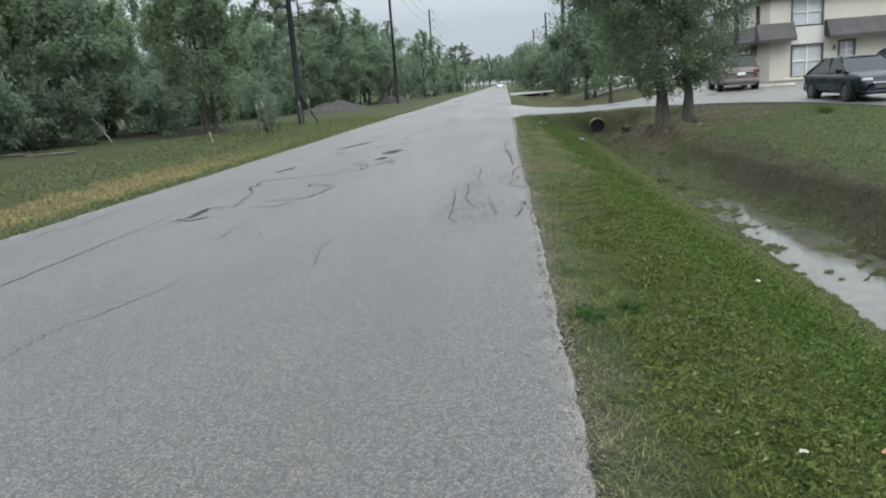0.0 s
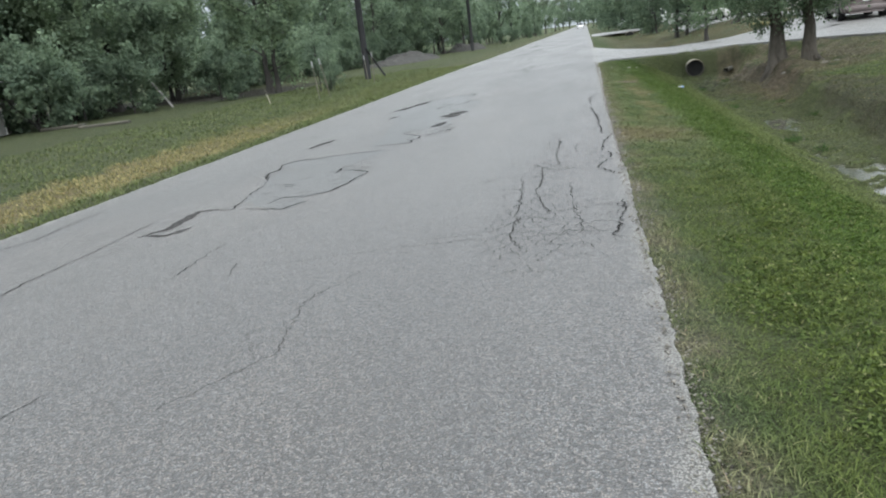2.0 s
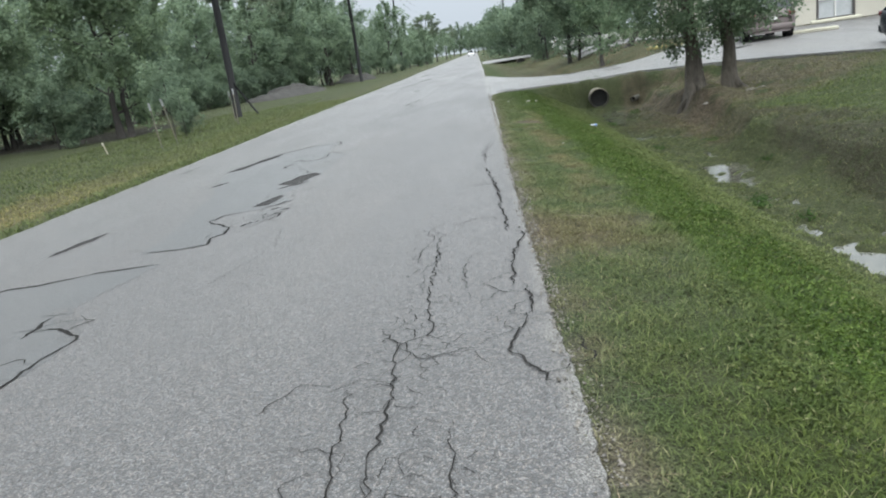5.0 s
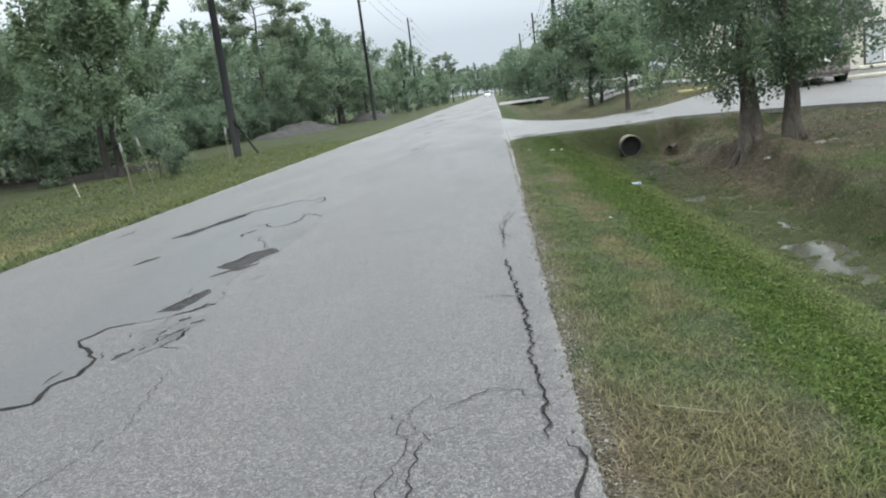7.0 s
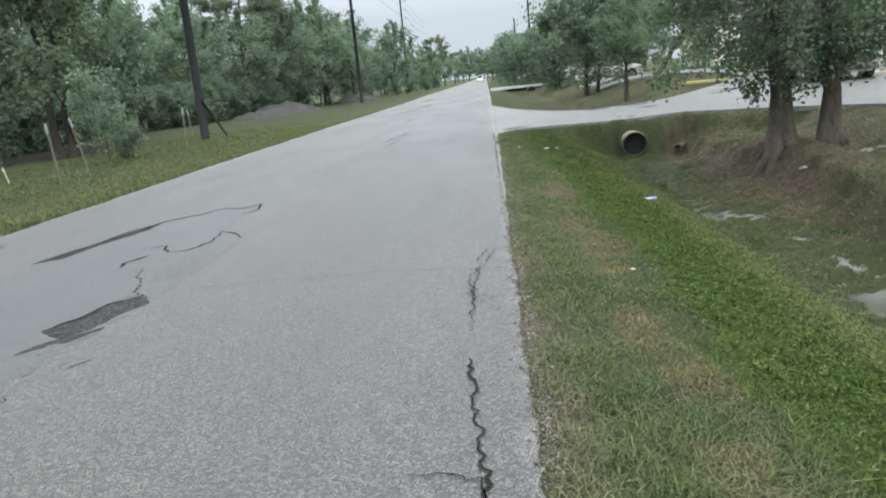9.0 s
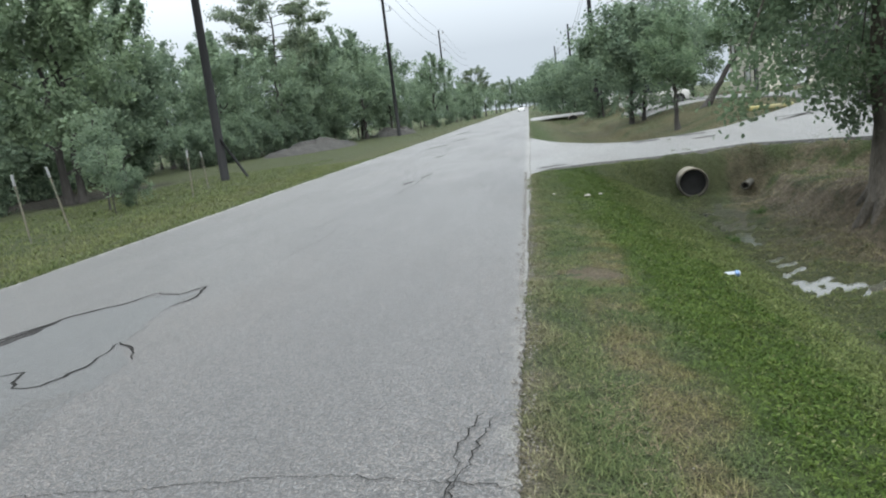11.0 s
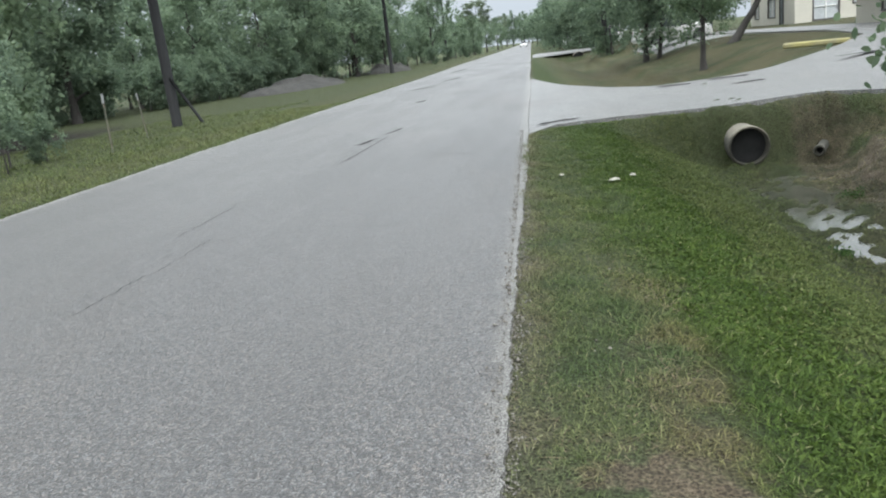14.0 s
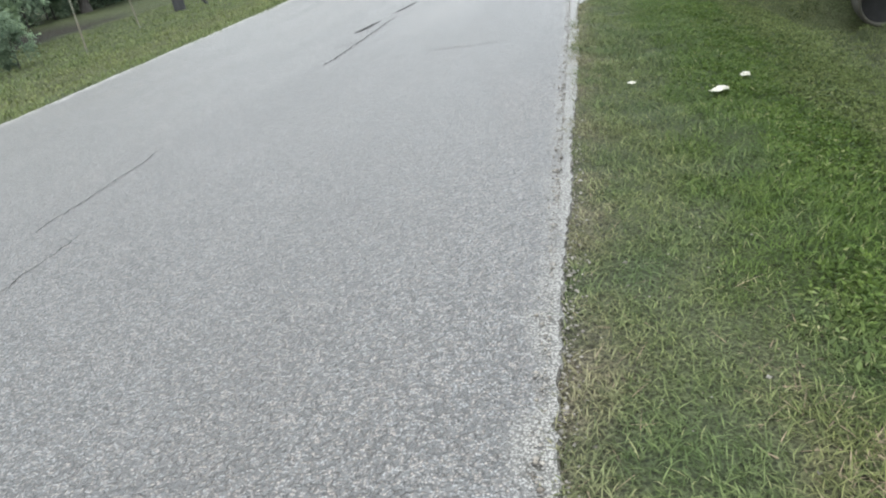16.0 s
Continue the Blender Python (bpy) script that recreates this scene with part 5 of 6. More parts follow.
# right side, beyond the island
put(live, 6.4, 63.0, 0, 0.55)
for x, y, s in ((13.0, 80.0, 0.85), (6.2, 84.0, 0.74), (9.3, 90.0, 0.78), (10.5, 104.0, 0.9), (6.5, 122.0, 1.0), (9.5, 118.0, 0.9), (6.0, 140.0, 1.1), (8.5, 134.0, 0.95), (5.5, 160.0, 1.2),
                (9.0, 172.0, 1.1), (5.2, 190.0, 1.3), (6.0, 225.0, 1.5), (4.6, 260.0, 1.5), (13.5, 96.0, 1.2)):
    again(live if y < 82 else live_far, x, y, rt.uniform(0, 360), s)
for x, y, s in ((12.0, 150.0, 0.62), (8.0, 205.0, 0.8), (5.5, 310.0, 1.1), (3.0, 400.0, 1.2), (-4.0, 520.0, 1.5), (1.0, 560.0, 1.5), (-9.0, 420.0, 1.3), (6.0, 480.0, 1.5), (-1.5, 600.0, 1.6), (-7.0, 620.0, 1.7), (-14, 480, 1.4)):
    again(elm_far, x, y, rt.uniform(0, 360), s)

# leaning tree at the edge of the far lot
lean_tree = make_tree("tree", "leaning tree with a thick slanting trunk over the lot", 6.0, 2.6, 0.2, 2.6, 41, "leaf_near", "bark_dark", clumps=110, per=60, size=0.16, clump_r=0.5, limbs=8, lean=(0.55, 0.0))
put(lean_tree, 9.0, 57.0)
# dense low growth under the trees of the right side
for i in range(22):
    again(shrub, rt.uniform(6.0, 13.5), 86.5 + i * 3.2 + (9 if i > 2 else 0), rt.uniform(0, 360), rt.uniform(0.6, 1.1))


# ---------- grass blades ----------
def blades(name, label, x0, x1, y0, y1, density, height, width, seed, segs=2, keep=None, mat="blades", flat=1.0):
    rng = np.random.default_rng(seed)
    n = int((x1 - x0) * (y1 - y0) * density)
    x, y = rng.uniform(x0, x1, n), rng.uniform(y0, y1, n)
    clump = np.sin(x * 9.1 + 2.0 * np.sin(y * 3.3)) * np.sin(y * 8.3 + 1.7 * np.sin(x * 4.1))
    patch = np.sin(x * 3.7 + 1.9 * np.sin(y * 1.6)) * np.sin(y * 2.9 + 1.3 * np.sin(x * 2.2))
    ok = rng.uniform(-1.25, 1, n) < clump * 0.9 + 0.5 * patch + 0.25
    near = np.interp(x, *np.array(NEAR_SIDE).T)
    ok &= (y < near - 0.02) | (x < -0.2)
    if keep is not None:
        ok &= keep(x, y, rng)
    x, y = x[ok], y[ok]
    n = len(x)
    z = land(x, y) + bumps(x, y)
    ok = z > -1.13
    x, y, z = x[ok], y[ok], z[ok]
    n = len(x)
    a = rng.uniform(0, 2 * np.pi, n)
    h = height * rng.uniform(0.45, 1.4, n) * (1 + 0.35 * np.sin(x * 2.1 + y * 1.3) * np.sin(y * 0.9))
    w = width * rng.uniform(0.6, 1.3, n)
    lean = rng.uniform(0.35, 1.7, n) * h * flat
    d = np.stack([np.cos(a), np.sin(a), np.zeros(n)], -1)
    s = np.stack([-np.sin(a), np.cos(a), np.zeros(n)], -1) * w[:, None] / 2
    p = np.stack([x, y, z - 0.006], -1)
    up = np.array([0, 0, 1.0])
    tip = p + d * lean[:, None] + up * (h * 0.75 / flat)[:, None]
    if segs == 1:
        m = p + d * (lean * 0.4)[:, None] + up * (h * 0.48 / flat)[:, None]
        co = np.stack([p, m + s, tip, m - s], 1).reshape(-1, 3)
        me = mesh_np(name, co, np.arange(n * 4).reshape(n, 4))
    else:
        m = p + d * (lean * 0.35)[:, None] + up * (h * 0.6)[:, None]
        co = np.stack([p - s, p + s, m + s * 0.8, tip, m - s * 0.8], 1).reshape(-1, 3)
        me = mesh_np(name, co, np.arange(n * 5).reshape(n, 5))
    ob = new(name, me)
    me.materials.append(MAT[mat])
    tagged(ob, label, "grass", kind="stuff")
    return n


def thin_dry(x, y, rng):
    # sparse where the verge is worn, none on the scrape
    bare = np.hypot(x - 0.36, y - 22.25) < 0.26
    edge = smooth01(-0.29, -0.08, x + 0.05 * np.sin(y * 4.7) + 0.03 * np.sin(y * 11.0))
    return (~bare) & (rng.uniform(0, 1, len(x)) < 0.15 + 0.85 * edge)


def slope_keep(x, y, rng):
    return rng.uniform(0, 1, len(x)) < np.interp(x, [1.1, 1.6, 2.0, 2.6, 3.6, 4.4], [0.6, 0.5, 0.55, 0.6, 0.36, 0.34])


blades("grass", "short mown green grass along the road", -0.27, 1.15, -2.5, 34.5, 9600, 0.040, 0.0046, 1, 1, thin_dry)
blades("grass", "grass on the slope of the ditch", 1.1, 4.4, -2.5, 34.5, 4800, 0.034, 0.0110, 2, 1, slope_keep)
blades("grass", "patchy grass on the eroded ditch bank", 4.3, 6.0, 2.0, 34.5, 620, 0.06, 0.011, 3, 1)
blades("grass", "lawn between the ditch and the parking lot", 6.0, 12.0, 8.0, 35.0, 420, 0.06, 0.014, 4, 1)
blades("grass", "rough straw-tinged grass on the opposite verge", -10.6, -7.0, 6.0, 50.0, 520, 0.085, 0.014, 5, 1)
blades("grass", "grass in front of the wood", -17.0, -10.6, 14.0, 55.0, 160, 0.09, 0.02, 6, 1)


def thatch_keep(x, y, rng):
    # matted dead grass: a wandering strip along the verge, and the trodden place by the asphalt
    middle = 0.42 + 0.16 * np.sin(y * 0.55) + 0.08 * np.sin(y * 1.9)
    strip = np.exp(-((x - middle) / 0.17) ** 2) * smooth01(12, 17, y) * (1 - smooth01(24, 27, y)) * (0.45 + 0.4 * np.sin(y * 1.35 + 0.6) + 0.25 * np.sin(y * 3.3 + x * 4.0))
    trod = 0.55 * np.exp(-((x - 0.08) / 0.28) ** 2 - ((y - 12.7) / 1.3) ** 2)
    edge = 0.18 * np.exp(-((x + 0.1) / 0.09) ** 2)
    patch = 0.55 + 0.45 * np.sin(x * 6.0 + y * 2.3) * np.sin(y * 3.1)
    return rng.uniform(0, 1, len(x)) < np.clip(strip + trod + edge, 0, 1) * patch


blades("dead_grass", "matted dead brown grass stalks lying on the verge", -0.25, 1.1, 0.0, 30.0, 5200, 0.045, 0.0034, 9, 1, thatch_keep, "straw", 2.2)


def clover(name, label, x0, x1, y0, y1, density, size, seed, keep):
    """Low broad-leaved ground cover: small cupped leaves in tufts with dark gaps between."""
    rng = np.random.default_rng(seed)
    n = int((x1 - x0) * (y1 - y0) * density)
    x, y = rng.uniform(x0, x1, n), rng.uniform(y0, y1, n)
    tuft = np.sin(x * 17.0 + 2.2 * np.sin(y * 6.1)) * np.sin(y * 15.3 + 1.9 * np.sin(x * 7.3)) + 0.5 * np.sin(x * 5.3 - y * 4.1)
    ok = (rng.uniform(-1.4, 0.7, n) < tuft) & keep(x, y, rng)
    x, y, tuft = x[ok], y[ok], tuft[ok]
    z = land(x, y) + bumps(x, y) + (0.016 + 0.012 * np.clip(tuft, -0.5, 1.2)) * rng.uniform(0.5, 1.5, len(x))
    ok = z > -1.10
    x, y, z = x[ok], y[ok], z[ok]
    n = len(x)
    nrm = rng.normal(size=(n, 3)) * 0.8
    nrm[:, 2] += 1.0
    nrm /= np.linalg.norm(nrm, axis=1)[:, None]
    ax = np.cross(nrm, rng.normal(size=(n, 3)))
    ax /= np.linalg.norm(ax, axis=1)[:, None] + 1e-9
    bx = np.cross(nrm, ax)
    s = (size * rng.uniform(0.55, 1.4, n))[:, None]
    p = np.stack([x, y, z], -1)
    co = np.stack([p - ax * s * 0.75, p + bx * s * 0.25 + nrm * s * 0.12, p + ax * s * 0.75, p - bx * s * 0.25 + nrm * s * 0.12], 1)
    ob = new(name, mesh_np(name, co.reshape(-1, 3), np.arange(n * 4).reshape(n, 4)))
    ob.data.materials.append(MAT["blades"])
    tagged(ob, label, "ground cover", kind="stuff")


def lush(x, y, rng):
    # thick on the ditch's shoulder, and right up to the asphalt on the near stretch
    start = np.interp(y, [-2, 7, 12, 20, 26, 34], [0.05, 0.25, 0.75, 0.80, 0.65, 0.9]) + 0.12 * np.sin(y * 1.7) + 0.06 * np.sin(y * 4.9)
    fade = smooth01(start - 0.05, start + 0.25, x) * (1 - smooth01(1.9, 2.7, x))
    return rng.uniform(0, 1, len(x)) < fade


clover("clover", "lush low clover and broad-leaved weeds on the ditch shoulder", 0.0, 2.6, -2.0, 33.0, 8200, 0.0200, 71, lush)


def tall_keep(x, y, rng):
    return (noise_field(x, y) > 0.15)


def noise_field(x, y):
    return np.sin(y * 1.9 + 0.8 * np.sin(x * 3)) * np.sin(y * 0.63 + 1.2)


blades("grass", "taller uncut grass tufts at the road's edge", -0.20, 0.28, 2.0, 33.0, 260, 0.09, 0.0035, 7, 1, tall_keep)
blades("grass", "uncut fringe of grass along the opposite kerbless edge", -7.35, -7.0, 6.0, 60.0, 700, 0.10, 0.012, 8, 1)


def pebbles(name, label, x0, x1, y0, y1, n, size, seed):
    rng = np.random.default_rng(seed)
    x, y = rng.normal((x0 + x1) / 2, (x1 - x0) / 3, n), rng.uniform(y0, y1, n)
    s = size * rng.uniform(0.4, 1.2, n) * np.where(rng.uniform(0, 1, n) < 0.12, 1.9, 1.0)
    z = np.where(x < RIGHT_EDGE - 0.03, 0.0, land(x, y)) + s * 0.25
    shape = np.array([(1, 0, 0), (0, 1, 0), (-1, 0, 0), (0, -1, 0), (0, 0, 0.7), (0, 0, -0.7)])
    tri = np.array([(0, 1, 4), (1, 2, 4), (2, 3, 4), (3, 0, 4), (1, 0, 5), (2, 1, 5), (3, 2, 5), (0, 3, 5)])
    v = shape[None] * s[:, None, None] * rng.uniform(0.6, 1.2, (n, 6, 1)) + np.stack([x, y, z], -1)[:, None]
    f = tri[None] + (np.arange(n) * 6)[:, None, None]
    ob = new(name, mesh_np(name, v.reshape(-1, 3), f.reshape(-1, 3)))
    ob.data.materials.append(MAT["stone"])
    tagged(ob, label, "gravel", kind="stuff")


pebbles("gravel", "loose gravel crumbled off the asphalt edge", -0.29, -0.17, -1.5, 33, 14000, 0.0066, 3)
pebbles("gravel", "grit scattered on the worn verge", -0.1, 0.5, 14, 26, 500, 0.006, 4)


# ---------- poles and wires ----------
def utility_pole(x, y, height, r, label, arms=3, side=1, arm_z=1.6):
    pole = thing("utility_pole", label, "utility pole", pose(x, y, ground_z(x, y)), "utility poles along the road")
    path = [(0, 0, -0.4), (0, 0, height * 0.33), (0.02, 0, height * 0.66), (0.03, 0, height)]
    part("shaft", Build().tube(path, [r * 1.05, r * 0.95, r * 0.82, r * 0.68], 14).mesh("shaft", True), "pole", pole)
    for k in range(arms):
        z = height - 0.8 - k * arm_z
        b = part("bracket", Build().tube([(0, 0, z), (side * 0.35, 0, z), (side * 0.8, 0, z + 0.02)], [0.06, 0.05, 0.045], 8).mesh("bracket", True), "steel", pole)
        ins = [(side * 0.8, 0, z - 0.02)] + [(side * 0.8, 0, z + 0.06 * q) for q in range(1, 9)]
        part("insulator", Build().tube(ins, [0.05] + [0.1 if q % 2 else 0.06 for q in range(1, 9)], 10).mesh("insulator", True), "ceramic", b)
    return pole


POLES_L = [(-14.03, 48.5, 18.4, 0.195), (-15.4, 104.0, 18.2, 0.21), (-15.8, 165.0, 18.0, 0.21)]
for x, y, h, r in POLES_L:
    utility_pole(x, y, h, r, "tall dark weathered wooden utility pole beside the verge")
POLES_R = [(6.7, 93.0, 17.0, 0.24), (6.7, 131.0, 12.6, 0.18), (6.7, 185.0, 13.5, 0.2), (6.5, 250.0, 14.0, 0.2), (6.4, 320.0, 14.0, 0.2)]
for x, y, h, r in POLES_R:
    utility_pole(x, y, h, r, "dark wooden utility pole among roadside trees", arms=2, side=1, arm_z=0.9)
utility_pole(12.3, 43.2, 12.5, 0.14, "slim dark utility pole at the parking lot", arms=1)


def wire(a, b, sag, r=0.018, label="thin black overhead cable"):
    a, b = Vector(a), Vector(b)
    pts = [a.lerp(b, t) - Vector((0, 0, sag * 4 * t * (1 - t))) for t in np.linspace(0, 1, 17)]
    ob = tagged(new("overhead_cable", Build().tube(pts, r, 6).mesh("overhead_cable", True)), label, "cable", "overhead cables")
    ob.data.materials.append(MAT["wire"])


def strand(poles, side, arms, gap, sag):
    for (x0, y0, h0, _), (x1, y1, h1, _) in zip(poles[:-1], poles[1:]):
        for k in range(arms):
            wire((x0 + side * 0.8, y0, ground_z(x0, y0) + h0 - 0.3 - k * gap), (x1 + side * 0.8, y1, ground_z(x1, y1) + h1 - 0.3 - k * gap), sag)


strand([(-13.2, -8.0, 18.5, 0)] + POLES_L + [(-16.5, 230, 18, 0)], 1, 3, 1.6, 0.8)
strand(POLES_R, 1, 2, 0.9, 0.7)
wire((6.7, 93.0, 9.6), (12.3, 43.2, 11.6), 1.0, 0.035, "thick black overhead cable to the lot")
wire((6.7, 93.0, 8.8), (12.3, 43.2, 10.6), 1.2, 0.035, "thick black overhead cable to the lot")
wire((-15.4, 104.0, 16.0), (6.7, 93.0, 15.6), 0.9, 0.018, "thin cable crossing high over the road")
brace = tagged(new("pole_brace", Build().tube([(-13.95, 48.4, 1.7), (-12.7, 48.2, -0.35)], 0.06, 8).mesh("pole_brace", True)), "short slanting timber brace against the utility pole", "brace")
brace.data.materials.append(MAT["pole"])


# ---------- fence posts ----------
def fence_post(x, y, h, lean, mat, label):
    p = thing("fence_post", label, "post", pose(x, y, ground_z(x, y) - 0.15, lean[1], lean[0], 0), "fence posts in the grass")
    b = Build().box((-0.022, -0.004, 0), (0.022, 0.004, h), 0.001).box((-0.004, -0.03, 0), (0.004, 0.0, h), 0.001)
    for k in range(9):
        b.box((-0.012, 0.004, 0.25 + k * 0.13), (0.012, 0.012, 0.27 + k * 0.13), 0.001)
    part("stake", b.mesh("stake"), mat, p)
    part("tip", Build().box((-0.026, -0.032, h * 0.86), (0.026, 0.008, h + 0.01), 0.003).mesh("tip"), "kerb" if mat == "wood_pale" else "steel", p)
    return p


fence_post(-10.69, 37.93, 1.65, (1, -2), "post_green", "rusty green steel fence post in rough grass")
fence_post(-10.70, 30.09, 1.6, (-4, 0), "post_green", "rusty green steel fence post in rough grass")
fence_post(-10.81, 31.69, 1.7, (-8, 3), "post_green", "slanting steel fence post with a pale tip")
fence_post(-14.1, 33.3, 0.6, (-14, 0), "wood_pale", "leaning pale wooden stake in the grass")
fence_post(-12.5, 43.2, 1.6, (-3, 0), "post_green", "steel fence post near the utility pole")


# ---------- culverts ----------
def culvert(x, y, z, r, length, turn, label):
    c = thing("culvert_pipe", label, "pipe", pose(x, y, z, 0, 0, turn))
    n = 28
    v, f = [], []
    rim = [(0.03, r - 0.035), (0.0, r - 0.022), (0.02, r), (0.14, r), (0.16, r - 0.012), (length, r - 0.012), (length, r - 0.05), (0.05, r - 0.045)]
    for yy, rr in rim:
        for k in range(n):
            a = 2 * math.pi * k / n
            v.append((rr * math.cos(a), yy, rr * math.sin(a)))
    for i in range(len(rim) - 1):
        for k in range(n):
            q = (k + 1) % n
            f.append((i * n + k, i * n + q, (i + 1) * n + q, (i + 1) * n + k))
    for k in range(n):
        q = (k + 1) % n
        f.append(((len(rim) - 1) * n + k, (len(rim) - 1) * n + q, q, k))
    part("barrel", mesh_of("barrel", v, f, True), "pipe", c)
    # near-black disc close behind the rim stands for the shade in the barrel
    part("mouth_shade", Build().tube([(0, 0.14, 0), (0, 0.2, 0)], r - 0.046, 20).mesh("mouth_shade"), "dark", c, "dark disc for the shade inside the pipe")
    return c


culvert(3.45, 33.05, -0.67, 0.34, 8.0, 0, "round concrete culvert pipe under the driveway")
culvert(4.56, 33.08, -0.86, 0.095, 2.0, -25, "small drain pipe poking out of the bank")
culvert(4.3, 94.0, -0.55, 0.55, 9.0, 0, "dark culvert opening under a far driveway")


# ---------- cars ----------
def car(name, label, L, W, H, paint, hood, deck, cabin, m, belt=0.9, group=""):
    """hood, deck: heights of bonnet and tail; cabin: (screen foot, roof front, roof rear, rear glass foot), along x, front at +L/2."""
    c = thing(name, label, "car", m, group)
    w = W / 2
    st = [(-L / 2, deck * 0.72, 0.78), (-L / 2 + 0.06, deck * 0.93, 0.9), (-L / 2 + 0.35, deck, 0.97), (cabin[3], belt, 1.0), (0, belt - 0.02, 1.0), (cabin[0], belt - 0.02, 1.0),
          (cabin[0] + 0.25, hood + 0.06, 0.99), (L / 2 - 0.45, hood - 0.03, 0.95), (L / 2 - 0.12, hood * 0.86, 0.86), (L / 2, hood * 0.62, 0.74)]
    v, f = [], []
    for x, zt, ws in st:
        ww, zb = w * ws, 0.20
        half = [(0.0, zb), (ww * 0.86, zb), (ww * 0.97, zb + 0.12), (ww, zb + (zt - zb) * 0.5), (ww * 0.975, zb + (zt - zb) * 0.78), (ww * 0.93, zt - 0.05), (ww * 0.82, zt), (0.0, zt + 0.02)]
        for yy, zz in half + [(-a, b) for a, b in half[-2:0:-1]]:
            v.append((x, yy, zz))
    n = 14
    for i in range(len(st) - 1):
        for k in range(n):
            q = (k + 1) % n
            f.append((i * n + k, i * n + q, (i + 1) * n + q, (i + 1) * n + k))
    f += [tuple(range(n)), tuple(range(len(v) - 1, len(v) - n - 1, -1))]
    body = part("body", mesh_of("body", v, f, True), paint, c)
    md = body.modifiers.new("rounding", "SUBSURF")
    md.levels = md.render_levels = 2
    wb, wt = w * 0.90, w * 0.70
    zb, zt = belt - 0.03, H - 0.04
    a, b2, d, e = cabin
    lo = [(a, wb), (a, -wb), (e, -wb), (e, wb)]
    hi = [(b2, wt), (b2, -wt), (d, -wt), (d, wt)]
    gv = [(x, y, zb) for x, y in lo] + [(x, y, zt) for x, y in hi]
    names = ("windscreen", "side_window", "rear_window", "side_window")
    for k in range(4):
        q = (k + 1) % 4
        quad = [gv[k], gv[q], gv[4 + q], gv[4 + k]]
        part(names[k], mesh_of(names[k], quad, [(0, 1, 2, 3)]), "car_glass", c)
    roof = []
    for t in np.linspace(0, 1, 7):
        x = d - 0.08 + (b2 - d + 0.16) * t
        zc = H - 0.05 + 0.05 * math.sin(math.pi * min(max(t, 0.05), 0.95))
        roof.append([(x, -wt - 0.02, zc - 0.045), (x, -wt * 0.7, zc - 0.01), (x, 0, zc), (x, wt * 0.7, zc - 0.01), (x, wt + 0.02, zc - 0.045)])
    rv = [p for r in roof for p in r]
    rf = [(i * 5 + k, i * 5 + k + 1, i * 5 + k + 6, i * 5 + k + 5) for i in range(6) for k in range(4)]
    part("roof", mesh_of("roof", rv, rf, True), paint, c)
    for k in range(4):
        part("pillar", Build().tube([gv[k], gv[4 + k]], [0.045, 0.032], 8).mesh("pillar", True), paint, c)
    for s in (1, -1):
        mx = (a + e) / 2 + 0.1
        part("pillar", Build().tube([(mx, s * wb * 1.003, zb), (mx - 0.03, s * wt * 1.01, zt)], [0.04, 0.03], 8).mesh("pillar", True), "trim_dark", c)
        part("mirror", Build().box((a - 0.42, s * (w + 0.02) - 0.1, belt - 0.02), (a - 0.28, s * (w + 0.02) + 0.1, belt + 0.13), 0.04).mesh("mirror", True), paint, c)
        part("door_handle", Build().box((mx - 0.32, s * w * 0.99 - 0.015, belt - 0.2), (mx - 0.14, s * w * 0.99 + 0.02, belt - 0.165), 0.008).mesh("door_handle"), paint, c)
        part("headlight", Build().box((L / 2 - 0.34, s * w * 0.66 - 0.17, hood * 0.68), (L / 2 - 0.06, s * w * 0.66 + 0.17, hood * 0.68 + 0.13), 0.05).mesh("headlight", True), "lamp_clear", c, "clear headlight")
        part("tail_light", Build().box((-L / 2 - 0.01, s * w * 0.74 - 0.14, deck * 0.72), (-L / 2 + 0.2, s * w * 0.74 + 0.14, deck * 0.72 + 0.16), 0.04).mesh("tail_light", True), "lamp_red", c, "red tail light")
    part("grille", Build().box((L / 2 - 0.06, -w * 0.5, hood * 0.42), (L / 2 + 0.012, w * 0.5, hood * 0.60), 0.03).mesh("grille"), "trim_dark", c)
    part("chrome_bar", Build().box((L / 2 - 0.05, -w * 0.55, hood * 0.625), (L / 2 + 0.02, w * 0.55, hood * 0.66), 0.01).mesh("chrome_bar"), "chrome", c, "bright chrome strip")
    part("front_bumper", Build().box((L / 2 - 0.22, -w * 0.8, 0.2), (L / 2 + 0.03, w * 0.8, hood * 0.40), 0.06).mesh("front_bumper", True), paint, c)
    part("rear_bumper", Build().box((-L / 2 - 0.05, -w * 0.88, 0.26), (-L / 2 + 0.2, w * 0.88, 0.52), 0.06).mesh("rear_bumper", True), paint, c)
    part("licence_plate", Build().box((-L / 2 - 0.065, -0.17, deck * 0.62), (-L / 2 + 0.08, 0.17, deck * 0.62 + 0.13), 0.005).mesh("licence_plate"), "plate", c, "plain white plate")
    for sx in (L * 0.29, -L * 0.29):
        for s in (1, -1):
            part("wheel_arch", Build().tube([(sx, s * (w - 0.25), 0.34), (sx, s * (w + 0.003), 0.34)], 0.385, 24).mesh("wheel_arch"), "dark", c)
            tyre = [(sx, s * (w - 0.21), 0.325), (sx, s * (w - 0.19), 0.325), (sx, s * (w - 0.01), 0.325), (sx, s * (w + 0.012), 0.325)]
            t = part("wheel", Build().tube(tyre, [0.28, 0.325, 0.325, 0.29], 26).mesh("wheel", True), "rubber", c)
            part("rim", Build().tube([(sx, s * (w - 0.02), 0.325), (sx, s * (w + 0.016), 0.325), (sx, s * (w + 0.022), 0.325)], [0.215, 0.2, 0.06], 18).mesh("rim"), "rim", t, "alloy rim")
    return c


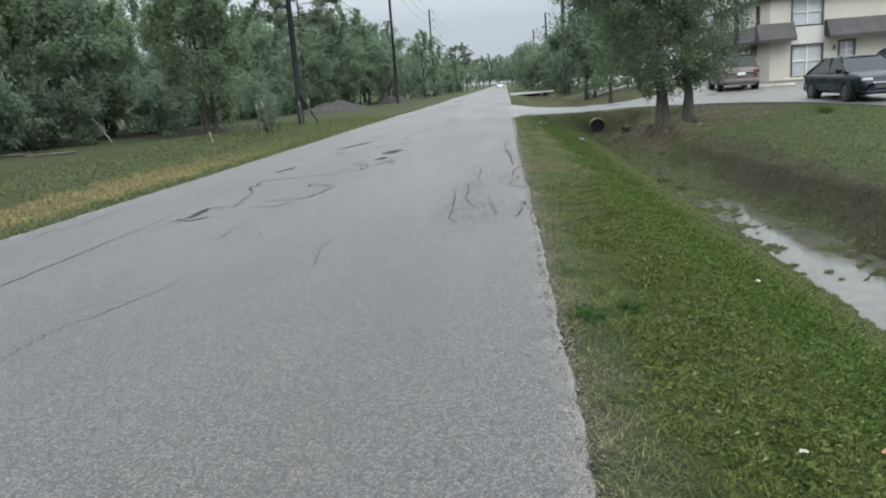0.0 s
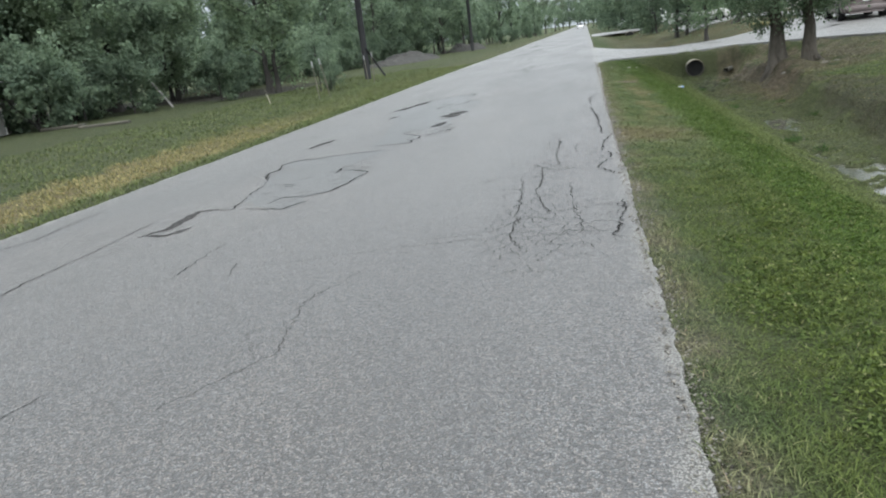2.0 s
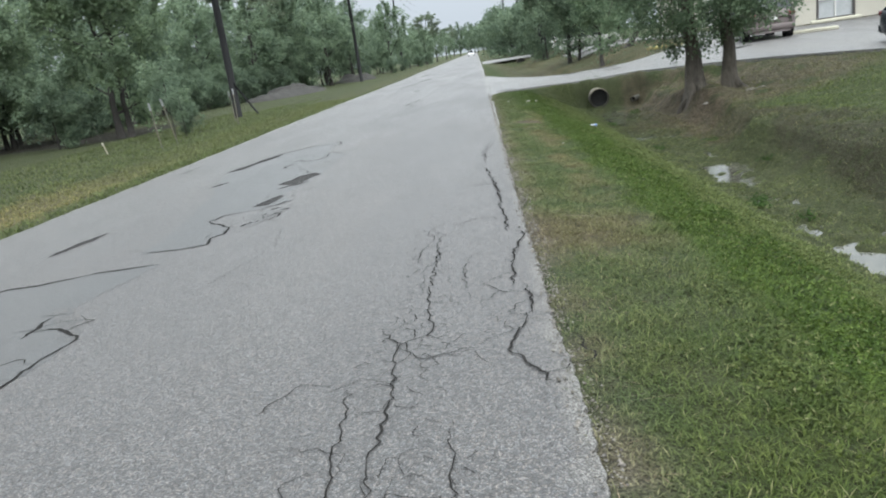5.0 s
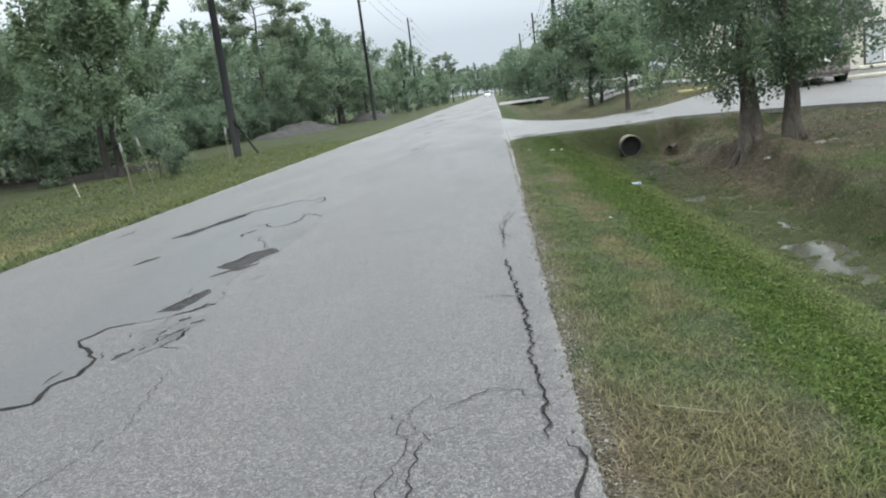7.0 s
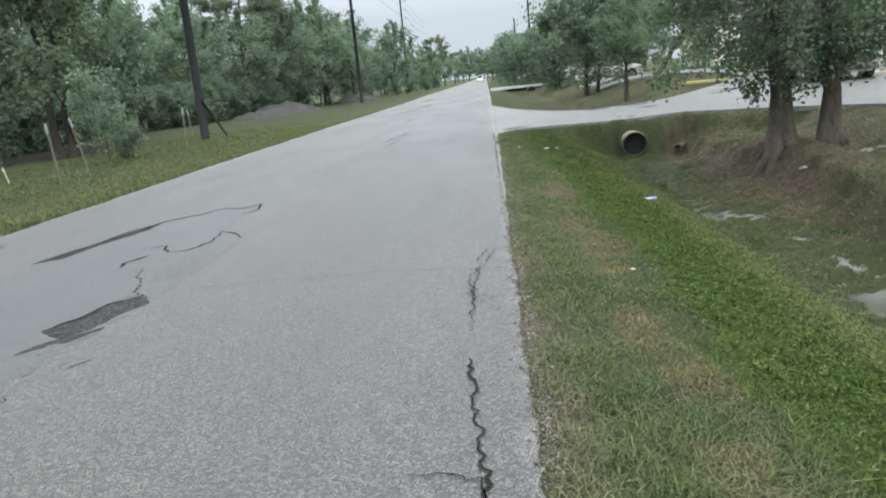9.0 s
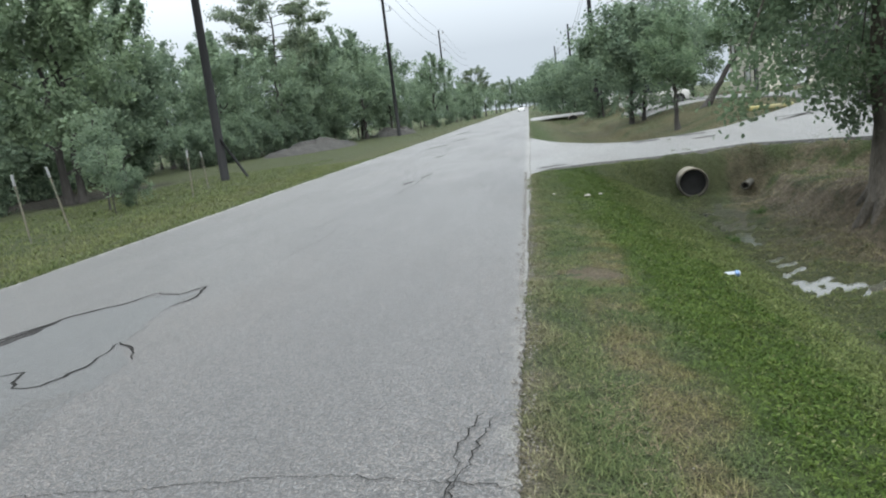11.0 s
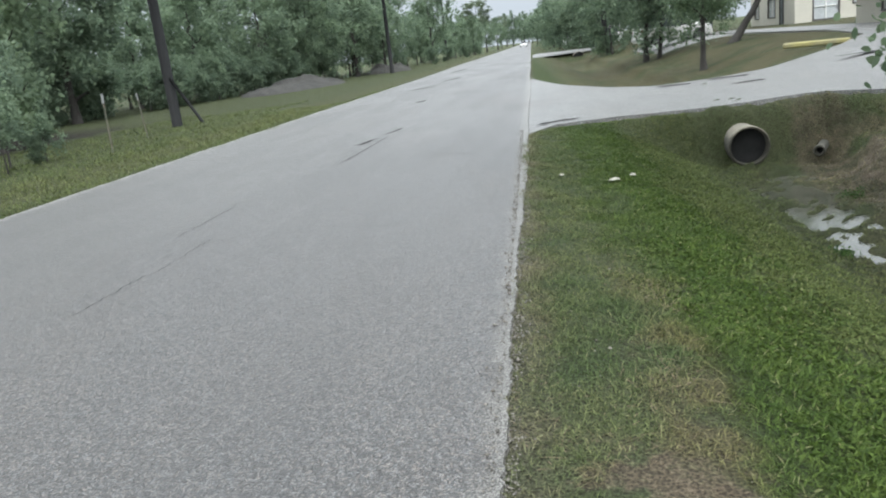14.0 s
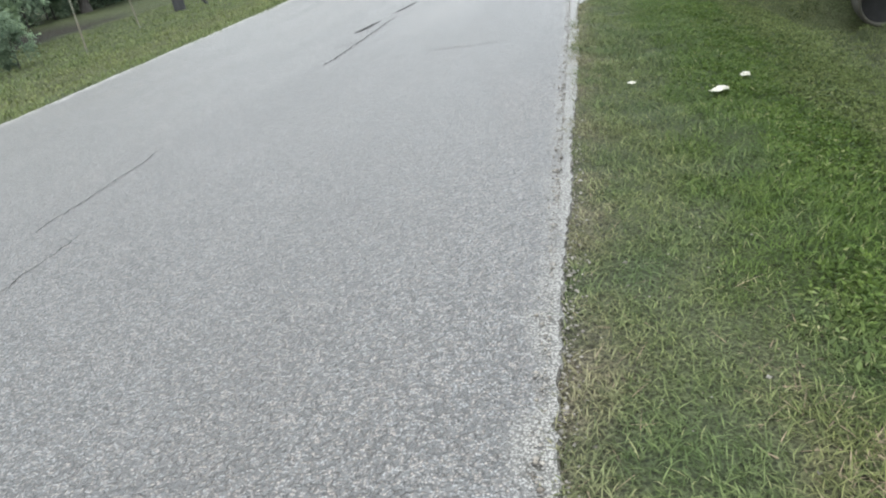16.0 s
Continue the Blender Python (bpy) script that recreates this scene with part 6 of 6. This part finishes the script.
def car_pose(x, y, heading):
    z = max(drive_z(x, y) if x > 0 else 0.0, ground_z(x, y))
    return pose(x, y, z, 0, 0, heading)


SEDAN = dict(L=4.85, W=1.84, H=1.45, hood=0.86, deck=1.0, cabin=(1.3, 0.38, -0.85, -2.02), belt=0.93)
SUVS = dict(L=4.6, W=1.86, H=1.68, hood=1.02, deck=1.08, cabin=(1.05, 0.45, -1.75, -2.15), belt=1.02)
car("parked_car", "glossy midnight blue sedan parked at the lot's edge", paint="car_dark", m=car_pose(11.45, 26.6, -90), **SEDAN)
car("parked_car", "taupe compact SUV parked before the apartments", paint="car_taupe", m=car_pose(10.95, 39.2, 84), **SUVS)
car("parked_car", "white sedan parked further along the building", paint="car_white", m=car_pose(19.8, 41.0, 95), **SEDAN)
car("parked_car", "silver SUV parked broadside under trees", paint="car_silver", m=car_pose(8.6, 69.5, 14), **SUVS)
white = car("parked_car", "white car parked under roadside trees", paint="car_white", m=car_pose(8.3, 100.0, 80), group="white cars down the road", **SUVS)
copy_thing(white, car_pose(7.8, 126.0, 75))
copy_thing(white, car_pose(6.2, 146.0, 100))
far_car = copy_thing(white, pose(-2.3, 255.0, 0, 0, 0, -90))
tagged(far_car, "white car far down the road")


# ---------- apartment buildings ----------
def wall_panels(u0, u1, z0, z1, holes):
    """Rectangles of a wall left between its openings: (u0, u1, z0, z1)."""
    us = sorted({u0, u1, *[h[0] for h in holes], *[h[1] for h in holes]})
    out = []
    for a, b in zip(us[:-1], us[1:]):
        zs = [z0]
        for h in sorted((h for h in holes if h[0] < (a + b) / 2 < h[1]), key=lambda q: q[2]):
            if h[2] > zs[-1] + 1e-4:
                out.append((a, b, zs[-1], h[2]))
            zs.append(h[3])
        if z1 > zs[-1] + 1e-4:
            out.append((a, b, zs[-1], z1))
    return out


def house_window(parent, place, u0, u1, z0, z1, dark=False):
    """A window in a wall; place(u, d, z) gives a point d metres out of the wall's face."""
    def slab(a0, a1, d0, d1, b0, b1):
        p, q = place(a0, d0, b0), place(a1, d1, b1)
        lo = [min(p[i], q[i]) for i in range(3)]
        hi = [max(p[i], q[i]) for i in range(3)]
        return lo, hi

    win = part("window", Build().box(*slab(u0, u1, -0.14, -0.11, z0, z1), 0.002).mesh("window"), "trim_dark" if dark else "blind", parent, "window with pale blinds")
    part("pane", Build().box(*slab(u0, u1, -0.07, -0.06, z0, z1), 0.001).mesh("pane"), "pane", win) if dark else None
    t = 0.07
    for a0, a1, b0, b1 in ((u0 - t, u0 + 0.03, z0 - t, z1 + t), (u1 - 0.03, u1 + t, z0 - t, z1 + t), (u0, u1, z0 - t, z0 + 0.03), (u0, u1, z1 - 0.03, z1 + t)):
        part("frame", Build().box(*slab(a0, a1, -0.05, 0.035, b0, b1), 0.006).mesh("frame"), "trim_dark", win)
    part("mullion", Build().box(*slab((u0 + u1) / 2 - 0.03, (u0 + u1) / 2 + 0.03, -0.1, -0.02, z0, z1), 0.004).mesh("mullion"), "white_paint" if not dark else "trim_dark", win)
    part("rail", Build().box(*slab(u0, u1, -0.1, -0.03, (z0 + z1) / 2 - 0.025, (z0 + z1) / 2 + 0.025), 0.004).mesh("rail"), "white_paint" if not dark else "trim_dark", win)


def apartments(x0, y0, w, d, base, label, eave=4.85, awnings=True):
    """Two storeys, hipped grey roof, dark mansard awnings over the ground floor; south and west faces are the seen ones."""
    h = thing("apartment_building", label, "building", pose(x0, y0, base))
    south = [(1.23, 2.93, 3.05, 4.55), (1.26, 2.96, 0.15, 1.92), (3.9, 4.75, 1.0, 2.0), (6.6, 7.6, 0.02, 2.05), (9.0, 10.7, 3.05, 4.55), (9.0, 10.7, 0.5, 1.92), (13.6, 15.3, 3.05, 4.55)]
    west = [(1.9, 2.35, 3.2, 4.4), (5.2, 6.7, 3.05, 4.4), (2.4, 3.3, 0.02, 2.05), (4.4, 6.2, 0.6, 1.95), (9.0, 10.2, 3.05, 4.4), (8.6, 9.8, 0.6, 1.95)]
    for a0, a1, z0, z1 in wall_panels(0, w, -0.3, eave, [q for q in south if q[1] < w]):
        part("wall_panel", Build().box((a0, 0, z0), (a1, 0.22, z1), 0).mesh("wall_panel"), "stucco", h)
    for a0, a1, z0, z1 in wall_panels(0.22, d, -0.3, eave, [q for q in west if q[1] < d]):
        part("wall_panel", Build().box((0, a0, z0), (0.22, a1, z1), 0).mesh("wall_panel"), "stucco", h)
    part("wall", Build().box((0.22, d - 0.22, -0.3), (w, d, eave), 0).mesh("wall"), "stucco", h)
    part("wall", Build().box((w - 0.22, 0.22, -0.3), (w, d - 0.22, eave), 0).mesh("wall"), "stucco", h)
    part("floor", Build().box((0.22, 0.22, 2.45), (w - 0.22, d - 0.22, 2.6), 0).mesh("floor"), "wood_grey", h)
    front = lambda u, o, z: (u, -o, z)
    side = lambda u, o, z: (-o, u, z)
    for q in south:
        if q[1] < w:
            house_window(h, front, *q, dark=abs(q[0] - 6.6) < 0.1)
    for q in west:
        if q[1] < d:
            house_window(h, side, *q, dark=q[2] < 0.1 or q[1] - q[0] < 0.5)
    # pale boarded strip between the stacked windows
    part("panel", Build().box((1.2, -0.05, 1.99), (2.98, -0.002, 2.97), 0.01).mesh("panel"), "siding", h, "white boarded panel")
    # roof
    o, rise = 0.45, 1.65
    e = eave - 0.02
    r = d / 2
    rv = [(-o, -o, e), (w + o, -o, e), (w + o, d + o, e), (-o, d + o, e), (r, r, e + rise), (w - r, r, e + rise)]
    part("roof", mesh_of("roof", rv, [(0, 1, 5, 4), (1, 2, 5), (2, 3, 4, 5), (3, 0, 4), (3, 2, 1, 0)]), "roof", h, "hipped grey roof")
    for lo, hi in (((-o - 0.03, -o - 0.03, e - 0.16), (w + o + 0.03, -o + 0.02, e + 0.03)), ((-o - 0.03, -o + 0.02, e - 0.16), (-o + 0.02, d + o, e + 0.03))):
        part("gutter", Build().box(lo, hi, 0.02).mesh("gutter"), "trim_dark", h, "dark gutter and fascia")
    part("ridge_cap", Build().tube([(r - 0.1, r, e + rise + 0.01), (w - r + 0.1, r, e + rise + 0.01)], 0.07, 8).mesh("ridge_cap"), "roof", h)
    for k in range(8):
        part("snow_guard", Build().box((2.2 + k * 2.1, -o + 0.25, e + 0.09), (2.45 + k * 2.1, -o + 0.32, e + 0.2), 0.01).mesh("snow_guard"), "trim_dark", h)

    def awning(pts_lo, along, length, name="awning"):
        prof = [(0.0, 3.26), (0.28, 3.26), (0.85, 2.36), (0.85, 2.2), (0.75, 2.2), (0.0, 2.36)]
        v, f = [], []
        for s in (0, length):
            for dd, z in prof:
                v.append((pts_lo[0] + s, pts_lo[1] - dd, z) if along == "x" else (pts_lo[0] - dd, pts_lo[1] + s, z))
        n = len(prof)
        f = [(k, (k + 1) % n, n + (k + 1) % n, n + k) for k in range(n)] + [tuple(range(n)), tuple(range(2 * n - 1, n - 1, -1))]
        part(name, mesh_of(name, v, f), "shingle", h, "dark shingled mansard awning")

    if awnings:
        awning((-0.85, 0), "x", 2.1)
        awning((3.05, 0), "x", w - 3.05)
        awning((0, 0.01), "y", d)
    part("wall_lamp", Build().box((3.55, -0.12, 1.55), (3.67, -0.002, 1.8), 0.03).mesh("wall_lamp"), "trim_dark", h)
    part("flood_lamp", Build().box((8.2, -0.2, 4.4), (8.4, -0.002, 4.55), 0.04).mesh("flood_lamp"), "white_paint", h)
    return h


apartments(15.0, 46.0, 20, 12.5, 0.42, "two-storey cream apartment building with dark awnings")
apartments(18.5, 78.0, 18, 11.0, 0.45, "pale apartment building behind trees and parked cars", awnings=False)


def wheel_stop(x, y, turn, length, mat, label):
    z = max(drive_z(x, y), ground_z(x, y))
    ob = tagged(new("wheel_stop", Build().box((-length / 2, -0.09, -0.03), (length / 2, 0.09, 0.14), 0.04).mesh("wheel_stop")), label, "kerb")
    ob.data.materials.append(MAT[mat])
    ob.matrix_world = pose(x, y, z, 0, 0, turn)


wheel_stop(16.3, 44.2, 0, 2.3, "kerb", "pale concrete wheel stop before the lawn strip")
wheel_stop(12.5, 37.9, -28, 2.0, "kerb", "pale concrete wheel stop in the parking lot")
wheel_stop(20.5, 44.1, 0, 2.3, "kerb", "pale concrete wheel stop before the lawn strip")
wheel_stop(8.73, 45.4, -28, 1.9, "yellow", "faded yellow painted kerb at the island")


# ---------- shed, lumber and heaps on the left ----------
def shed():
    s = thing("shed", "weathered grey wooden shed with white trim", "shed", pose(-23.2, 26.4, ground_z(-23.2, 26.4), 0, 0, 113.3))
    for k in range(28):
        u = k * 0.225
        part("board", Build().box((u, -0.025, 0.05), (u + 0.218, 0.0, 2.15), 0.004).mesh("board"), "wood_grey", s)
    part("side_wall", Build().box((-0.03, 0.0, 0.05), (0.0, 3.0, 2.25), 0).mesh("side_wall"), "wood_grey", s)
    part("side_wall", Build().box((6.3, 0.0, 0.05), (6.33, 3.0, 2.25), 0).mesh("side_wall"), "wood_grey", s)
    part("back_wall", Build().box((0.0, 2.97, 0.05), (6.3, 3.0, 2.6), 0).mesh("back_wall"), "wood_grey", s)
    for a in (6.2, 5.1, 4.1, 2.1, 0.0):
        part("trim", Build().box((a, -0.06, 0.05), (a + 0.09, -0.026, 2.15), 0.005).mesh("trim"), "white_paint", s)
    for z in (0.06, 1.15):
        part("trim", Build().box((5.2, -0.055, z), (6.19, -0.027, z + 0.09), 0.005).mesh("trim"), "white_paint", s)
    part("roof", mesh_of("roof", [(-0.4, -0.5, 2.15), (6.7, -0.5, 2.15), (6.7, 3.3, 2.75), (-0.4, 3.3, 2.75), (-0.4, -0.5, 2.22), (6.7, -0.5, 2.22), (6.7, 3.3, 2.82), (-0.4, 3.3, 2.82)],
                               [(0, 1, 2, 3), (4, 7, 6, 5), (0, 4, 5, 1), (1, 5, 6, 2), (2, 6, 7, 3), (3, 7, 4, 0)]), "steel", s, "rusting sheet roof")


shed()


def stick(name, a, b, r, mat, label, cat):
    pts = [Vector(a).lerp(Vector(b), t) + Vector((0, 0.06 * r / 0.0025 * 0.04 * math.sin(5 * t), 0)) for t in np.linspace(0, 1, 6)]
    ob = tagged(new(name, Build().tube(pts, [r * (1 - 0.3 * k / 5) for k in range(6)], 8).mesh(name, True)), label, cat)
    ob.data.materials.append(MAT[mat])


stick("leaning_plank", (-23.7, 30.9, ground_z(-23.7, 30.9) - 0.02), (-25.1, 30.4, 1.9), 0.06, "bark_dark", "dark plank leaning against the shed", "plank")
stick("leaning_pole", (-22.4, 39.6, ground_z(-22.4, 39.6) - 0.05), (-24.2, 39.6, 2.45), 0.05, "wood_grey", "grey stripped pole leaning into bushes", "pole")


def lumber(x, y, turn, l, label):
    ob = tagged(new("lumber", Build().box((-l / 2, -0.22, 0), (l / 2, 0.22, 0.12), 0.02).mesh("lumber")), label, "lumber")
    ob.data.materials.append(MAT["pipe"])
    ob.matrix_world = pose(x, y, ground_z(x, y) - 0.01, 0, 0, turn)


lumber(-20.2, 30.3, 16, 2.0, "pale grey slab lying in the grass")
lumber(-22.6, 30.9, 12, 1.8, "short pale slab beside the shed")


def heap(x, y, rx, ry, h, seed, mat, label, name="soil_mound"):
    n, v, f = 30, [], []
    for i in range(13):
        for k in range(n):
            a, t = 2 * math.pi * k / n, i / 12
            px, py = math.cos(a) * rx * t, math.sin(a) * ry * t
            z = h * (1 - t ** 2.2) * (0.8 + 0.8 * noise.noise((px * 0.5 + seed, py * 0.45, 0))) + 0.22 * noise.noise((px * 1.9, py * 1.9, seed))
            v.append((px, py, z * (1 if i < 12 else 0) + ground_z(x + px, y + py) - (0.1 if i == 12 else 0)))
    f = [(i * n + k, i * n + (k + 1) % n, (i + 1) * n + (k + 1) % n, (i + 1) * n + k) for i in range(12) for k in range(n)]
    ob = tagged(new(name, mesh_of(name, v, f, True)), label, "heap")
    ob.data.materials.append(MAT[mat])
    ob.location = (x, y, 0)


heap(-19.6, 84.0, 3.4, 8.5, 0.85, 3, "mound", "grey-brown heap of dumped soil and gravel")
heap(-19.9, 77.5, 2.4, 4.5, 0.6, 8, "mound", "low heap of dumped soil overgrown at the rim")
heap(-17.5, 112.0, 3.0, 5.0, 1.0, 12, "mound", "low dark heap of debris by the far pole")


# ---------- litter and small things on the verge ----------
def drink_can(x, y, turn):
    c = thing("drink_can", "crumpled white and blue drink can in the grass", "can", pose(x, y, ground_z(x, y) + 0.034, 0, 90, turn))
    part("can_body", Build().tube([(0, 0, -0.08), (0, 0, -0.07), (0, 0, 0.0), (0, 0, 0.07), (0, 0, 0.082)], [0.026, 0.033, 0.030, 0.033, 0.026], 20).mesh("can_body", True), "can_white", c)
    part("can_band", Build().tube([(0, 0, 0.02), (0, 0, 0.066)], [0.0325, 0.034], 20).mesh("can_band", True), "can_blue", c, "blue printed band")
    part("can_lid", Build().tube([(0, 0, 0.082), (0, 0, 0.086)], [0.026, 0.024], 18).mesh("can_lid"), "chrome", c, "bare metal lid")


drink_can(1.80, 23.28, 15)


def litter(x, y, s, seed, label, mat="paper", up=0.045):
    rng = np.random.default_rng(seed)
    n, v = 7, []
    for i in range(n):
        for k in range(n):
            u, w = i / (n - 1) - 0.5, k / (n - 1) - 0.5
            v.append((u * s * 2 + rng.normal() * s * 0.12, w * s * 1.3 + rng.normal() * s * 0.12, up + s * 0.35 * math.cos(u * 3) * math.cos(w * 3) + rng.normal() * s * 0.1))
    f = [(i * n + k, i * n + k + 1, (i + 1) * n + k + 1, (i + 1) * n + k) for i in range(n - 1) for k in range(n - 1)]
    me = mesh_of("litter", v, f)
    me.materials.append(MAT[mat])
    ob = tagged(new("litter", me), label, "litter")
    ob.matrix_world = pose(x, y, ground_z(x, y), 0, 0, seed * 40)
    md = ob.modifiers.new("thickness", "SOLIDIFY")
    md.thickness = 0.004


litter(0.735, 28.0, 0.055, 1, "crumpled pale paper scrap on the grass")
litter(0.99, 28.52, 0.042, 2, "crumpled white paper scrap on the grass")
litter(0.20, 28.33, 0.025, 3, "tiny white scrap on the grass")
litter(0.62, 1.95, 0.016, 4, "white scrap lying in the grass")
litter(1.05, 2.15, 0.035, 5, "curled orange-brown fallen leaf on the grass", "dead_leaf")
litter(1.6, 5.6, 0.022, 6, "tiny white scrap on the slope")
litter(0.62, 18.2, 0.02, 7, "tiny white scrap on the grass")
litter(6.6, 26.6, 0.1, 8, "pale stone chunk of rubble by the tree", "stone", 0.02)
litter(6.2, 26.3, 0.13, 9, "dark rubble chunk by the tree roots", "stone", 0.02)
litter(5.0, 26.0, 0.09, 10, "pale rubble chunk on the bank", "stone", 0.02)
stick("twig", (0.05, 13.1, ground_z(0.05, 13.1) + 0.05), (0.32, 13.0, ground_z(0.32, 13.0) + 0.055), 0.0018, "twig", "curved dry twig on the verge", "twig")


def weed(x, y, s, seed, label, n=260):
    rng = np.random.default_rng(seed)
    co, fa = leaf_cloud([(0, 0, 0.08), (0.1, 0.03, 0.06), (-0.09, 0.05, 0.06), (0.02, -0.08, 0.05)], [0.16, 0.12, 0.12, 0.1], n // 4, 0.036, rng, 0.5, 0, 6)
    co[:, 2] = np.maximum(co[:, 2], 0.005)
    me = mesh_np("weed", co * s, fa)
    me.materials.append(MAT["weed"])
    ob = tagged(new("weed", me), label, "weed", kind="stuff")
    ob.location = (x, y, ground_z(x, y))


weed(-0.05, 3.7, 0.7, 1, "dark leafy weed clump at the asphalt edge")
weed(0.25, 3.95, 0.55, 2, "small leafy weed clump in the verge")
weed(9.0, 22.8, 1.2, 3, "dark weed tuft on the lawn", 400)
for k, (wx, wy) in enumerate(((2.9, 16.5), (3.2, 17.4), (3.0, 22.6), (4.2, 22.9), (2.95, 27.8), (4.1, 30.5), (3.3, 16.0), (4.15, 19.6))):
    weed(wx, wy, 0.8, 10 + k, "low water weed on the ditch floor", 120)


# worn slots in the driveway
PAVE = bpy.data.objects["pavement"]
for k, (px, py, sx, sy, a) in enumerate(((3.6, 40.0, 0.5, 0.12, 0.25), (5.2, 40.4, 0.55, 0.14, 0.2), (5.0, 38.4, 0.4, 0.1, 0.15), (8.5, 40.5, 0.9, 0.12, 0.4), (9.5, 36.0, 0.8, 0.12, 0.3), (0.35, 33.75, 0.3, 0.07, 0.5))):
    blotch("pothole", px, py, sx * 1.25, sy * 1.6, a, "hole", 300 + k, drive_z(px, py) + 0.006, parent=PAVE)
